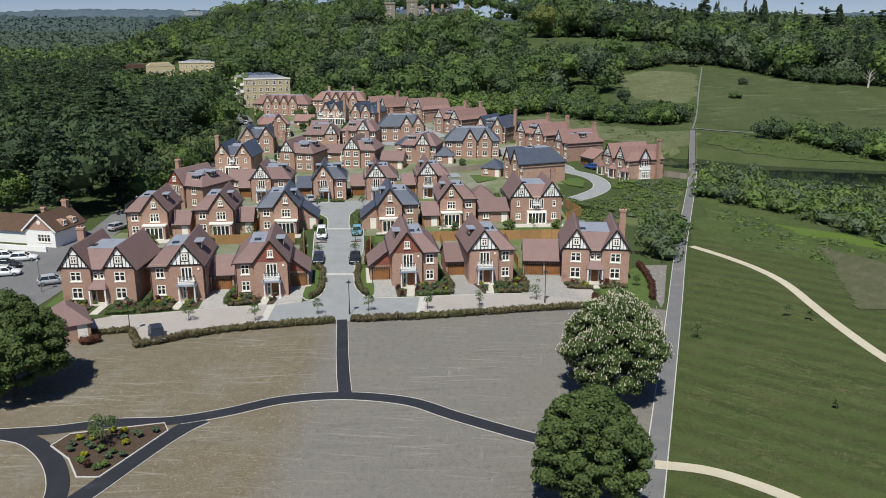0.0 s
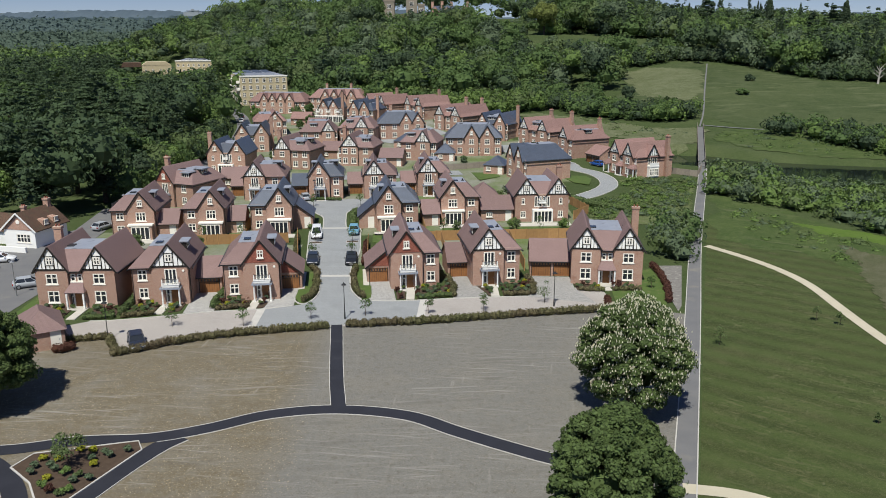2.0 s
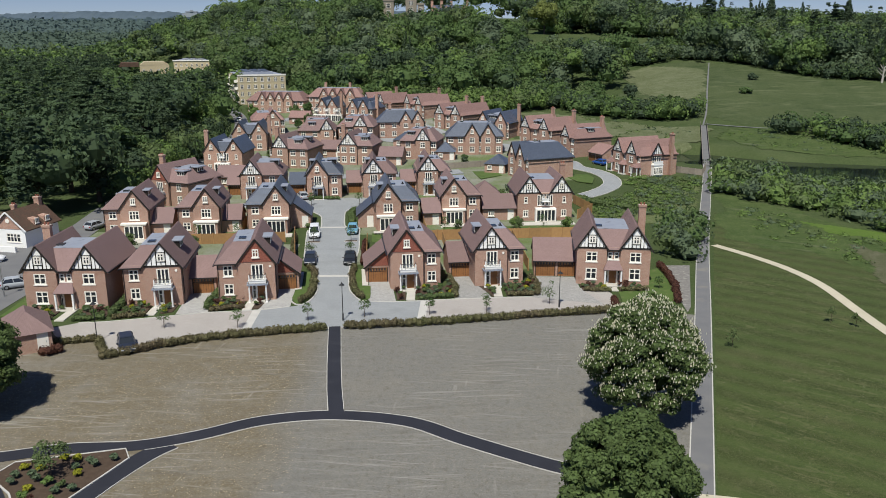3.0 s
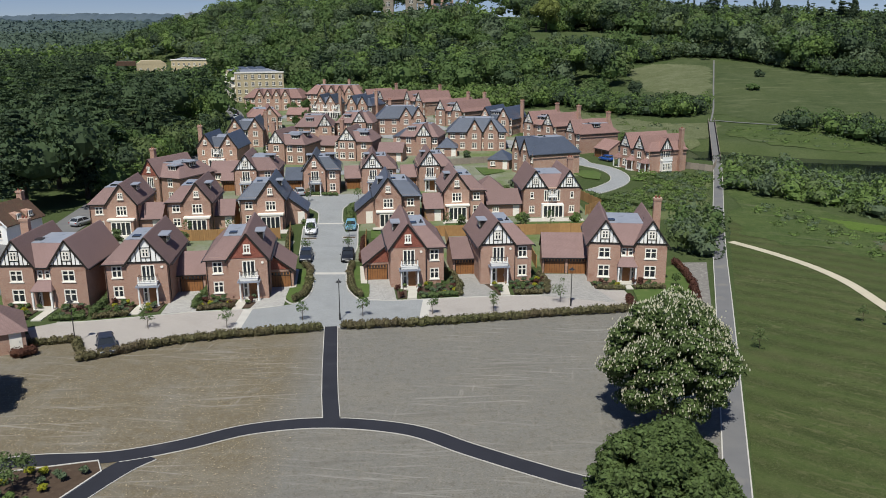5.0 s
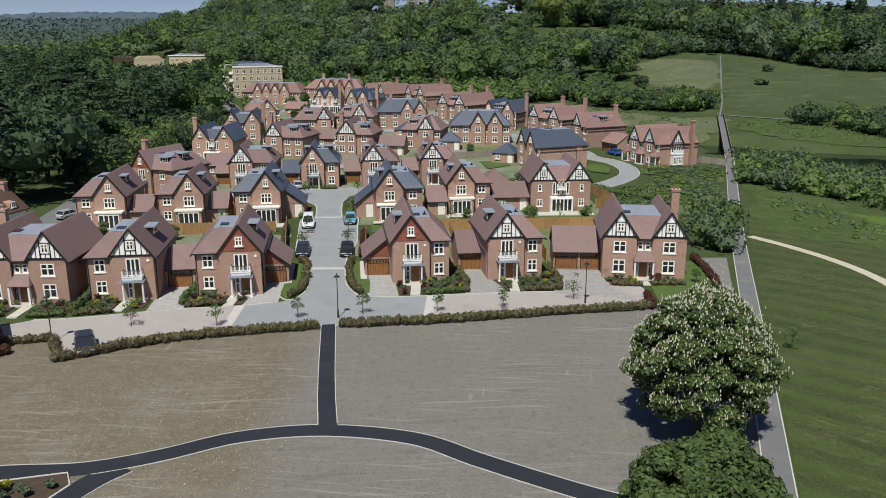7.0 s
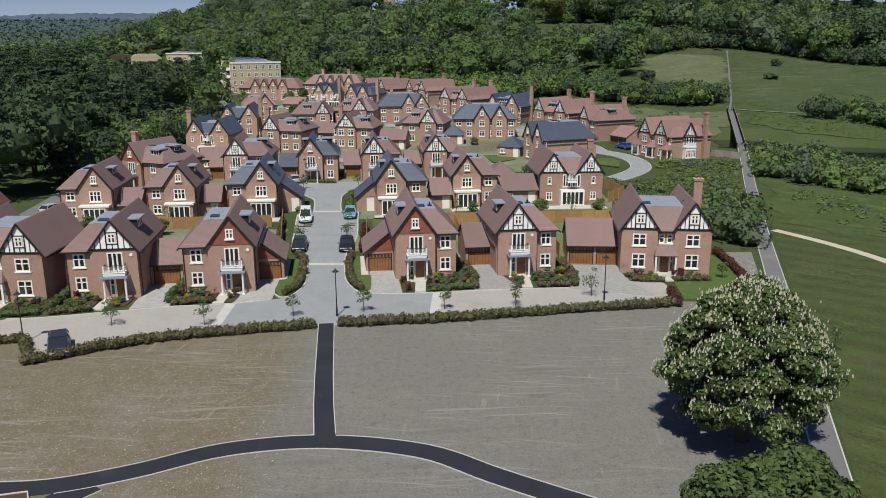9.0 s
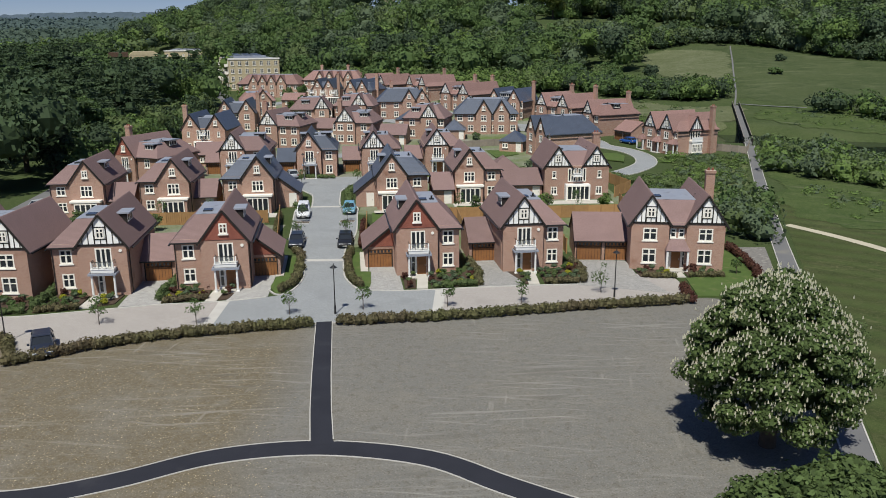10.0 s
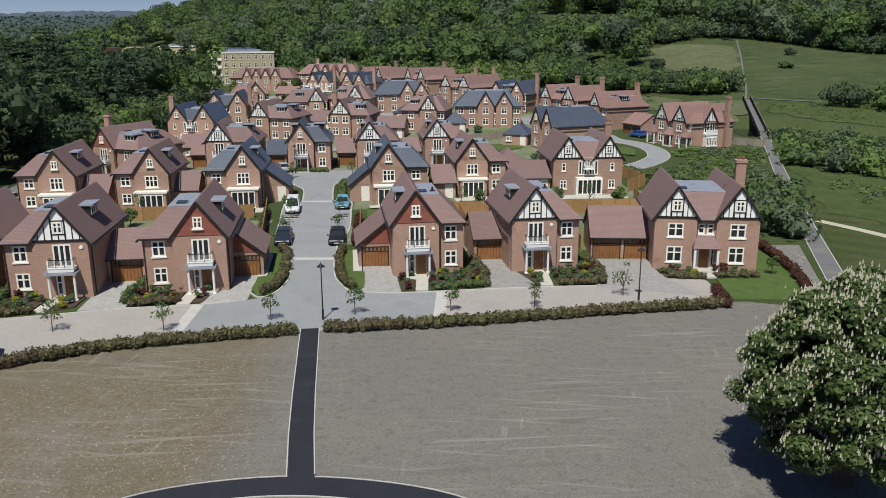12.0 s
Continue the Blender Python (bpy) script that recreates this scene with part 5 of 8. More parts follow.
house(-38.0, 302.0, -10, 7.4, 10.0, [(-1.9, 3.4, 0.4), (1.8, 3.4, 0.4)], roof=SLATE, face="brick", style="garden_double", label="red brick house with twin gables and slate roof", chimneys=[(4.2, 3.0, 9.8)])
house(-26.0, 293.5, -20, 9.6, 11.0, [(-2.4, 3.4, 0.4), (1.6, 3.4, 0.4)], roof=SLATE, face="brick", style="plain", label="red brick house with twin gables and slate roof", chimneys=[(5.2, 3.0, 9.8)])
# garages
garage(-30.4, 116.0, 7, 3.3, 6.0)
garage(-19.9, 117.5, 7, 3.2, 6.5, style="lean", ridge=4.9, pitch_to="east")
garage(-8.1, 120.4, 7, 3.2, 6.5, style="lean", ridge=4.9, pitch_to="west")
garage(3.2, 122.6, 7, 3.3, 6.0)
garage(16.4, 122.8, -4, 6.2, 6.2, doors=2, ridge=4.7)
garage(-43.0, 96.0, 30, 4.2, 6.6, style="hip", ridge=4.1, back=True, label="brick garage with hipped clay tile roof by the field")
garage(-46.0, 147.0, 5, 3.7, 5.6, back=True)
garage(-35.0, 149.4, 5, 3.4, 5.6, back=True)
garage(-23.6, 152.4, 5, 3.2, 6.5, roof=SLATE, style="lean", ridge=4.8, pitch_to="east", back=True)
garage(-12.2, 152.2, 6, 3.0, 6.5, roof=SLATE, style="lean", ridge=4.8, pitch_to="west", back=True)
garage(-0.9, 153.8, 6, 3.1, 5.8, back=True)
garage(11.2, 157.2, 3, 5.9, 6.0, back=True)
garage(-29.1, 182.0, 5, 3.2, 5.6, roof=SLATE)
garage(-17.3, 183.6, 5, 3.3, 5.6)
garage(-5.9, 184.4, 5, 3.2, 5.6)
garage(-42.0, 182.0, 4, 3.3, 5.6)
garage(-45.0, 190.5, 4, 6.0, 6.0, back=True)
garage(2.4, 221.6, -2, 5.0, 6.0, roof=SLATE, style="hip", ridge=4.4, back=True)
garage(13.8, 204.0, -20, 5.0, 6.0, roof=SLATE, style="hip", ridge=4.2, back=True)
garage(40.2, 217.4, -66, 6.0, 6.0, roof=TILE_RED, doors=2)
garage(-28.0, 228.0, -8, 6.0, 6.0, roof=TILE, back=True)
garage(-9.0, 241.0, -8, 6.0, 6.0, roof=SLATE, style="hip", ridge=4.3, back=True)
garage(-11.5, 215.5, -8, 6.0, 6.0, roof=TILE, back=True)
garage(-47.5, 297.0, -10, 7.0, 6.0, roof=TILE_RED, back=True)
garage(-39.5, 279.0, -6, 6.0, 6.0, roof=TILE, back=True)
garage(9.8, 170.5, 4, 5.0, 6.0, roof=TILE, style="hip", ridge=4.4, back=True)


# ---- planting ----
RNG = np.random.default_rng(7)
CUBE = []
for ax in range(3):
    for sg in (-1, 1):
        for i in range(2):
            for j in range(2):
                q = []
                for a, b in ((i, j), (i + 1, j), (i + 1, j + 1), (i, j + 1)):
                    p = [0.0, 0.0, 0.0]
                    p[ax], p[(ax + 1) % 3], p[(ax + 2) % 3] = sg, a - 1, (b - 1) * sg
                    q.append(np.array(p) / np.linalg.norm(p))
                CUBE.append(q)
CUBE = np.array(CUBE)  # 24 faces of a rounded core
BLOCKY = np.array([[q for q in (CUBE[4 * k][0], CUBE[4 * k + 2][1], CUBE[4 * k + 3][2], CUBE[4 * k + 1][3])] for k in range(6)])  # 6 faces


def unit(v):
    return v / np.maximum(np.linalg.norm(v, axis=-1, keepdims=True), 1e-9)


def leaves(cen, rx, rz, count, size, rng, core=0.8, under=0.35, spread=0.45, droop=0.0, plain=False):
    """Leaf clumps round lobes: cen (n, 3), rx and rz (n). Returns the corners of four-sided leaves, and for each the lobe it belongs to."""
    n = len(cen)
    d = unit(rng.normal(size=(n, count, 3)))
    low = d[..., 2] < -under
    d[..., 2] = np.where(low, -d[..., 2], d[..., 2])
    rad = np.stack([rx, rx, rz], -1)[:, None, :]
    pos = cen[:, None, :] + d * rad * rng.uniform(0.78, 1.08, (n, count, 1))
    nor = unit(d / rad * rx[:, None, None] + spread * rng.normal(size=d.shape))
    nor[..., 2] += droop
    t1 = unit(np.cross(nor, rng.normal(size=d.shape)))
    t2 = np.cross(nor, t1)
    s = size[:, None, None] * rng.uniform(0.6, 1.35, (n, count, 1))
    ang = np.array([0.0, 1.57, 3.14, 4.71]) + rng.uniform(-0.45, 0.45, (n, count, 4))
    r = rng.uniform(0.6, 1.25, (n, count, 4))
    quad = pos[:, :, None, :] + s[..., None] * r[..., None] * (np.cos(ang)[..., None] * t1[:, :, None, :] + 0.75 * np.sin(ang)[..., None] * t2[:, :, None, :])
    who = np.repeat(np.arange(n), count)
    quad = quad.reshape(-1, 4, 3)
    if core:
        inner = BLOCKY if plain else CUBE
        f = len(inner)
        c = cen[:, None, None, :] + inner[None] * (rad * core)[:, :, None, :] * (1 + 0.05 * rng.normal(size=(n, f, 4, 1))) + 0.03 * rx[:, None, None, None] * rng.normal(size=(n, f, 1, 3))
        quad = np.concatenate([quad, c.reshape(-1, 4, 3)])
        who = np.concatenate([who, np.repeat(np.arange(n), f)])
    return quad, who


def leaf_mesh(name, quad, mats, index=None):
    me = bpy.data.meshes.new(name)
    fill(me, quad.reshape(-1, 3), np.arange(len(quad) * 4).reshape(-1, 4))
    for m in mats:
        me.materials.append(m)
    if index is not None:
        me.polygons.foreach_set("material_index", np.asarray(index, np.int32))
    return me


def crown_lobes(kind, x, y, z, h, r, rng, many=9):
    """Centres and radii of the clumps that make up one crown."""
    if kind == "cedar":
        tiers = max(5, many // 2)
        f = np.repeat(np.linspace(0.28, 0.98, tiers), 4 if many > 12 else 3)
        n = len(f)
        a = rng.uniform(0, 6.283, n)
        reach = r * np.clip(1.25 - 1.1 * f ** 2.2, 0.18, 1) * rng.uniform(0.25, 0.75, n)
        cen = np.stack([x + reach * np.cos(a), y + reach * np.sin(a), z + h * f + rng.normal(0, 0.03 * h, n)], -1)
        rx = r * rng.uniform(0.28, 0.5, n) * np.clip(1.3 - f, 0.4, 1)
        return cen, rx, rx * rng.uniform(0.22, 0.38, n)
    if kind == "cone":
        n = max(8, many)
        f = np.linspace(0.18, 0.96, n)
        a = rng.uniform(0, 6.283, n)
        reach = r * (1.05 - f) * 0.45
        cen = np.stack([x + reach * np.cos(a), y + reach * np.sin(a), z + h * f], -1)
        rx = r * np.clip(1.08 - f, 0.1, 1) * rng.uniform(0.6, 0.85, n)
        return cen, rx, np.maximum(rx * 0.6, 0.1 * h)
    if kind == "chestnut":
        # an egg-shaped crown, drawn in to a blunt top, covered in sprays
        n = many
        f = np.clip((np.arange(n) + rng.uniform(0, 1, n)) / n, 0, 1) ** 0.85
        a = np.arange(n) * 2.39996 + rng.normal(0, 0.25, n)
        wide = np.interp(f, [0.0, 0.2, 0.4, 0.62, 0.84, 1.0], [0.70, 0.95, 1.0, 0.86, 0.54, 0.12])
        reach = r * wide * rng.uniform(0.72, 0.98, n)
        cen = np.stack([x + reach * np.cos(a), y + reach * np.sin(a), z + h * (0.17 + 0.79 * f) + rng.normal(0, 0.02 * h, n)], -1)
        rx = r * rng.uniform(0.10, 0.18, n)
        cen[0], rx[0] = (x, y, z + h * 0.46), r * 0.98
        cen[1], rx[1] = (x, y, z + h * 0.66), r * 0.78
        rz = rx * rng.uniform(0.6, 0.85, n)
        rz[0], rz[1] = h * 0.34, h * 0.3
        return cen, rx, rz
    base = 0.06 if kind == "broad" else 0.05 if kind == "full" else 0.0
    d = unit(rng.normal(size=(many, 3)))
    d[:, 2] = np.where(d[:, 2] < (-0.92 if kind == "full" else -0.75), -d[:, 2], d[:, 2])
    mid, half = z + h * (0.5 + base / 2), h * (0.5 - base / 2)
    k = rng.uniform(0.5, 0.72, (many, 1))
    cen = np.array([x, y, mid]) + d * k * np.array([r, r, half * 0.85])
    if kind == "full":
        k *= rng.uniform(0.85, 1.22, (many, 1))
        cen = np.array([x, y, mid]) + d * k * np.array([r, r, half * 0.85])
    rx = r * (rng.uniform(0.16, 0.40, many) if kind == "full" else rng.uniform(0.26, 0.42, many)) * (1.25 if many < 12 else 1.0)
    cen[0], rx[0] = (x, y, mid), r * (0.45 if kind == "full" else 0.62)
    return cen, rx, np.minimum(rx, half * 0.5)


def limbs(h, r, rng, thick):
    """A tapered trunk with its main limbs, at the origin."""
    g = Geo()
    g.tube((0, 0, -0.3), (0, 0, h * 0.3), thick * 1.25, thick * 0.85, 10)
    top = (rng.normal(0, 0.1), rng.normal(0, 0.1), h * 0.72)
    g.tube((0, 0, h * 0.28), top, thick * 0.85, thick * 0.3, 8)
    for k in range(6):
        a = k * 1.05 + rng.uniform(-0.3, 0.3)
        z0 = h * rng.uniform(0.24, 0.5)
        g.tube((0, 0, z0), (math.cos(a) * r * 0.6, math.sin(a) * r * 0.6, z0 + h * rng.uniform(0.12, 0.3)), thick * 0.42, thick * 0.1, 6)
    return g


def tree(x, y, h, r, kind, mat, label, category="tree", many=12, count=60, size=0.5, thick=0.3, group="", blossom=0, core=0.78, name="tree"):
    z = at(x, y)
    rng = np.random.default_rng(int(abs(x) * 131 + abs(y) * 17 + 5))
    t = thing(name, pose(x, y, z), label, category, group)
    cen, rx, rz = crown_lobes(kind, 0, 0, 0, h, r, rng, many)
    quad, who = leaves(cen, rx, rz, count, np.full(len(cen), size), rng, core=core, under=0.9 if kind == "full" else 0.5 if kind == "chestnut" else 0.35)
    part("trunk", limbs(h, r, rng, thick), BARK, t)
    part("crown", leaf_mesh("crown", quad, [mat]), None, t)
    if blossom:
        d = unit(rng.normal(size=(len(cen), blossom, 3)))
        d[..., 2] = np.abs(d[..., 2]) * 0.9 + 0.05
        d = unit(d)
        p = (cen[:, None, :] + d * np.stack([rx, rx, rz], -1)[:, None, :] * 1.22).reshape(-1, 3)
        # keep only candles on the outside of the crown
        mid = np.array([0, 0, h * 0.55])
        out = np.linalg.norm((p - mid) / np.array([r, r, h * 0.45]), axis=1) > 0.7
        p = p[out]
        k = rng.uniform(0.7, 1.2, (len(p), 1))
        quads = []
        for ax, ay in ((0.068, 0), (0, 0.068), (0.048, 0.048)):
            o = np.array([ax, ay, 0.0]) * 0.75
            up = np.array([0, 0, 0.17])
            quads.append(np.stack([p - o * k, p + o * k, p + o * 0.3 * k + up * k, p - o * 0.3 * k + up * k], 1))
        part("blossom", leaf_mesh("blossom", np.concatenate(quads), [BLOSSOM]), None, t, "upright cream flower candles")
    return t


def domes(rows, lobes, count, rel, rng, body=0.64):
    """Round-headed crowns: sprays of leaves on lobes spread over a dome, round one dim core. Returns leaf corners and each one's crown."""
    x, y, h, r = (np.array([row[k] for row in rows], float) for k in range(4))
    n = len(x)
    rz = np.minimum(r * 0.85, h * 0.5)
    mid = np.stack([x, y, rise(x, y) + h - rz * 1.12], -1)
    rad = np.stack([r, r, rz], -1)
    k = np.arange(lobes)
    up = np.clip(1 - (k + 0.5) / lobes * 1.5 + rng.normal(0, 0.08, (n, lobes)), -0.75, 1)
    turn = k * 2.39996 + rng.uniform(0, 6.283, (n, 1)) + rng.normal(0, 0.25, (n, lobes))
    flat = np.sqrt(1 - up ** 2)
    d = np.stack([flat * np.cos(turn), flat * np.sin(turn), up], -1)
    lr = r[:, None] * rng.uniform(0.30, 0.50, (n, lobes)) * (14 / lobes) ** 0.4
    cen = mid[:, None] + d * rad[:, None] * rng.uniform(0.6, 0.84, (n, lobes, 1))
    e = unit(0.85 * d[:, :, None] + 0.75 * rng.normal(size=(n, lobes, count, 3)))
    pos = cen[:, :, None] + e * lr[:, :, None, None] * np.array([1, 1, 0.85]) * rng.uniform(0.85, 1.08, (n, lobes, count, 1))
    nor = unit(e + 0.4 * rng.normal(size=e.shape))
    t1 = unit(np.cross(nor, rng.normal(size=e.shape)))
    t2 = np.cross(nor, t1)
    size = (rel * r)[:, None, None, None] * rng.uniform(0.6, 1.3, (n, lobes, count, 1))
    ang = np.array([0.0, 1.57, 3.14, 4.71]) + rng.uniform(-0.45, 0.45, (n, lobes, count, 4))
    far = rng.uniform(0.6, 1.25, (n, lobes, count, 4))[..., None] * size[..., None]
    quad = pos[..., None, :] + far * (np.cos(ang)[..., None] * t1[..., None, :] + 0.8 * np.sin(ang)[..., None] * t2[..., None, :])
    who = np.repeat(np.arange(n), lobes * count)
    inner = mid[:, None, None] + CUBE[None] * rad[:, None, None] * body
    return np.concatenate([quad.reshape(-1, 4, 3), inner.reshape(-1, 4, 3)]), np.concatenate([who, np.repeat(np.arange(n), len(CUBE))])


def plants(name, rows, mats, label, category, kind="stuff", many=6, count=14, rel=0.26, core=0.8, group="", lobes=14, sprays=30, fine=0.1, body=0.64):
    """Many crowns in one mesh. rows: x, y, height, radius, kind, material index. Cedars and cones are built in tiers, all others as domes."""
    Q, M = [], []
    tiers = [row for row in rows if row[4] in ("cedar", "cone")]
    heads = [row for row in rows if row[4] not in ("cedar", "cone")]
    if tiers:
        C, RX, RZ, W, S = [], [], [], [], []
        for x, y, h, r, k, mi in tiers:
            c, rx, rz = crown_lobes(k, x, y, at(x, y), h, r, RNG, many)
            C.append(c), RX.append(rx), RZ.append(rz)
            W.append(np.full(len(c), mi)), S.append(np.full(len(c), rel * r))
        C, RX, RZ, W, S = (np.concatenate(v) for v in (C, RX, RZ, W, S))
        quad, who = leaves(C, RX, RZ, count, S, RNG, core=core, plain=True)
        Q.append(quad), M.append(W[who])
    if heads:
        quad, who = domes(heads, lobes, sprays, fine, RNG, body)
        Q.append(quad), M.append(np.array([row[5] for row in heads])[who])
    return tagged(new(name, leaf_mesh(name, np.concatenate(Q), mats, np.concatenate(M))), label, category, group, kind)


def inside(x, y, poly):
    hit = False
    for (x0, y0), (x1, y1) in zip(poly, poly[1:] + poly[:1]):
        if (y0 > y) != (y1 > y) and x < (x1 - x0) * (y - y0) / (y1 - y0) + x0:
            hit = not hit
    return hit


GREENS = [LEAF_DARK, LEAF_CEDAR, LEAF_MID, LEAF_BRIGHT, LEAF_OLIVE, LEAF_GREY, LEAF_RED]


def scatter(poly, step, jitter=0.45):
    xs, ys = [p[0] for p in poly], [p[1] for p in poly]
    out = []
    y, k = min(ys), 0
    while y < max(ys):
        x = min(xs) + (k % 2) * step / 2
        while x < max(xs):
            a, b = x + RNG.uniform(-jitter, jitter) * step, y + RNG.uniform(-jitter, jitter) * step
            if inside(a, b, poly):
                out.append((a, b))
            x += step
        y += step * 0.87
        k += 1
    return out


# the two horse chestnuts and the lime at the field's edges
tree(17.8, 81.0, 10.7, 5.2, "chestnut", LEAF_CHESTNUT, "large horse chestnut in flower beside the footpath", many=270, count=240, size=0.13, thick=0.42, blossom=22, core=0.66)
tree(12.0, 62.2, 9.4, 4.7, "chestnut", LEAF_CHESTNUT, "large leafy green horse chestnut beside the footpath", many=200, count=220, size=0.135, thick=0.4, core=0.66)
tree(-42.9, 82.0, 10.6, 5.9, "chestnut", LEAF_CHESTNUT, "broad leafy tree casting shade on bare soil", many=200, count=220, size=0.14, thick=0.4, core=0.66)
tree(-29.6, 71.4, 3.4, 1.5, "broad", LEAF_OLIVE, "small young tree in the planting bed", many=12, count=90, size=0.1, thick=0.05, core=0.0)

MEADOW = [(67, 312), (80, 358), (88, 380), (120, 391), (138, 376), (150, 338), (182, 324), (260, 300), (260, 215), (120, 225), (100, 262), (86, 282)]
CLEARING = [(45, 438), (60, 434), (105, 424), (116, 432), (110, 452), (62, 472), (48, 466)]
LOW = [(36, 392), (118, 388), (120, 436), (40, 440)]
MANSION = [(-40, 526), (30, 526), (50, 500), (62, 506), (50, 560), (-42, 560)]

# wood on the hill
rows = []
hill = [(-120, 392), (-60, 356), (-52, 349), (-10, 332), (8, 312), (31, 322), (45, 312), (66, 318), (80, 358), (88, 383), (121, 393), (140, 378), (152, 342), (182, 328), (262, 306), (300, 430), (290, 490), (120, 560), (-60, 585), (-110, 620), (-130, 690), (-215, 720), (-235, 640), (-170, 590), (-150, 560), (-128, 470)]
for x, y in scatter(hill, 9.6):
    if abs(x) > 0.6 * y:
        continue
    if inside(x, y, CLEARING) or inside(x, y, MEADOW) or inside(x, y, MANSION):
        continue
    if y < 420 and -112 < x < -0.17 * (y - 7):
        continue
    hgt = RNG.uniform(11, 18)
    if inside(x, y, LOW):
        hgt = RNG.uniform(4.5, 6.5)
    elif x > 30 and y < 340 and x < 90:
        hgt = RNG.uniform(5, 8)
    elif -34 < x < 28 and 480 < y < 530:
        hgt = RNG.uniform(7, 10) if x < -8 else RNG.uniform(4.5, 6.5)
    elif 28 <= x < 75 and 440 < y < 512:
        hgt = RNG.uniform(4, 7)
    elif y > 470 and x < 130:
        hgt = RNG.uniform(14, 20)
    if y < 565 and x / (y - 7) < -0.262:
        hgt = RNG.uniform(5, 7)
    u = RNG.random()
    kind = "cone" if (u > 0.95 and hgt > 12 and y < 440) else "cedar" if (u > 0.88 and hgt > 12 and y < 440) else "broad"
    mi = 0 if kind != "broad" else int(RNG.choice([0, 2, 2, 2, 3, 4, 1, 5], 1)[0])
    rows.append((x, y, hgt + (4 if kind != "broad" else 0), (RNG.uniform(4.6, 7.0) if hgt > 9 else RNG.uniform(3.4, 4.8)) * (0.75 if kind == "cone" else 1), kind, mi))
plants("woodland", rows, GREENS, "dense mixed broadleaf woodland covering the hill", "woodland", many=9, count=44, rel=0.076, core=0.6, lobes=14, sprays=23, fine=0.112)
rows = []
for x, y in scatter([(66, 478), (125, 446), (300, 440), (290, 500), (120, 565), (40, 575), (48, 562), (58, 510)], 8.5):
    if abs(x) < 0.6 * y:
        u = RNG.random()
        k = "cone" if u > 0.93 else "cedar" if u > 0.84 else "full"
        rows.append((x, y, RNG.uniform(8, 13) + (5 if k != "full" else 0) + min(6.0, max(0.0, x - 110) * 0.06), RNG.uniform(4.5, 6.0), k, int(RNG.choice([0, 2, 2, 1, 4])) if k == "full" else 0))
for x, y in smooth_line([(90, 386), (121, 396), (142, 381), (154, 345), (183, 331), (262, 310)], 14):
    rows.append((x + RNG.uniform(-1.5, 3), y + RNG.uniform(0, 4), RNG.uniform(4.5, 8), RNG.uniform(3.6, 5.0), "shrub", int(RNG.choice([0, 2, 4, 5, 1]))))
plants("woodland", rows, GREENS, "bushy undergrowth and smaller trees at the wood's edge", "woodland", many=10, count=40, rel=0.085, core=0.6, lobes=11, sprays=19, fine=0.12)

# dark evergreen wood on the west side
west = [(-63, 156), (-65.5, 180), (-66, 205), (-66.5, 250), (-71.5, 290), (-81, 322), (-93, 350), (-108, 392), (-190, 560), (-300, 470), (-200, 240), (-110, 140), (-82, 148)]
rows = []
for x, y in scatter(west, 9.8):
    if x < -0.6 * y - 6:
        continue
    u = RNG.random()
    kind = "cedar" if u > 0.36 else "cone" if u > 0.2 else "broad"
    hgt = RNG.uniform(13, 20)
    if y > 400 and -0.38 < x / (y - 7) < -0.265:
        hgt, kind = RNG.uniform(5, 8), "broad"
    elif y > 230 and -0.375 < x / (y - 7) < -0.27:
        hgt = min(hgt, 31.0 - 0.05 * (y - 7))
    rows.append((x, y, hgt, RNG.uniform(5.4, 8.0) * (0.7 if kind == "cone" else 1), kind, int(RNG.choice([0, 1, 1, 1])) if kind != "broad" else int(RNG.choice([2, 2, 0, 4, 0, 1]))))
for k in range(16):
    rows.append((-63.4 - max(0.0, k * 5.6 - 70) * 0.12 + RNG.uniform(-1, 0.5), 178 + k * 5.6, RNG.uniform(6, 10), RNG.uniform(3.2, 4.4), "full", int(RNG.choice([2, 3, 4, 0, 1]))))
plants("woodland", rows, GREENS, "dark wood of cedars and tall evergreens", "woodland", many=12, count=38, rel=0.06, core=0.5, lobes=15, sprays=36, fine=0.085)
for x, y, h, r, k, m, lb in ((-99, 254, 22.5, 11, "cedar", LEAF_CEDAR, "huge spreading cedar with flat tiers of needles"), (-86, 214, 20, 8, "cedar", LEAF_CEDAR, "tall dark cedar at the wood's edge"),
                             (-76, 226, 16, 7, "cedar", LEAF_CEDAR, "spreading cedar at the wood's edge"), (-70.5, 258, 15, 6, "broad", LEAF_BRIGHT, "bright green broadleaf tree at the wood's edge"),
                             (-70, 198, 14, 5.5, "broad", LEAF_MID, "broadleaf tree at the wood's edge"), (-68, 176, 15, 5.0, "cone", LEAF_DARK, "dark evergreen beside the access road"),
                             (-78, 186, 19, 6, "cone", LEAF_DARK, "tall dark evergreen in the wood"), (-76, 168, 17, 6, "cedar", LEAF_DARK, "dark pine at the wood's edge"), (-83, 160, 12, 5, "broad", LEAF_BRIGHT, "yellow-green tree beside the white house"),
                             (-112, 232, 21, 8, "cedar", LEAF_CEDAR, "tall dark cedar in the wood"), (-84, 300, 17, 7, "cedar", LEAF_CEDAR, "dark cedar beside the estate road")):
    tree(x, y, h, r, k, m, lb, many=24 if k != "broad" else 30, count=230, size=0.26, thick=0.45, core=0.4)

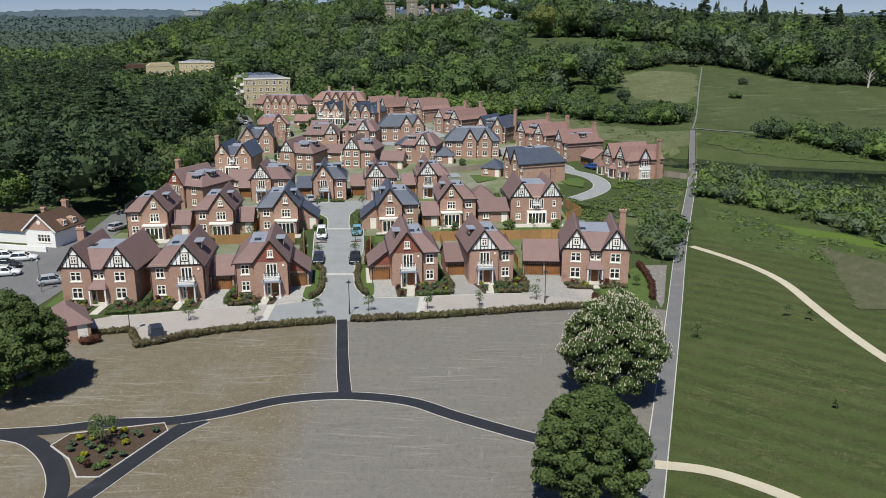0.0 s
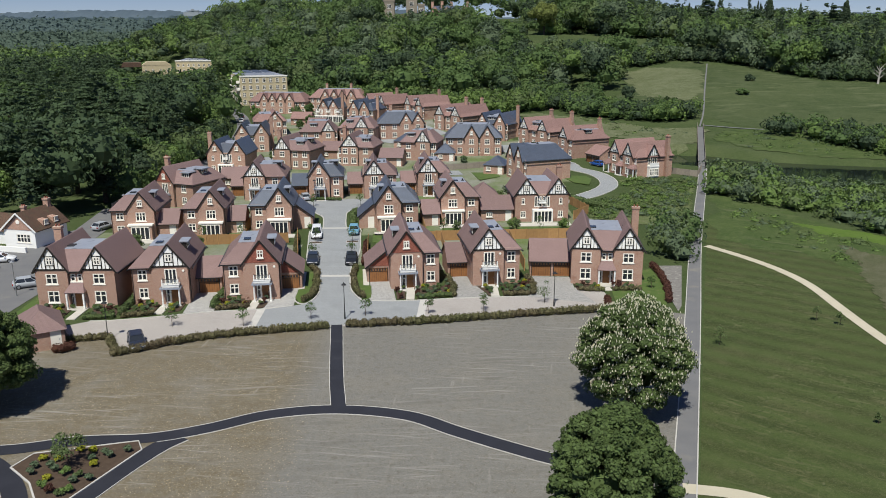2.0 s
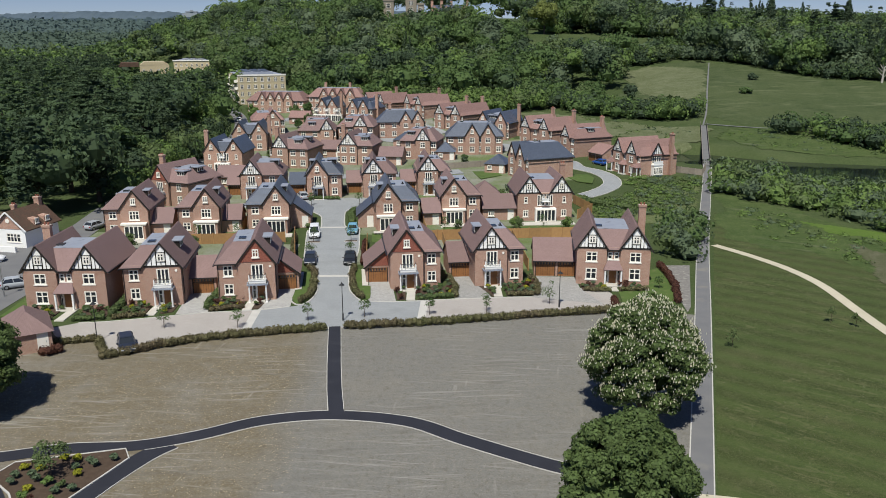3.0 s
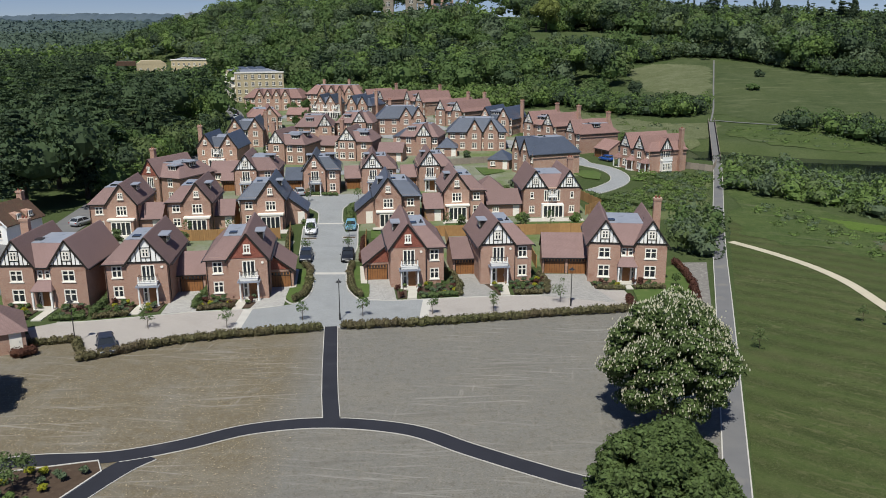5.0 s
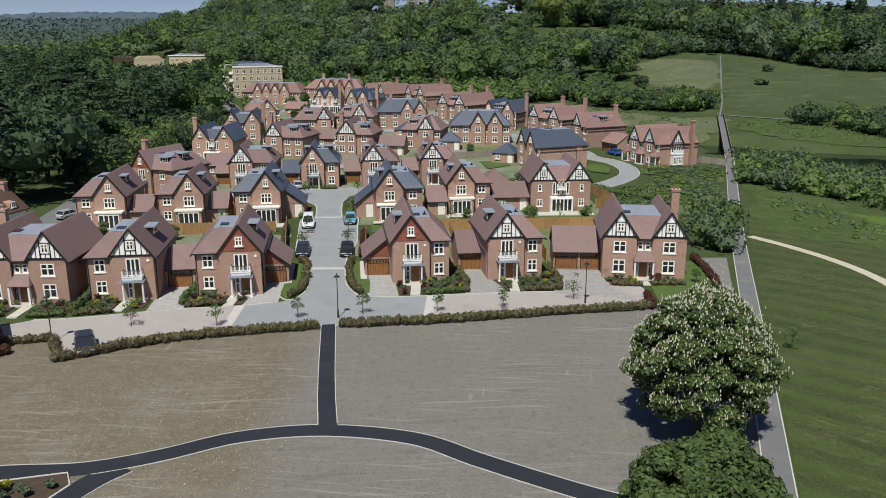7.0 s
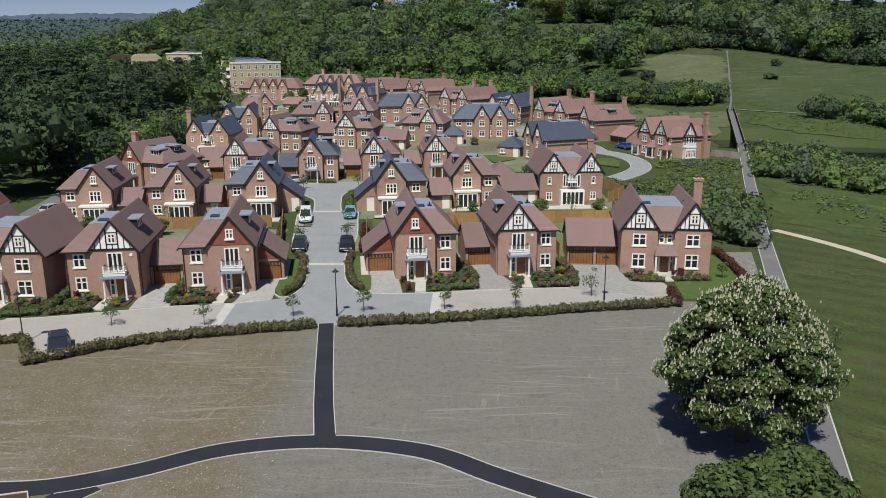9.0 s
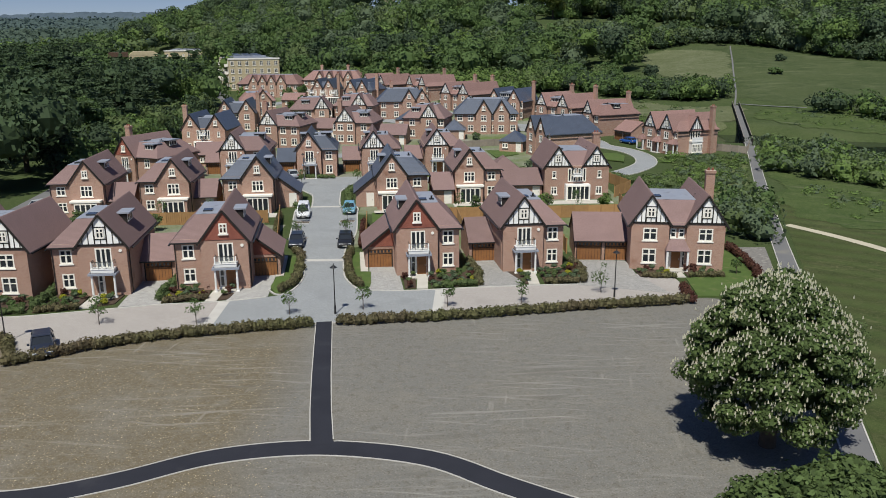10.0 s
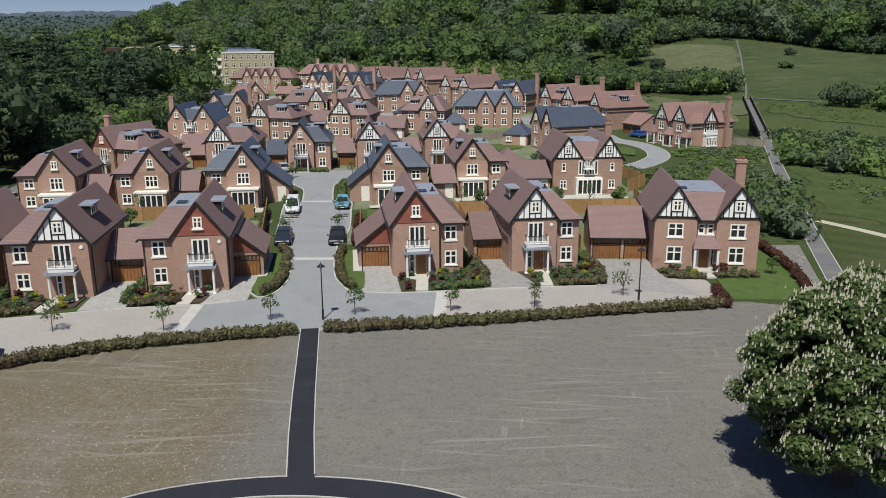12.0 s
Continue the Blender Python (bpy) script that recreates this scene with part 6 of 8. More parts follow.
# valley woods to the north-west, the land beyond the hill, and far ridges
rows, far_rows, blue_rows = [], [], []
y = 372.0
while y < 1900:
    step = 10.5 + (y - 372) * 0.011
    x = -0.60 * y - 10
    while x < -0.15 * y:
        a, b = x + RNG.uniform(-0.4, 0.4) * step, y + RNG.uniform(-0.4, 0.4) * step
        x += step
        if (inside(a, b, west) or inside(a, b, hill)) or abs(a + 0.34 * b - 8) < 8 + b * 0.004 and b > 740:
            continue
        if abs(a + 168) < 22 and 520 < b < 590:
            continue
        hgt = RNG.uniform(9, 15) if b > 570 or not -0.38 < a / (b - 7) < -0.265 else RNG.uniform(5, 7)
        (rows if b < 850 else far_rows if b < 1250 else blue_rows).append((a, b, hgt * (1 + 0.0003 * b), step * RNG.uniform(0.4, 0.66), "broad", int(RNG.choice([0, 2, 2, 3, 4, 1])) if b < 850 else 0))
    x = 0.22 * y
    while x < 0.62 * y and y > 560:
        a, b = x + RNG.uniform(-0.4, 0.4) * step, y + RNG.uniform(-0.4, 0.4) * step
        x += step * 2.2
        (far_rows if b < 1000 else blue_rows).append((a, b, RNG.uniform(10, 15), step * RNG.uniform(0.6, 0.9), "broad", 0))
    y += step * 0.9
plants("woodland", rows, GREENS, "wooded valley stretching away", "woodland", lobes=8, sprays=10, fine=0.17)
# far crowns carry the haze in their leaf colour
plants("far_woodland", far_rows, [FAR_HAZE_MID], "hazy distant woods in the valley", "woodland", lobes=5, sprays=5, fine=0.22, body=0.9)
plants("far_woodland", blue_rows, [FAR_HAZE_BLUE], "hazed blue-green woods towards the horizon", "woodland", lobes=4, sprays=3, fine=0.24, body=1.0)


def ridge(y, height, depth, mat, label, rough, seed):
    """A long distant hill with a bushy crest."""
    rng = np.random.default_rng(seed)
    xs = np.arange(-0.95 * y, 0.95 * y, y * 0.0035)
    n = len(xs)
    crest = height * (0.92 + 0.08 * np.sin(xs / (0.19 * y) + seed) * np.sin(xs / (0.083 * y) + 2 * seed))
    crest = crest * np.where(xs > 0, 0.82, 1.0)
    crest = crest + np.convolve(rng.normal(0, rough, n), [0.25, 0.5, 0.25], "same")
    rows_ = []
    for k, f in enumerate((0.0, 0.25, 0.5, 0.75, 1.0, 0.7)):
        bump = np.convolve(rng.normal(0, rough * 0.8, n), [0.25, 0.5, 0.25], "same") if 0 < k < 4 else 0
        rows_.append(np.stack([xs, np.full(n, y + depth * k / 5) + rng.normal(0, depth * 0.02, n), crest * f + bump], -1))
    v = np.concatenate(rows_)
    idx = np.arange(6 * n).reshape(6, n)
    me = bpy.data.meshes.new("backdrop")
    fill(me, v, np.stack([idx[:-1, :-1], idx[:-1, 1:], idx[1:, 1:], idx[1:, :-1]], -1).reshape(-1, 4))
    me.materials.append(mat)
    tagged(new("backdrop", me), label, "hills", kind="structure")


# Aerial haze is put into both ridge colours, paler and bluer further off.
ridge(2500, 98, 420, material("hazed_wood", (0.036, 0.057, 0.066), (0.056, 0.082, 0.090), 0.03, 0.95, 0, 0.12, spec=0.1, spot=((0.10, 0.125, 0.11), 0.008, 0.6)), "blue-green wooded ridge hazed by distance", 5.0, 5)
ridge(3600, 152, 600, material("hazed_hill", (0.070, 0.098, 0.125), (0.095, 0.125, 0.150), 0.012, 0.95, 0, 0.05, spec=0.1, spot=((0.15, 0.18, 0.17), 0.005, 0.62)), "blue-grey hazed hills along the horizon", 3.6, 8)

fh = thing("country_house", pose(-715, 2480, 84, 0, 0, 8), "large pale country house on the distant ridge", "house")
# Pale stone greyed and blued: the haze before it is in this colour.
HAZY_STONE = material("hazy_pale_stone", (0.30, 0.33, 0.36), (0.25, 0.28, 0.31), 0.1, 0.9, 0.0, 2)
part("wall", Geo().box(-17, 17, 0, 20, 0, 15).box(-27, -17, 2, 18, 0, 11).box(17, 27, 2, 18, 0, 11), HAZY_STONE, fh)
part("tower", Geo().box(-4, 4, -2, 8, 15, 20), HAZY_STONE, fh)
part("roof", Geo().box(-17.5, 17.5, -1, 21, 15, 16.2), LEAD, fh)

# scrub: hedge belt at the meadow's foot, pond bushes, shrubs by the path
rows = []
belt = smooth_line([(36, 322), (46, 309), (60, 290), (72, 279), (84, 283)], 8)
for x, y in belt * 4:
    rows.append((x + RNG.uniform(-5, 5), y + RNG.uniform(-4, 9), RNG.uniform(3.5, 6.5), RNG.uniform(2.4, 3.6), "shrub", int(RNG.choice([2, 2, 0, 3]))))
for x, y in scatter([(99, 250), (106, 246), (118, 222), (140, 212), (190, 206), (190, 236), (140, 240), (122, 246), (108, 262), (101, 261)], 4.6):
    rows.append((x, y, RNG.uniform(4, 6.5), RNG.uniform(2.6, 3.8), "shrub", int(RNG.choice([2, 2, 0, 3]))))
edge = smooth_line([(-58, 345), (-30, 338), (-8, 322), (8, 304), (22, 302), (36, 305)], 10)
for x, y in edge + edge:
    rows.append((x + RNG.uniform(-3, 3), y + RNG.uniform(0, 9), RNG.uniform(5, 9), RNG.uniform(3.0, 4.6), "shrub", int(RNG.choice([2, 3, 3, 4]))))
plants("hedgerow", rows, GREENS, "dense green hedgerow bushes at the meadow", "bushes", lobes=10, sprays=19, fine=0.12)
rows = []
for x, y in scatter([(60.8, 180), (63, 173), (67, 168.5), (70, 163), (70.5, 155), (73, 149), (77, 145), (78, 138), (90, 122), (150, 100), (170, 120), (170, 172), (115, 186), (90, 196), (84, 204), (79, 222), (70.5, 217), (64, 200), (58.5, 181)], 3.1, 0.8):
    if RNG.random() < 0.93 and x - 56.3 - (y - 180) * 0.325 > 2.4:
        near = off_line(np.array(x), np.array(y), STREAM)
        if near < (7.5 if x < 79 else 14):
            continue
        low = near < 24 and x > 78
        rows.append((x, y, RNG.uniform(0.3, 0.9) if low else RNG.uniform(1.0, 2.4) if near < 34 and x > 78 else RNG.uniform(1.6, 4.4), RNG.uniform(0.8, 1.8) if low else RNG.uniform(1.4, 3.2), "shrub", int(RNG.choice([2, 4, 5, 5, 4, 3, 3, 5]))))
for x, y in scatter([(34, 130), (36, 142), (42, 154), (47, 158), (44.5, 146), (41, 138), (38, 130)], 2.6):
    rows.append((x, y, RNG.uniform(2.4, 4.2), RNG.uniform(1.5, 2.3), "shrub", int(RNG.choice([4, 5, 5, 2]))))
for x, y in scatter([(30, 158), (40, 160), (50, 170), (60, 196), (56, 197), (42, 196), (43, 184), (36, 176), (29, 168)], 1.9):
    if RNG.random() < 0.85:
        rows.append((x, y, RNG.uniform(0.3, 1.0), RNG.uniform(0.6, 1.4), "shrub", int(RNG.choice([4, 5, 3, 3]))))
plants("scrub", rows, GREENS, "tangled sallow and bramble scrub by the pond and path", "bushes", lobes=8, sprays=14, fine=0.15)
for x, y, h, r, m, lb in ((125.3, 337.5, 2.6, 2.2, LEAF_DARK, "lone dark bush in the meadow"), (120.5, 388, 5.5, 2.6, LEAF_DARK, "dark evergreen bush at the meadow's top"), (71, 312, 6.5, 3.4, LEAF_DARK, "dark pine bush beside the hedgerow"), (113, 312, 2.2, 2.6, LEAF_MID, "low spreading bush in the meadow")):
    tree(x, y, h, r, "shrub", m, lb, "bush", many=9, count=60, size=0.35, thick=0.12, name="bush")
tree(60, 470, 19, 9.5, "full", LEAF_LIME, "pale weeping willow on the hilltop lawn", many=26, count=150, size=0.4, thick=0.5)
for x, y, h, k in ((176, 452, 25, "cone"), (205, 440, 23, "cedar"), (214, 446, 24, "cone"), (150, 470, 24, "cedar"), (108, 500, 22, "cedar"), (126, 498, 20, "cone"), (240, 452, 22, "cedar"), (190, 430, 20, "cedar"), (165, 440, 18, "cedar"), (228, 420, 21, "cone"), (84, 505, 19, "cedar")):
    tree(x, y, h, 7.8, k, LEAF_DARK, "tall dark conifer on the skyline", many=24, count=150, size=0.42, thick=0.4, core=0.4)
tree(150, 372, 15, 9.5, "broad", LEAF_GREY, "broad flowering chestnut at the meadow's edge", many=24, count=80, size=0.6, thick=0.5)
for x, y, h, r, m in ((-43.2, 291, 4.5, 2.2, LEAF_OLIVE), (-46.0, 287, 3.5, 1.8, LEAF_MID), (-41.0, 287, 3.8, 2.0, LEAF_BRIGHT), (-68.0, 318, 6.0, 2.8, LEAF_BRIGHT), (-64.6, 305, 5.0, 2.4, LEAF_BRIGHT), (-47, 316, 5.5, 2.6, LEAF_MID), (-52, 318, 4.5, 2.4, LEAF_OLIVE), (-30, 282, 4.0, 2.0, LEAF_MID)):
    tree(x, y, h, r, "full", m, "young leafy tree in a garden of the rear houses", many=14, count=50, size=0.28, thick=0.1, group="garden trees")
for k in range(46):
    x, y = [(-47, 137), (-40, 139), (-29, 140), (-4, 141), (4, 146), (13, 149), (22, 150), (-55, 160), (-45, 165), (-33, 166), (-9, 165), (4, 173), (14, 178), (24, 186), (-46, 200), (-38, 203), (-26, 205), (-14, 207), (-2, 212), (8, 214), (22, 215), (-44, 226), (-30, 234)][k % 23]
    x, y = x + RNG.uniform(-2.2, 2.2), y + RNG.uniform(-1.2, 1.2)
    if -25 < x < -11:
        continue
    tree(x, y, RNG.uniform(1.6, 3.6), RNG.uniform(0.7, 1.2), "shrub", [LEAF_OLIVE, LEAF_BRIGHT, LEAF_MID, LEAF_GREY][k % 4], "leafy young tree in a back garden", many=10, count=44, size=0.13, thick=0.05, core=0.5, group="back garden trees")
# bleached dead tree
z = at(172, 329)
dt = thing("dead_tree", pose(172, 329, z), "bleached bare dead tree at the wood's edge", "tree")
g = Geo().tube((0, 0, 0), (0.3, 0, 5.5), 0.45, 0.22, 8)
for k in range(9):
    a, z0 = k * 2.4, 2.0 + k * 0.45
    g.tube((0.2, 0, z0), (math.cos(a) * 2.6, math.sin(a) * 1.5, z0 + 2.2), 0.16, 0.04, 6)
part("trunk", g, DEADWOOD, dt)

# meadow and rank bank growth, laid over the rising ground
def lie(x, y):
    """Height of the ground sheet itself, between its grid lines."""
    gx, gy = (np.floor((x + 130) / 3) * 3 - 130), np.floor(y / 3) * 3
    u, v = (x - gx) / 3, (y - gy) / 3
    return rise(gx, gy) * (1 - u) * (1 - v) + rise(gx + 3, gy) * u * (1 - v) + rise(gx, gy + 3) * (1 - u) * v + rise(gx + 3, gy + 3) * u * v


def drape(name, poly, mat, label, category, lift=0.07, step=1.5):
    """A sheet of cover that follows the ground inside an outline."""
    xs = np.arange(math.floor((min(p[0] for p in poly) + 130) / step) * step - 130, max(p[0] for p in poly) + step, step)
    ys = np.arange(math.floor(min(p[1] for p in poly) / step) * step, max(p[1] for p in poly) + step, step)
    X, Y = np.meshgrid(xs, ys)
    idx = np.arange(X.size).reshape(X.shape)
    cells = np.stack([idx[:-1, :-1], idx[:-1, 1:], idx[1:, 1:], idx[1:, :-1]], -1).reshape(-1, 4)
    cx, cy = X.ravel()[cells].mean(1), Y.ravel()[cells].mean(1)
    wx = 1.1 * np.sin(cx * 0.31 + cy * 0.23) + 0.5 * np.sin(cx * 0.7 - cy * 0.53)
    wy = 1.1 * np.sin(cy * 0.27 - cx * 0.21) + 0.5 * np.sin(cy * 0.6 + cx * 0.41)
    keep = np.array([inside(a, b, poly) for a, b in zip(cx + wx, cy + wy)]) & (off_line(cx, cy, WALK) > 1.6)
    me = bpy.data.meshes.new(name)
    fill(me, np.stack([X, Y, lie(X, Y) + lift], -1).reshape(-1, 3), cells[keep])
    me.materials.append(mat)
    return tagged(new(name, me), label, category, kind="structure")


MEADOW_MAT = two_tone_ground("tall_meadow", (0.042, 0.062, 0.022), (0.058, 0.076, 0.029), (0.088, 0.105, 0.050), 0.05, marks=((15, 3.0, 0.55, (0.023, 0.038, 0.011), 0.55, 0.30), (5, 5.0, 0.55, (0.125, 0.138, 0.072), 0.55, 0.35), (0, 2.0, 0.57, (0.026, 0.042, 0.013), 0.5, 1.1)))
PALE_MAT = two_tone_ground("seeding_meadow", (0.098, 0.112, 0.053), (0.075, 0.091, 0.037), (0.164, 0.174, 0.102), 0.08)
BANK_MAT = two_tone_ground("rank_bank", (0.041, 0.068, 0.018), (0.060, 0.088, 0.025), (0.096, 0.118, 0.046), 0.12, marks=((-35, 3.0, 0.56, (0.025, 0.042, 0.012), 0.6, 0.5), (-40, 4.0, 0.58, (0.124, 0.129, 0.075), 0.5, 0.4)))
PLOT_MAT = two_tone_ground("rough_planted_plot", (0.075, 0.105, 0.032), (0.105, 0.128, 0.048), (0.15, 0.155, 0.085), 0.2, marks=((20, 2.0, 0.55, (0.038, 0.060, 0.018), 0.6, 0.9),))
DAMP_MAT = two_tone_ground("damp_green_grass", (0.070, 0.125, 0.018), (0.085, 0.140, 0.024), (0.11, 0.15, 0.04), 0.1)
DRY_MAT = two_tone_ground("dry_trampled_grass", (0.082, 0.085, 0.044), (0.066, 0.078, 0.033), (0.13, 0.125, 0.08), 0.12)
GARDEN_MAT = two_tone_ground("garden_ground", (0.105, 0.150, 0.045), (0.27, 0.26, 0.235), (0.16, 0.17, 0.10), 0.11)
drape("meadow", MEADOW, MEADOW_MAT, "tall uncut meadow grass on the slope", "meadow")
drape("meadow", [(80, 352), (84, 378), (95, 384), (116, 371), (109, 344), (103, 326), (95, 308), (84, 314), (77, 324)], PALE_MAT, "pale seeding patch of the meadow", "meadow", 0.12)
drape("meadow", [(46.5, 143), (52, 160), (59.5, 181), (64, 172), (69, 165), (70, 155), (78, 141), (92, 124), (92, 96), (80, 100), (65, 116), (57, 132)], BANK_MAT, "rank rough grass beside the mown park", "grass", 0.06, 0.7)
drape("meadow", [(64, 155), (70.5, 150), (78, 139.5), (96, 120), (96, 112), (75.5, 133.5), (70, 141), (64.5, 148)], DAMP_MAT, "bright green damp strip before the bushes", "grass", 0.09, 0.6)
drape("meadow", [(66, 138), (72, 130), (80, 116), (66, 110), (56, 104.5), (55, 107), (60, 118), (62, 128)], DRY_MAT, "brown trampled dry grass on the bank", "grass", 0.09, 0.6)
drape("meadow", [(88, 230), (104, 222), (130, 214), (190, 200), (190, 240), (120, 250), (100, 262), (88, 262), (82, 245)], BANK_MAT, "rank grass and reeds on the far bank", "grass", 0.12)
drape("meadow", [(36, 300), (70, 268), (84, 262), (70, 236), (50, 256), (34, 290), (28, 300)], PALE_MAT, "cow parsley and rough grass behind the houses", "grass", 0.15)
drape("gardens", [(-57, 127), (-22.5, 127), (-24.5, 150), (-26, 168), (-14, 168), (-12.5, 150), (-11, 127), (28, 126), (28, 158), (26, 172), (30, 198), (34, 222), (30, 245), (14, 268), (0, 290), (-14, 316), (-30, 330), (-66, 330), (-60, 290), (-57, 220)], GARDEN_MAT, "lawns, beds and paving of the gardens between houses", "garden", 0.035, 3.0)
drape("meadow", [(30, 158), (36, 156), (44.5, 152), (50, 166), (57, 187), (60, 196), (44, 196), (43, 184), (36, 176), (29, 168)], PLOT_MAT, "rough weedy plot beside the footpath", "grass", 0.06, 0.7)
rows = []
for x, y in scatter([(84, 236), (104, 226), (150, 214), (185, 206), (185, 228), (120, 240), (98, 256), (86, 254)], 4.0, 0.9) + scatter([(55, 138), (63, 127), (66, 137), (70, 131), (82, 118), (70, 142), (63, 150), (66, 158), (60, 172), (54, 156)], 3.2, 0.9) + scatter([(34, 262), (66, 236), (80, 258), (50, 288), (36, 296)], 4.2, 0.9):
    rows.append((x, y, RNG.uniform(0.15, 0.5), RNG.uniform(0.4, 1.1), "shrub", int(RNG.choice([3, 3, 4, 4, 5]))))
plants("scrub", rows, GREENS, "low nettles, reeds and bramble clumps", "undergrowth", lobes=5, sprays=9, fine=0.2)

# ---- front gardens, drives and hedges ----
for pts in ([(-32.3, 116.5), (-29.3, 116.6), (-27.9, 108.6), (-31.6, 107.9)], [(-22.0, 118.2), (-18.9, 118.4), (-18.3, 110.6), (-22.0, 109.3)], [(-9.3, 120.4), (-6.3, 120.5), (-5.3, 112.2), (-8.7, 112.4)],
            [(1.7, 122.6), (4.9, 122.8), (6.8, 113.4), (2.1, 113.0)], [(13.0, 122.6), (18.8, 122.2), (18.7, 117), (20.5, 110.6), (12.0, 113.5)]):
    patch("driveway", pts, 0.063, SETT, "tumbled grey sett driveway in front of a garage", "driveway")
for pts in ([(-18.7, 125.2), (-17.1, 125.2), (-16.3, 119.5), (-16.1, 114.2), (-16.9, 111.6), (-17.7, 111.5), (-18.6, 113.5), (-18.7, 117.0), (-17.9, 117.4)], [(-12.1, 126.5), (-10.9, 126.5), (-10.1, 118.7), (-9.0, 118.6), (-8.7, 115.0), (-8.7, 113.2), (-9.4, 112.7), (-10.6, 114.8), (-11.5, 118.0)],
            [(23.4, 115.3), (27.5, 116.7), (28.6, 124), (31.3, 126), (31.2, 119), (30.2, 113), (29.0, 109.3), (22.8, 109.6)], [(-52.8, 116), (-50.3, 116), (-50.2, 107.5), (-52.4, 107.5)],
            [(31.4, 193), (34.4, 190.5), (36.2, 197.5), (35.0, 204.6), (31.5, 205), (29.7, 200.4)], [(10.1, 196.3), (15.2, 200.8), (14.5, 209), (8.2, 209)], [(56.5, 204), (61.5, 200.5), (66.5, 214), (58, 218)],
            [(-27.0, 142.5), (-24.6, 142.6), (-25.6, 148), (-28, 148)], [(-10.6, 142), (-3, 143.4), (-3.6, 148.4), (-11, 147.6)], [(1, 145.2), (24.2, 146), (24, 152.5), (1, 152)]):
    patch("lawn", pts, 0.10, LAWN, "small mown green garden lawn", "lawn")
BEDS = [[(-49.6, 111.5), (-45.9, 111.5), (-46.0, 106.4), (-49.6, 105.9)], [(-43.4, 111.5), (-39.8, 111.5), (-39.6, 106.4), (-43.2, 105.8)], [(-38.9, 112.4), (-35.6, 112.4), (-35.2, 107.4), (-38.8, 106.4)], [(-33.8, 112.2), (-32.3, 112.6), (-32.2, 108.8), (-33.6, 108.0)],
        [(-28.2, 114.2), (-24.3, 114.0), (-24.0, 109.9), (-28.0, 109.0)], [(-22.8, 113.6), (-21.6, 113.8), (-21.9, 109.8), (-23.0, 109.6)], [(-5.6, 117.0), (-4.3, 117.2), (-4.1, 112.9), (-5.2, 112.8)], [(-2.7, 117.4), (0.9, 118.1), (1.5, 120.4), (2.0, 117), (1.9, 113.8), (-2.6, 112.8)],
        [(5.4, 118.2), (6.8, 118.3), (7.8, 113.9), (6.9, 114.0)], [(8.7, 118.6), (12.2, 119.6), (12.9, 121.2), (12.9, 116), (12, 114.2), (8.8, 114.0)], [(18.9, 118.6), (22.2, 118.4), (22.2, 115.6), (18.9, 116.0)], [(23.9, 118.2), (27.4, 117.7), (27.2, 115.8), (23.8, 115.8)]]
for pts in BEDS:
    patch("planting_bed", pts, 0.10, MULCH, "bark-mulched front garden bed with shrubs", "flower bed")
for x, y0, y1 in ((-44.6, 105.8, 110.4), (-34.6, 107.6, 111.6), (-23.4, 109.2, 113.0), (-3.5, 112.6, 116.6), (7.7, 113.8, 117.8), (23.0, 115.8, 117.4)):
    patch("garden_path", [(x - 0.55, y0), (x + 0.55, y0), (x + 0.55, y1), (x - 0.55, y1)], 0.115, SLAB, "pale stone slab path to the front door", "path")


def hedge(line, wide, high, mat, label, size=0.085, count=46, gap=0.34, name="hedge"):
    """A clipped or shaggy hedge along a line, made of small leaves."""
    rng = np.random.default_rng(int(abs(line[0][0]) * 77 + abs(line[0][1]) * 13))
    pts = []
    for (x0, y0), (x1, y1) in zip(line, line[1:]):
        n = max(1, int(math.hypot(x1 - x0, y1 - y0) / gap))
        pts += [(x0 + (x1 - x0) * k / n, y0 + (y1 - y0) * k / n) for k in range(n)]
    c = np.array([(x + rng.normal(0, wide * 0.1), y + rng.normal(0, wide * 0.1), at(x, y) + high * rng.uniform(0.42, 0.56)) for x, y in pts])
    n = len(c)
    quad, who = leaves(c, wide * rng.uniform(0.42, 0.58, n), high * rng.uniform(0.42, 0.56, n), count, np.full(n, size), rng, core=0.8, under=0.9, spread=0.8)
    ob = thing(name, pose(0, 0, 0), label, "hedge")
    part("foliage", leaf_mesh("foliage", quad, [mat]), None, ob)
    stems = Geo()
    for x, y in pts[::3]:
        stems.tube((x, y, at(x, y) - 0.05), (x + rng.normal(0, 0.08), y, at(x, y) + high * 0.8), 0.025, 0.012, 5)
    part("stems", stems, BARK, ob, "bare brown hedge stems")
    return ob


hedge([(-34.8, 94.2), (-30.7, 96.9), (-26.3, 99.1), (-19.4, 100.9), (-12.9, 102.3)], 0.95, 1.05, LEAF_HEDGE, "shaggy brown-green beech hedge along the field", 0.1, 60)
hedge([(-10.7, 102.6), (-1.5, 103.6), (8.1, 105.4), (14, 106.5), (21.3, 107.6)], 0.95, 1.05, LEAF_HEDGE, "shaggy brown-green beech hedge along the field", 0.1, 60)
hedge([(-41.6, 98.4), (-37.4, 99.4), (-36.6, 98.0), (-35.0, 95.2)], 0.9, 0.9, LEAF_HEDGE, "shaggy brown-green beech hedge round a parking space", 0.1, 60)
hedge([(-41.4, 95.2), (-39.8, 96.4)], 1.2, 1.1, LEAF_RED, "dark coppery bushes beside a garage", 0.1, 60)
hedge([(21.6, 107.6), (21.9, 112.0)], 0.9, 0.95, LEAF_RED, "copper beech hedge beside the drive", 0.1, 60)
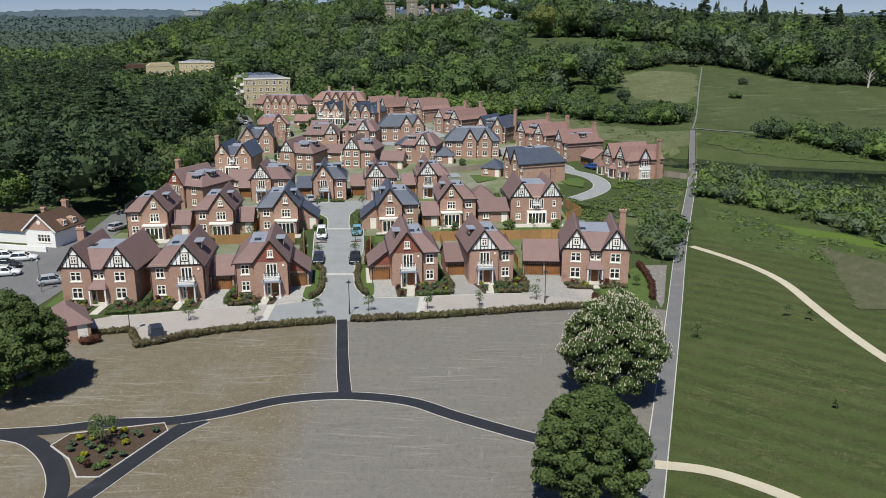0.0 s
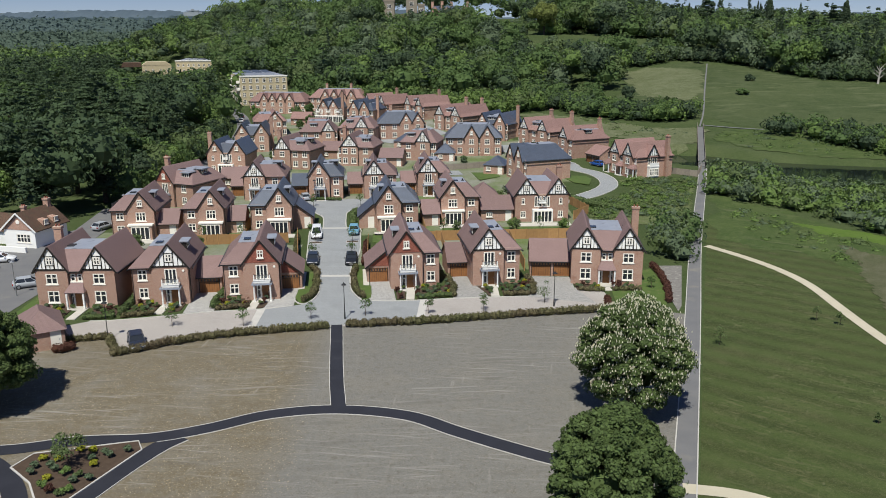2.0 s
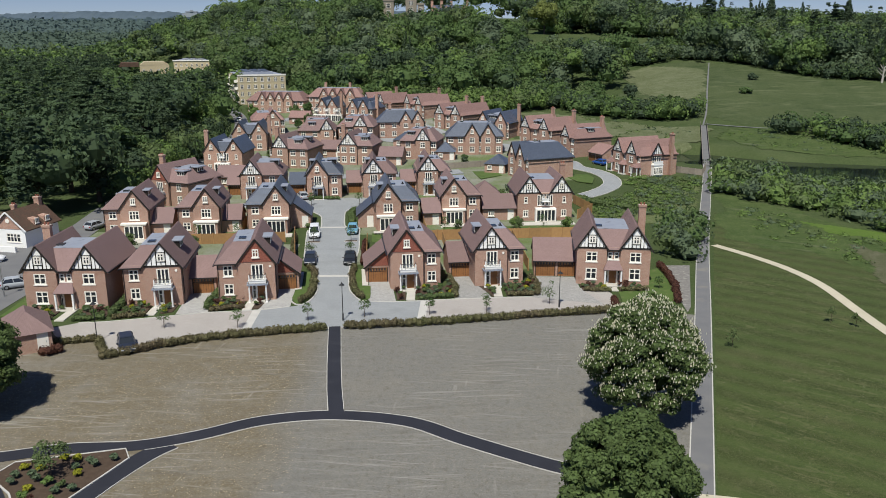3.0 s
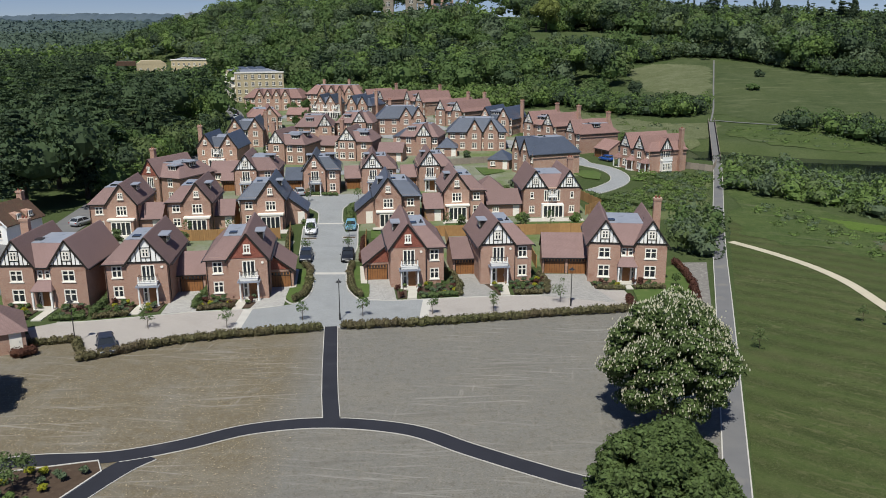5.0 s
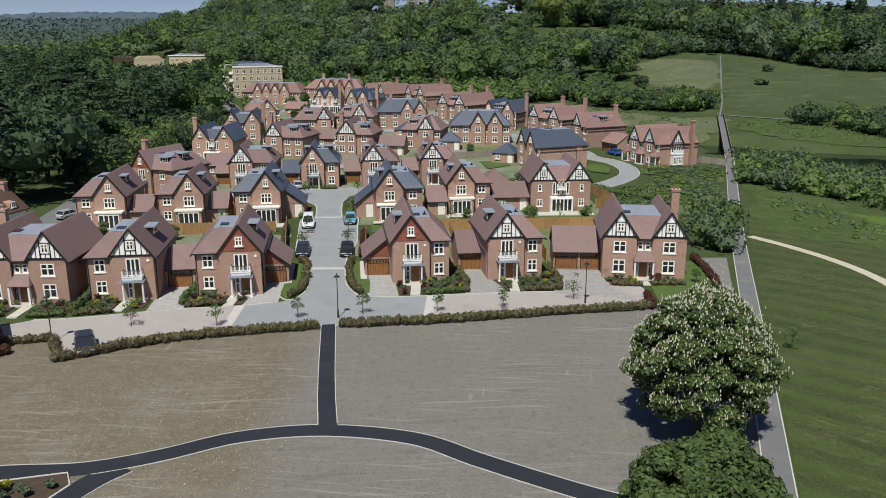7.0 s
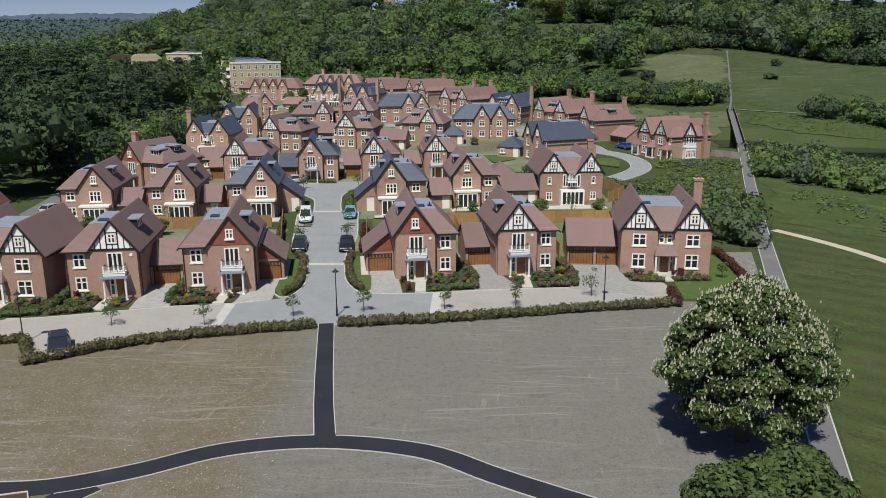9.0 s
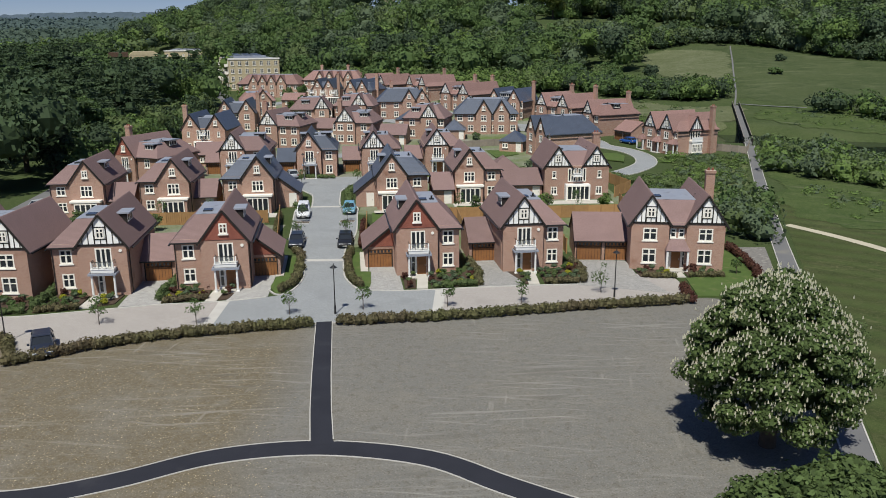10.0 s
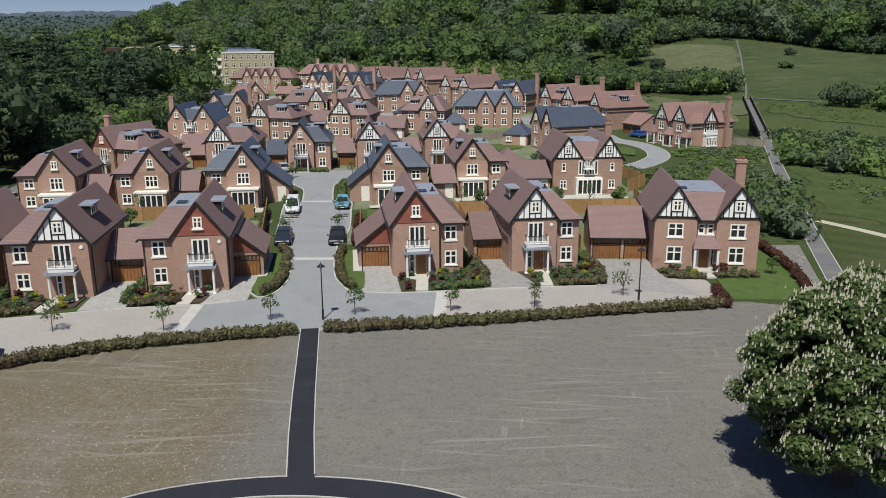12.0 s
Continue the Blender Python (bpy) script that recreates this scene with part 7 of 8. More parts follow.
hedge([(31.9, 127), (31.8, 122), (31.0, 116), (29.7, 110.5)], 0.9, 1.0, LEAF_RED, "copper beech hedge round the corner garden", 0.1, 60)
hedge([(-17.4, 111.9), (-16.6, 113.2), (-16.3, 117.0), (-16.9, 121.5), (-17.4, 125.0), (-18.6, 127.0)], 0.9, 1.0, LEAF_HEDGE, "clipped hedge round a small lawn beside the road", 0.09, 60)
hedge([(-9.6, 113.2), (-10.5, 114.9), (-11.3, 118.0), (-11.9, 123.0), (-11.8, 127.0)], 0.9, 1.0, LEAF_HEDGE, "clipped hedge round a small lawn beside the road", 0.09, 60)
hedge([(-10.9, 128.5), (-11.2, 134), (-11.6, 140)], 0.7, 1.3, LEAF_RED, "brown hedge beside the road", 0.1, 44)
hedge([(-21.0, 127.5), (-22.6, 138), (-23.4, 145)], 0.7, 1.3, LEAF_HEDGE, "brown-green hedge beside the road", 0.1, 44)
for pts in BEDS:
    a, b = pts[2 if len(pts) == 4 else -2], pts[-1]
    if math.dist(a, b) > 2.2:
        hedge([a, b], 0.75, 0.75, LEAF_HEDGE if RNG.random() < 0.5 else LEAF_OLIVE, "low clipped hedge edging a front garden bed", 0.08, 50)
hedge([(1.5, 121.5), (2.2, 117.5), (2.1, 113.6)], 0.9, 1.0, LEAF_HEDGE, "clipped hedge between a garden and a drive", 0.09, 56)
hedge([(12.6, 121.5), (13.1, 117.5), (12.6, 114.0)], 0.9, 1.0, LEAF_HEDGE, "clipped hedge between a garden and a drive", 0.09, 56)
hedge([(-28.4, 116.5), (-28.5, 113.0), (-28.3, 109.3)], 0.9, 1.0, LEAF_OLIVE, "clipped hedge between a garden and a drive", 0.09, 56)
hedge([(-39.3, 114.5), (-39.2, 111.0), (-39.0, 107.0)], 0.9, 1.1, LEAF_OLIVE, "clipped hedge between two front gardens", 0.09, 56)
hedge([(-22.6, 152.5), (-23.4, 160.5), (-25.0, 164.5)], 1.3, 1.0, LEAF_OLIVE, "leafy planted strip beside the road", 0.11, 44)
hedge([(-14.9, 154.0), (-15.8, 161.0), (-15.6, 166.0)], 1.3, 1.1, LEAF_OLIVE, "leafy planted strip beside the road", 0.11, 44)
hedge([(27.5, 177), (31, 170), (37, 165)], 1.4, 1.3, LEAF_OLIVE, "rough hedge beside the lane", 0.12, 44)
hedge([(-27.5, 177.2), (-19.5, 176.8)], 0.8, 0.8, LEAF_OLIVE, "low hedge in front of a house", 0.1, 40)

# garden shrubs, a few kinds repeated
SHRUBS = []
for k, (mat, r, h, lb) in enumerate(((LEAF_YELLOW, 0.42, 0.6, "round golden-leaved shrub in a garden bed"), (LEAF_MID, 0.45, 0.65, "round green shrub in a garden bed"), (LEAF_OLIVE, 0.42, 0.55, "olive green shrub in a garden bed"),
                                     (LEAF_GREY, 0.4, 0.6, "grey-green lavender bush in bark mulch"), (LEAF_RED, 0.45, 0.8, "copper-leaved shrub in a garden bed"), (LEAF_BRIGHT, 0.5, 0.7, "bright green shrub in a garden bed"))):
    t = thing("shrub", pose(0, 0, -50), lb, "shrub", "garden shrubs")
    rng = np.random.default_rng(k + 50)
    cen, rx, rz = crown_lobes("shrub", 0, 0, 0, h, r, rng, 7)
    quad, who = leaves(cen, rx, rz, 30, np.full(len(cen), 0.085), rng, core=0.7)
    part("foliage", leaf_mesh("foliage", quad, [mat]), None, t)
    part("stem", Geo().tube((0, 0, -0.1), (0, 0, h * 0.5), 0.03, 0.015, 6), BARK, t)
    SHRUBS.append(t)
used = set()


def shrub(k, x, y):
    z = at(x, y) + 0.1
    if k not in used:
        used.add(k)
        SHRUBS[k].matrix_world = pose(x, y, z, 0, 0, RNG.uniform(0, 360))
    else:
        copy_thing(SHRUBS[k], pose(x, y, z, 0, 0, RNG.uniform(0, 360)))


for pts in BEDS:
    for x, y in scatter(pts, 1.1, 0.35):
        shrub(int(RNG.choice([0, 1, 2, 2, 2, 3, 3, 3, 4])), x, y)
for x, y in scatter([(-33.8, 71.9), (-31.2, 73.9), (-26.2, 74.5), (-25.6, 73.4), (-27.8, 67.0), (-29.4, 66.8), (-31.6, 69.4)], 1.3, 0.35):
    if math.dist((x, y), (-29.4, 71.2)) > 1.0:
        shrub(int(RNG.choice([0, 0, 2, 3, 3, 4, 5])), x, y)
for x, y in scatter([(29, 160), (38, 162), (47, 172), (56, 196), (44, 195), (43, 184), (36, 174)], 3.2, 0.4):
    shrub(int(RNG.choice([1, 2, 3, 5])), x, y)

# young street and garden trees
for x, y, h in ((-31.4, 103.2, 3.0), (-23.0, 103.2, 2.6), (-15.3, 105.4, 2.6), (-8.8, 106.6, 2.8), (-1.1, 107.2, 2.6), (5.8, 107.9, 2.8), (13.8, 111.0, 3.4), (-19.0, 133.3, 3.2), (-20.0, 142.2, 3.0), (-14.0, 142.7, 3.2), (-13.1, 133.2, 3.0), (-27.4, 141.4, 3.0), (17.8, 147.2, 3.6), (-38.5, 142.0, 3.6), (-32.5, 143.5, 3.4), (1.2, 147.5, 3.4), (-3.0, 146.0, 3.0), (-24.6, 171.0, 3.0), (-15.2, 171.5, 3.0), (29.0, 116.6, 2.2), (24.0, 170.0, 3.2)):
    tree(x, y, h, h * 0.3, "broad", LEAF_MID, "slim young tree with sparse leaves", "tree", many=9, count=34, size=0.085, thick=0.035, core=0.0, group="young street trees")
for x, y, h in ((31.3, 96.3, 2.6), (45.4, 103.6, 2.4), (47.6, 102.2, 2.0), (39.0, 77.7, 1.2)):
    tree(x, y, h, h * 0.3, "shrub", LEAF_OLIVE, "small newly planted tree in the park grass", "tree", many=6, count=36, size=0.09, thick=0.025, core=0.0, group="young park trees")


# ---- street furniture ----
def lamp_post(x, y, high=4.3, mat=None):
    mat = mat or IRON
    t = thing("street_lamp", pose(x, y, at(x, y)), "black iron street lamp with lantern head" if mat is IRON else "grey steel street lamp", "street lamp", "street lamps")
    part("base", Geo().tube((0, 0, 0), (0, 0, 0.9), 0.1, 0.085, 10), mat, t)
    part("pole", Geo().tube((0, 0, 0.9), (0, 0, high), 0.055, 0.04, 10), mat, t)
    head = part("lantern", Geo().tube((0, 0, high), (0, 0, high + 0.1), 0.1, 0.34, 12), mat, t)
    part("hood", Geo().tube((0, 0, high + 0.1), (0, 0, high + 0.32), 0.34, 0.06, 12).tube((0, 0, high + 0.32), (0, 0, high + 0.5), 0.05, 0.02, 8), mat, head)


for x, y in ((-11.2, 105.4), (14.8, 109.6), (-37.4, 99.2), (-25.0, 176.0)):
    lamp_post(x, y)
lamp_post(-55.8, 115.2, 4.6, ALLOY)
lamp_post(-58.0, 160.0, 4.6, ALLOY)


def fence(line, high, mat, label):
    """Posts and boarded panels along a line."""
    x0, y0 = line[0]
    t = thing("fence", pose(x0, y0, at(x0, y0)), label, "fence", "garden fences")
    key = (high, mat.name)
    if key not in FENCES:
        n = 13
        front = [(-0.9 + 1.8 * k / n + e * 1.8 / n, -0.014 if k % 2 else 0.012) for k in range(n) for e in (0.04, 0.96)]
        outline = front + [(0.9, 0.04), (-0.9, 0.04)]
        m = len(outline)
        p = Geo().add([(x, y, 0.05) for x, y in outline] + [(x, y, high) for x, y in outline], [tuple(range(m)), tuple(range(2 * m - 1, m - 1, -1))] + [(i, i + m, (i + 1) % m + m, (i + 1) % m) for i in range(m)])
        FENCES[key] = (p.mesh("panel", mat), Geo().box(-0.06, 0.06, -0.06, 0.06, 0, high + 0.1).mesh("post", mat))
    panel, post = FENCES[key]
    for (ax, ay), (bx, by) in zip(line, line[1:]):
        n = max(1, round(math.hypot(bx - ax, by - ay) / 1.83))
        turn = math.atan2(by - ay, bx - ax)
        for k in range(n + 1):
            for name, me, s in (("post", post, k / n), ("panel", panel, (k + 0.5) / n)):
                if s > 1.0:
                    continue
                x, y = ax + (bx - ax) * s, ay + (by - ay) * s
                o = part(name, me, None, t)
                o.location, o.rotation_euler = (x - x0, y - y0, at(x, y) - at(x0, y0)), (0, 0, turn)


FENCES = {}
LARCH = "new orange larch panel fence between gardens"
for line in ([(-7.0, 140.6), (0, 143.2), (11.4, 143.8), (24.2, 144.6), (25.0, 153)], [(-45.5, 140.6), (-34, 141.6), (-24.6, 142.4)], [(-20.4, 127.0), (-23.6, 146.0)], [(-10.2, 127.0), (-11.2, 141.0)], [(2.0, 125.0), (0.8, 143.0)], [(12.8, 125.5), (12.2, 143.4)], [(28.2, 125.0), (26.4, 144.4)],
             [(-30.0, 123.0), (-32.0, 141.4)], [(-41.0, 122.0), (-43.5, 140.4)], [(-33.2, 150), (-33.8, 160)], [(-1.8, 146), (-2.4, 153)], [(-46.0, 150.5), (-46.5, 158)], [(25.4, 158), (29, 163), (27, 172)]):
    fence(line, 1.75, FENCE, LARCH)
for line in ([(54.9, 204.5), (61.4, 199.2), (64.5, 206)], [(1.0, 209.5), (6, 210.6), (14.2, 213.6)], [(-63.6, 168), (-63.4, 190), (-63.4, 205)]):
    fence(line, 1.5, GREYWOOD, "weathered pale timber panel fence")


# timber footbridge over the stream
x0, y0, x1, y1 = 66.6, 212.0, 83.4, 266.5
za, zb = at(x0, y0) + 0.1, at(x1, y1) + 0.15
length = math.hypot(x1 - x0, y1 - y0)
br = thing("footbridge", pose(x0, y0, 0, 0, 0, math.degrees(math.atan2(y1 - y0, x1 - x0)) - 90), "long timber footbridge with dark railings over the stream", "bridge")
n = 60
rise_z = lambda s: za + (zb - za) * s
deck = Geo()
deck.add([(sx, length * k / n, rise_z(k / n) + dz) for k in range(n + 1) for sx, dz in ((-0.85, 0), (0.85, 0), (0.85, -0.25), (-0.85, -0.25))],
         [(4 * k + i, 4 * k + (i + 1) % 4, 4 * k + 4 + (i + 1) % 4, 4 * k + 4 + i) for k in range(n) for i in range(4)] + [(0, 1, 2, 3), (4 * n + 3, 4 * n + 2, 4 * n + 1, 4 * n)])
part("deck", deck, OLD_TARMAC, br)
for sx in (-0.9, 0.9):
    for k in range(0, n + 1, 2):
        yy, zz = length * k / n, rise_z(k / n)
        part("post", Geo().box(sx - 0.06, sx + 0.06, yy - 0.06, yy + 0.06, zz - 0.3, zz + 1.2), BLACK, br)
    for dz in (0.35, 0.75, 1.15):
        part("rail", Geo().add([(sx + dx, length * e, rise_z(e) + dz + q) for e in (0, 1) for dx, q in ((-0.05, -0.07), (0.05, -0.07), (0.05, 0.07), (-0.05, 0.07))], [(0, 1, 5, 4), (1, 2, 6, 5), (2, 3, 7, 6), (3, 0, 4, 7), (0, 3, 2, 1), (4, 5, 6, 7)]), GREYWOOD if dz > 1 else BLACK, br)
for k in (8, 16, 24, 32):
    yy, zz = length * k / n, rise_z(k / n)
    for sx in (-0.7, 0.7):
        part("pile", Geo().tube((sx, yy, -2.5), (sx, yy, zz - 0.2), 0.15, 0.15, 8), BLACK, br)


# ---- vehicles ----
def paint(name, c):
    return material(name, c, tuple(v * 0.85 for v in c), 0.8, 0.28, 0.0, 6, spec=0.6)


CAR_PAINT = {"black": paint("black_car_paint", (0.018, 0.019, 0.022)), "dark grey": paint("dark_grey_car_paint", (0.026, 0.032, 0.050)), "white": paint("white_car_paint", (0.75, 0.76, 0.77)),
             "silver": paint("silver_car_paint", (0.38, 0.4, 0.43)), "pale blue": paint("pale_blue_car_paint", (0.16, 0.36, 0.48)), "blue": paint("blue_car_paint", (0.02, 0.09, 0.35))}


def car(x, y, yaw, colour, van=False):
    """Nose towards local +y."""
    t = thing("van" if van else "car", pose(x, y, at(x, y) + 0.05, 0, 0, yaw), "%s small panel van parked on the road" % colour if van else "%s parked hatchback car" % colour, "van" if van else "car", "parked vehicles")
    L, W = (4.5, 1.84) if van else (4.25, 1.78)
    roof = 1.84 if van else 1.46
    pm = CAR_PAINT[colour]
    # lower body: station, half width, sill, shoulder height
    secs = [(-0.5, 0.66, 0.42, 0.74), (-0.485, 0.82, 0.32, 0.86), (-0.44, 0.94, 0.26, 0.93), (-0.3, 1.0, 0.22, 0.95), (0.0, 1.0, 0.22, 0.93), (0.2, 1.0, 0.22, 0.91), (0.34, 0.98, 0.24, 0.84), (0.43, 0.93, 0.27, 0.75), (0.48, 0.82, 0.32, 0.66), (0.5, 0.66, 0.4, 0.58)]
    ring = [(-0.9, 0), (-1.0, 0.3), (-1.0, 0.62), (-0.95, 0.86), (-0.84, 1), (0, 1.04), (0.84, 1), (0.95, 0.86), (1.0, 0.62), (1.0, 0.3), (0.9, 0)]
    m = len(ring)
    b = Geo().add([(rx * W / 2 * k, yy * L, z0 + (z1 - z0) * rz) for yy, k, z0, z1 in secs for rx, rz in ring],
                  [(i * m + j, i * m + (j + 1) % m, (i + 1) * m + (j + 1) % m, (i + 1) * m + j) for i in range(len(secs) - 1) for j in range(m)] + [tuple(range(m)), tuple(range(len(secs) * m - 1, (len(secs) - 1) * m - 1, -1))])
    me = b.mesh("body", pm)
    me.polygons.foreach_set("use_smooth", [True] * len(me.polygons))
    part("body", me, None, t)
    # cabin: glass all round, with roof and pillars over it
    y0, y1, y2, y3 = (-0.47 * L, -0.44 * L, 0.1 * L, 0.26 * L) if van else (-0.45 * L, -0.33 * L, 0.05 * L, 0.23 * L)
    lo, hi, zb, zt = W / 2 * 0.9, W / 2 * 0.72, 0.9, roof - 0.05
    foot = [(-lo, y0, zb), (lo, y0, zb), (lo, y3, zb - 0.06), (-lo, y3, zb - 0.06)]
    head = [(-hi, y1, zt), (hi, y1, zt), (hi, y2, zt), (-hi, y2, zt)]
    part("window", Geo().add(foot + head, [(0, 1, 5, 4), (1, 2, 6, 5), (2, 3, 7, 6), (3, 0, 4, 7), (4, 5, 6, 7)]), GLASS, t, "dark car windows")
    rg = Geo().add([(sx * hi * k, yy, z) for z, k in ((zt - 0.02, 1.05), (zt + 0.03, 0.98), (roof, 0.8)) for sx, yy in ((-1, y1 - 0.06 + (z - zt) * 1.5), (1, y1 - 0.06 + (z - zt) * 1.5), (1, y2 + 0.08 - (z - zt) * 2), (-1, y2 + 0.08 - (z - zt) * 2))],
                   [(4 * i + j, 4 * i + (j + 1) % 4, 4 * i + 4 + (j + 1) % 4, 4 * i + 4 + j) for i in range(2) for j in range(4)] + [(0, 3, 2, 1), (8, 9, 10, 11)])
    part("roof", rg, pm, t)
    for i in range(4):
        part("pillar", Geo().tube(foot[i], head[i], 0.05, 0.04, 6), pm, t)
    if van:
        part("side_panel", Geo().add([(-lo - 0.012, y0 - 0.02, 0.88), (lo + 0.012, y0 - 0.02, 0.88), (lo + 0.012, -0.1, 0.88), (-lo - 0.012, -0.1, 0.88), (-hi - 0.012, y1 - 0.02, zt), (hi + 0.012, y1 - 0.02, zt), (hi + 0.012, -0.1, zt), (-hi - 0.012, -0.1, zt)],
                                     [(1, 2, 6, 5), (2, 3, 7, 6), (3, 0, 4, 7), (4, 5, 6, 7), (0, 1, 5, 4)]), pm, t)
    else:
        for sx in (-1, 1):
            part("pillar", Geo().tube((sx * lo * 1.0, -0.1 * L, zb), (sx * hi * 1.01, -0.13 * L, zt), 0.045, 0.035, 6), pm, t)
    part("grille", Geo().box(-0.42, 0.42, L / 2 - 0.06, L / 2 + 0.015, 0.42, 0.56), RUBBER, t)
    part("number_plate", Geo().box(-0.26, 0.26, L / 2 + 0.0, L / 2 + 0.025, 0.34, 0.42), WHITE, t)
    for sx in (-1, 1):
        for yy in (-0.32 * L, 0.31 * L):
            w = part("wheel", Geo().tube((sx * (W / 2 - 0.2), yy, 0.32), (sx * (W / 2 + 0.015), yy, 0.32), 0.33, 0.31, 18), RUBBER, t)
            part("rim", Geo().tube((sx * (W / 2), yy, 0.32), (sx * (W / 2 + 0.03), yy, 0.32), 0.21, 0.19, 12), ALLOY, w)
        part("tail_light", Geo().box(sx * 0.64 - 0.12, sx * 0.64 + 0.12, -L / 2 - 0.0, -L / 2 + 0.14, 0.64, 0.82), LAMP_RED, t)
        part("headlight", Geo().box(sx * 0.56 - 0.16, sx * 0.56 + 0.16, L / 2 - 0.2, L / 2 - 0.02, 0.54, 0.66), LAMP_CLEAR, t)
        part("mirror", Geo().box(sx * (W / 2 + 0.08) - 0.09, sx * (W / 2 + 0.08) + 0.09, y3 - 0.3, y3 - 0.16, 0.9, 1.03), pm, t)


for x, y, yaw, c, v in ((-33.4, 97.2, 205, "dark grey", False), (-18.7, 130.2, 185, "dark grey", False), (-12.9, 130.2, 184, "black", False), (-20.4, 146.2, 187, "white", True), (-14.3, 148.6, 184, "pale blue", False), (-27.4, 178.0, 20, "silver", False),
                        (-69.6, 132.6, -75, "white", False), (-66.4, 131.6, -75, "white", False), (-67.0, 127.4, -75, "black", False), (-65.0, 123.4, -75, "white", False), (-69.0, 124.6, -75, "silver", False), (-56.0, 119.2, -62, "silver", False), (-59.3, 152.6, -20, "silver", False),
                        (40.6, 213.6, 30, "blue", False), (-61.4, 232.0, 2, "silver", False), (-62.0, 250.0, 4, "black", False), (-71.4, 310.0, 14, "white", False), (-74.0, 322.0, 16, "dark grey", False), (-5.0, 239.6, 90, "silver", False), (-8.5, 239.2, 90, "black", False)):
    car(x, y, yaw, c, v)


# ---- other buildings ----
def block_windows(parent, w, d, floors, z0, pitch, n_front, n_side):
    for f in range(floors):
        for k in range(n_front):
            window(parent, -w / 2 + w * (k + 0.5) / n_front, -0.08, z0 + f * pitch, 1.3, 1.7, 2, 2)
        for k in range(n_side):
            window(parent, -w / 2 - 0.08, d * (k + 0.5) / n_side, z0 + f * pitch, 1.3, 1.7, 2, 2, turn=-math.pi / 2)


ax, ay = -83.4 + 10 * math.cos(radians(20)), 363 + 10 * math.sin(radians(20))
apt = thing("apartment_building", pose(ax, ay, 3.4, 0, 0, 20), "flat-roofed buff brick apartment building behind the houses", "building")
part("wall", Geo().box(-10, 10, 0, 36, 0, 12.4), BRICK_BUFF, apt)
part("parapet", Geo().box(-10.2, 10.2, -0.2, 0.2, 12.2, 12.8), STONE, apt)
part("flat_roof", Geo().box(-9.6, 9.6, 0.4, 35.6, 12.4, 12.55), LEAD, apt)
part("roof_room", Geo().box(-7, 6, 8, 32, 12.5, 13.5), LEAD, apt)
for k in range(3):
    part("solar_panel", Geo().slab([(-6 + 4 * k, 10, 13.6), (-3 + 4 * k, 10, 13.6), (-3 + 4 * k, 26, 14.1), (-6 + 4 * k, 26, 14.1)], 0.08), SLATE, apt)
block_windows(apt, 20, 36, 4, 0.9, 3.0, 7, 9)
for k in range(5):
    for f in (3.4, 6.4, 9.4):
        part("balcony", Geo().box(-11.3, -10.05, 3 + k * 6.6, 6.4 + k * 6.6, f, f + 1.1), STONE, apt)
off = thing("office_building", pose(-162, 565, at(-162, 565) - 0.5), "flat-roofed building with roof panels among trees", "building")
part("wall", Geo().box(-12, 12, 0, 22, 0, 8.6), BRICK_BUFF, off)
part("flat_roof", Geo().box(-12.4, 12.4, -0.4, 22.4, 8.6, 9.1), STONE, off)
for k in range(4):
    part("roof_panel", Geo().slab([(-10 + k * 5.2, 2, 9.2), (-6 + k * 5.2, 2, 9.2), (-6 + k * 5.2, 18, 10.1), (-10 + k * 5.2, 18, 10.1)], 0.1), LEAD, off)
block_windows(off, 24, 22, 2, 1.4, 3.8, 7, 5)
hall = thing("hall_building", pose(-180, 545, at(-180, 545), 0, 0, 20), "tan rendered hall with tiled roof among trees", "building")
part("wall", Geo().box(-9, 9, 0, 14, 0, 10.5), BRICK_BUFF, hall)
part("gable_panel", Geo().prism([(-9, 10.5), (9, 10.5), (6, 12.6), (-6, 12.6)], -0.1, 14), BRICK_BUFF, hall)
part("roof", Geo().prism([(-22, 9.5), (-9.2, 9.5), (-9.2, 12.2), (-20, 12.2)], 0, 12), TILE_OLD, hall)
block_windows(hall, 18, 14, 2, 2.0, 4.2, 4, 3)

# country mansion on the hilltop
OLD_STONE = material("weathered_stone", (0.30, 0.26, 0.20), (0.22, 0.19, 0.15), 0.5, 0.9, 0.2, 4)
man = thing("mansion", pose(2.5, 532, 37.0), "large red brick and stone country mansion on the wooded hilltop", "mansion")
part("wall", Geo().box(-6, 20, 0, 14, 0, 9.0).box(-24, -6, 3, 14, 0, 8), BRICK, man, "red brick range")
for cx in (-2.5, 5.0, 16.0):
    part("gable", Geo().prism([(cx - 3, 9.0), (cx + 3, 9.0), (cx, 12.6)], -0.6, 7), BRICK, man)
    for k in range(2):
        window(man, cx, -0.7, 1.5 + 4 * k, 2.2, 2.2, 3, 2)
    window(man, cx, -0.75, 9.3, 1.0, 1.5, 2, 2)
for cx in (1.2, 10.5):
    window(man, cx, -0.1, 1.5, 2.0, 2.2, 3, 2)
    window(man, cx, -0.1, 5.5, 2.0, 2.0, 3, 2)
part("roof", Geo().add([(-6.4, -0.4, 9), (20.4, -0.4, 9), (20.4, 14.4, 9), (-6.4, 14.4, 9), (-3, 7, 13), (17, 7, 13)], [(0, 1, 5, 4), (1, 2, 5), (2, 3, 4, 5), (3, 0, 4), (3, 2, 1, 0)]), SLATE, man)
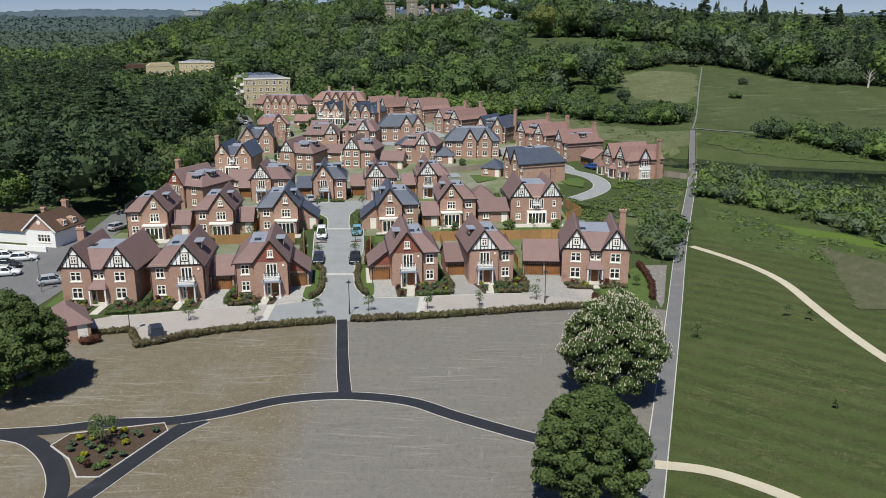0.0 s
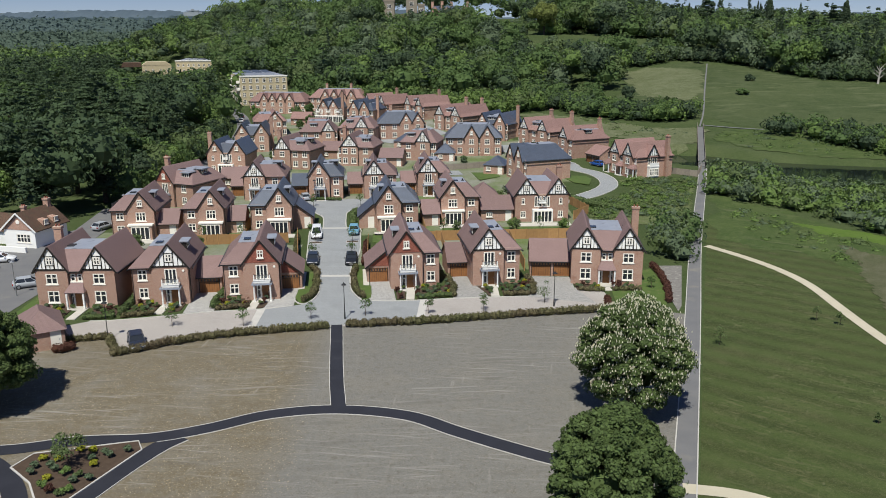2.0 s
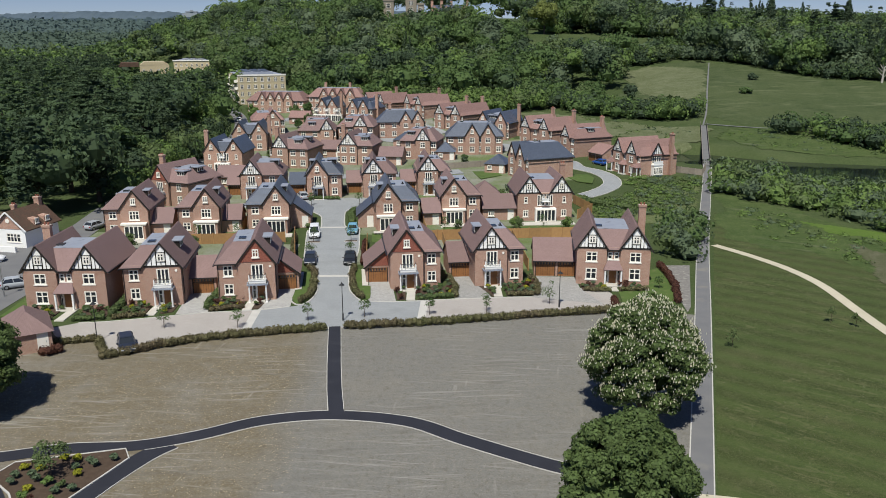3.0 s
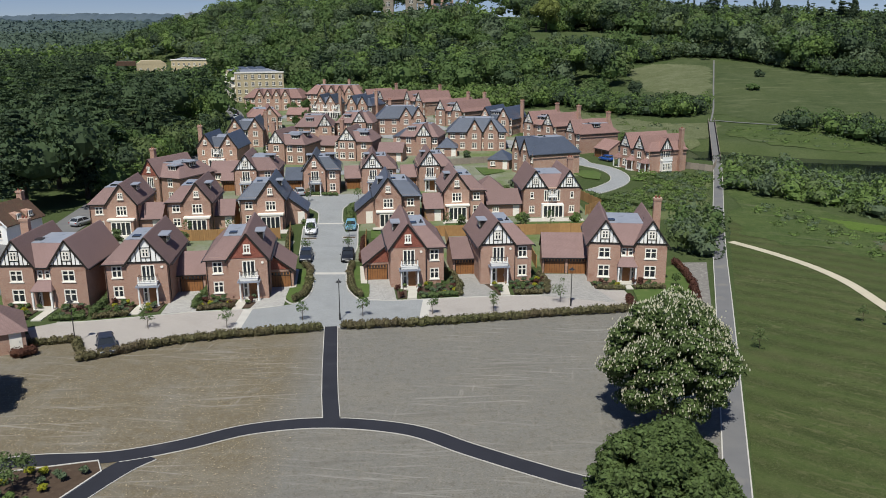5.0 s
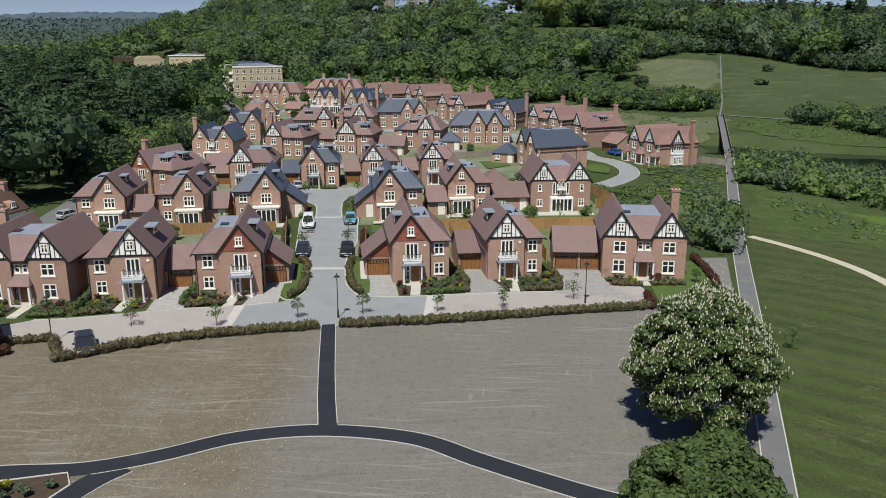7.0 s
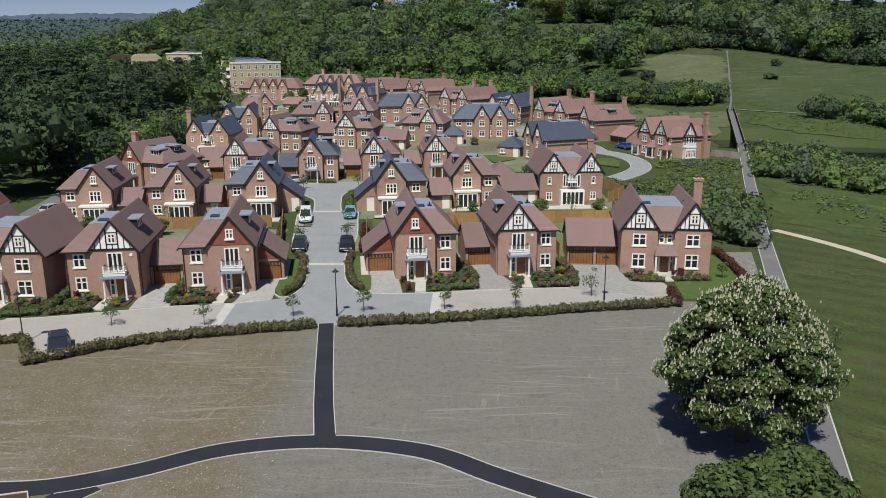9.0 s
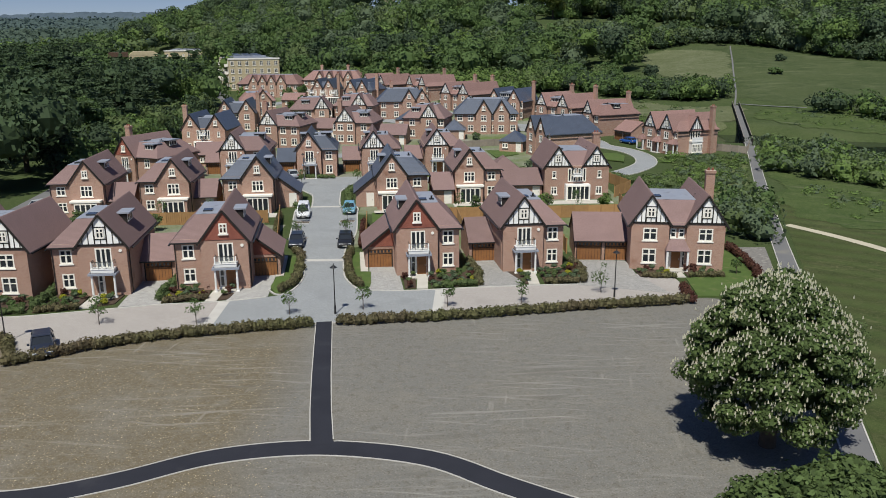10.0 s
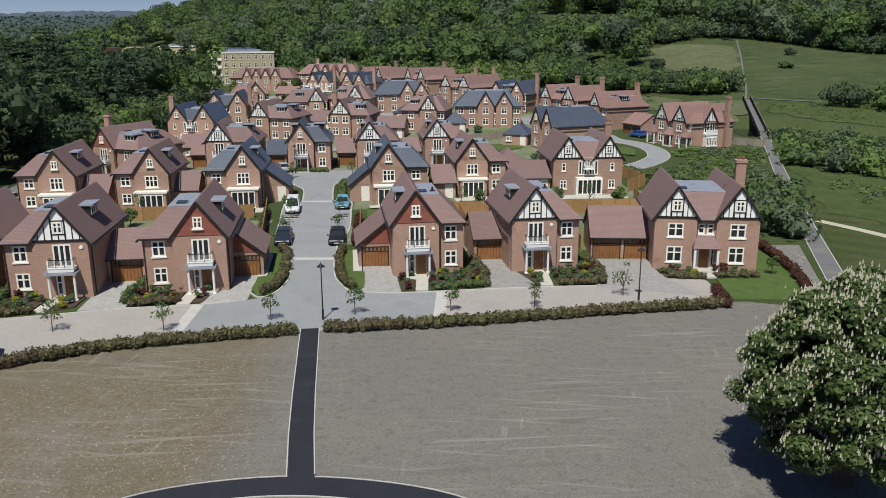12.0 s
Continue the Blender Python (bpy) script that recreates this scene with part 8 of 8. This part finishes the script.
for cx, w, top in ((-17, 3.4, 17.0), (-31, 3.2, 15.5), (-11, 2.0, 13.0)):
    tw = part("tower", Geo().box(cx - w, cx + w, 2, 2 + 2 * w, 0, top), OLD_STONE, man, "weathered stone tower")
    part("parapet", Geo().box(cx - w - 0.3, cx + w + 0.3, 1.7, 2.3 + 2 * w, top, top + 1.2), OLD_STONE, tw)
    for k in range(3):
        window(man, cx, 1.9, top - 4.2 - 4.0 * k, 2.4, 2.6, 3, 2)
for cx, cy in ((-4, 7), (8, 8), (18, 7), (2, 4)):
    chimney(man, cx, cy, 9, 15.5, 1.6, 1.0)

# old white house by the car park
wh = thing("house", pose(-67.6, 140.2, 0, 0, 0, -14), "white rendered old house with weathered tile roof and brick gable", "house")
walls = Geo()
holed_wall(walls, -2.9, 2.9, 0, 0, 3.0, [(-0.6, 2.0, 0.9, 2.3)])
walls.add([(-2.9, 0, 0), (-2.9, 7.6, 0), (2.9, 7.6, 0), (2.9, 0, 0), (-2.9, 0, 3), (-2.9, 7.6, 3), (2.9, 7.6, 3), (2.9, 0, 3)], [(0, 1, 5, 4), (1, 2, 6, 5), (2, 3, 7, 6)])
part("wall", walls, RENDER, wh)
window(wh, 0.7, 0.02, 0.9, 2.6, 1.4, 4, 2)
gp = part("gable_panel", Geo().prism([(-2.95, 3.0), (2.95, 3.0), (2.95, 3.1), (0, 5.55), (-2.95, 3.2)], -0.06, 0.2), BRICK, wh, "brown brick gable")
part("round_window", Geo().tube((0, -0.14, 4.3), (0, -0.05, 4.3), 0.35, 0.35, 14), STONE, wh, "white round gable window")
sec = [(-3.4, 2.9), (0, 5.85), (3.4, 2.9), (3.4, 2.75), (0, 5.65), (-3.4, 2.75)]
part("roof", Geo().prism(sec, -0.35, 7.9), TILE_OLD, wh, "weathered clay tile roof")
for s_ in (-1, 1):
    part("bargeboard", Geo().beam((s_ * 3.4, -0.42, 2.75), (0, -0.42, 5.75), 0.25, 0.06), WHITE, wh, "white bargeboard")
for yy in (2.2, 4.6):
    part("dormer", Geo().prism([(1.0, 3.1), (2.9, 3.1), (2.9, 4.2), (1.0, 4.5)], yy, yy + 1.3), BRICK, wh)
    window(wh, 2.97, yy + 0.65, 3.5, 0.8, 0.8, 2, 1, turn=math.pi / 2)
chimney(wh, 0, 7.0, 4.5, 6.9)
chimney(wh, -1.2, 3.0, 4.2, 6.3, 0.7, 0.6)
part("wing_wall", Geo().box(-13, -2.95, 1.5, 7.5, 0, 2.3), RENDER, wh, "white rendered low wing")
part("wing_roof", Geo().add([(-13.3, 1.1, 2.2), (-2.95, 1.1, 2.2), (-2.95, 4.5, 4.6), (-13.3, 4.5, 4.6), (-13.3, 7.9, 2.2), (-2.95, 7.9, 2.2)], [(0, 1, 2, 3), (3, 2, 5, 4), (0, 3, 4), (1, 5, 2), (0, 4, 5, 1)]), TILE_OLD, wh)
part("yard_wall", Geo().box(-14, 3.2, -2.8, -2.5, 0, 0.9), RENDER, wh, "low white yard wall")
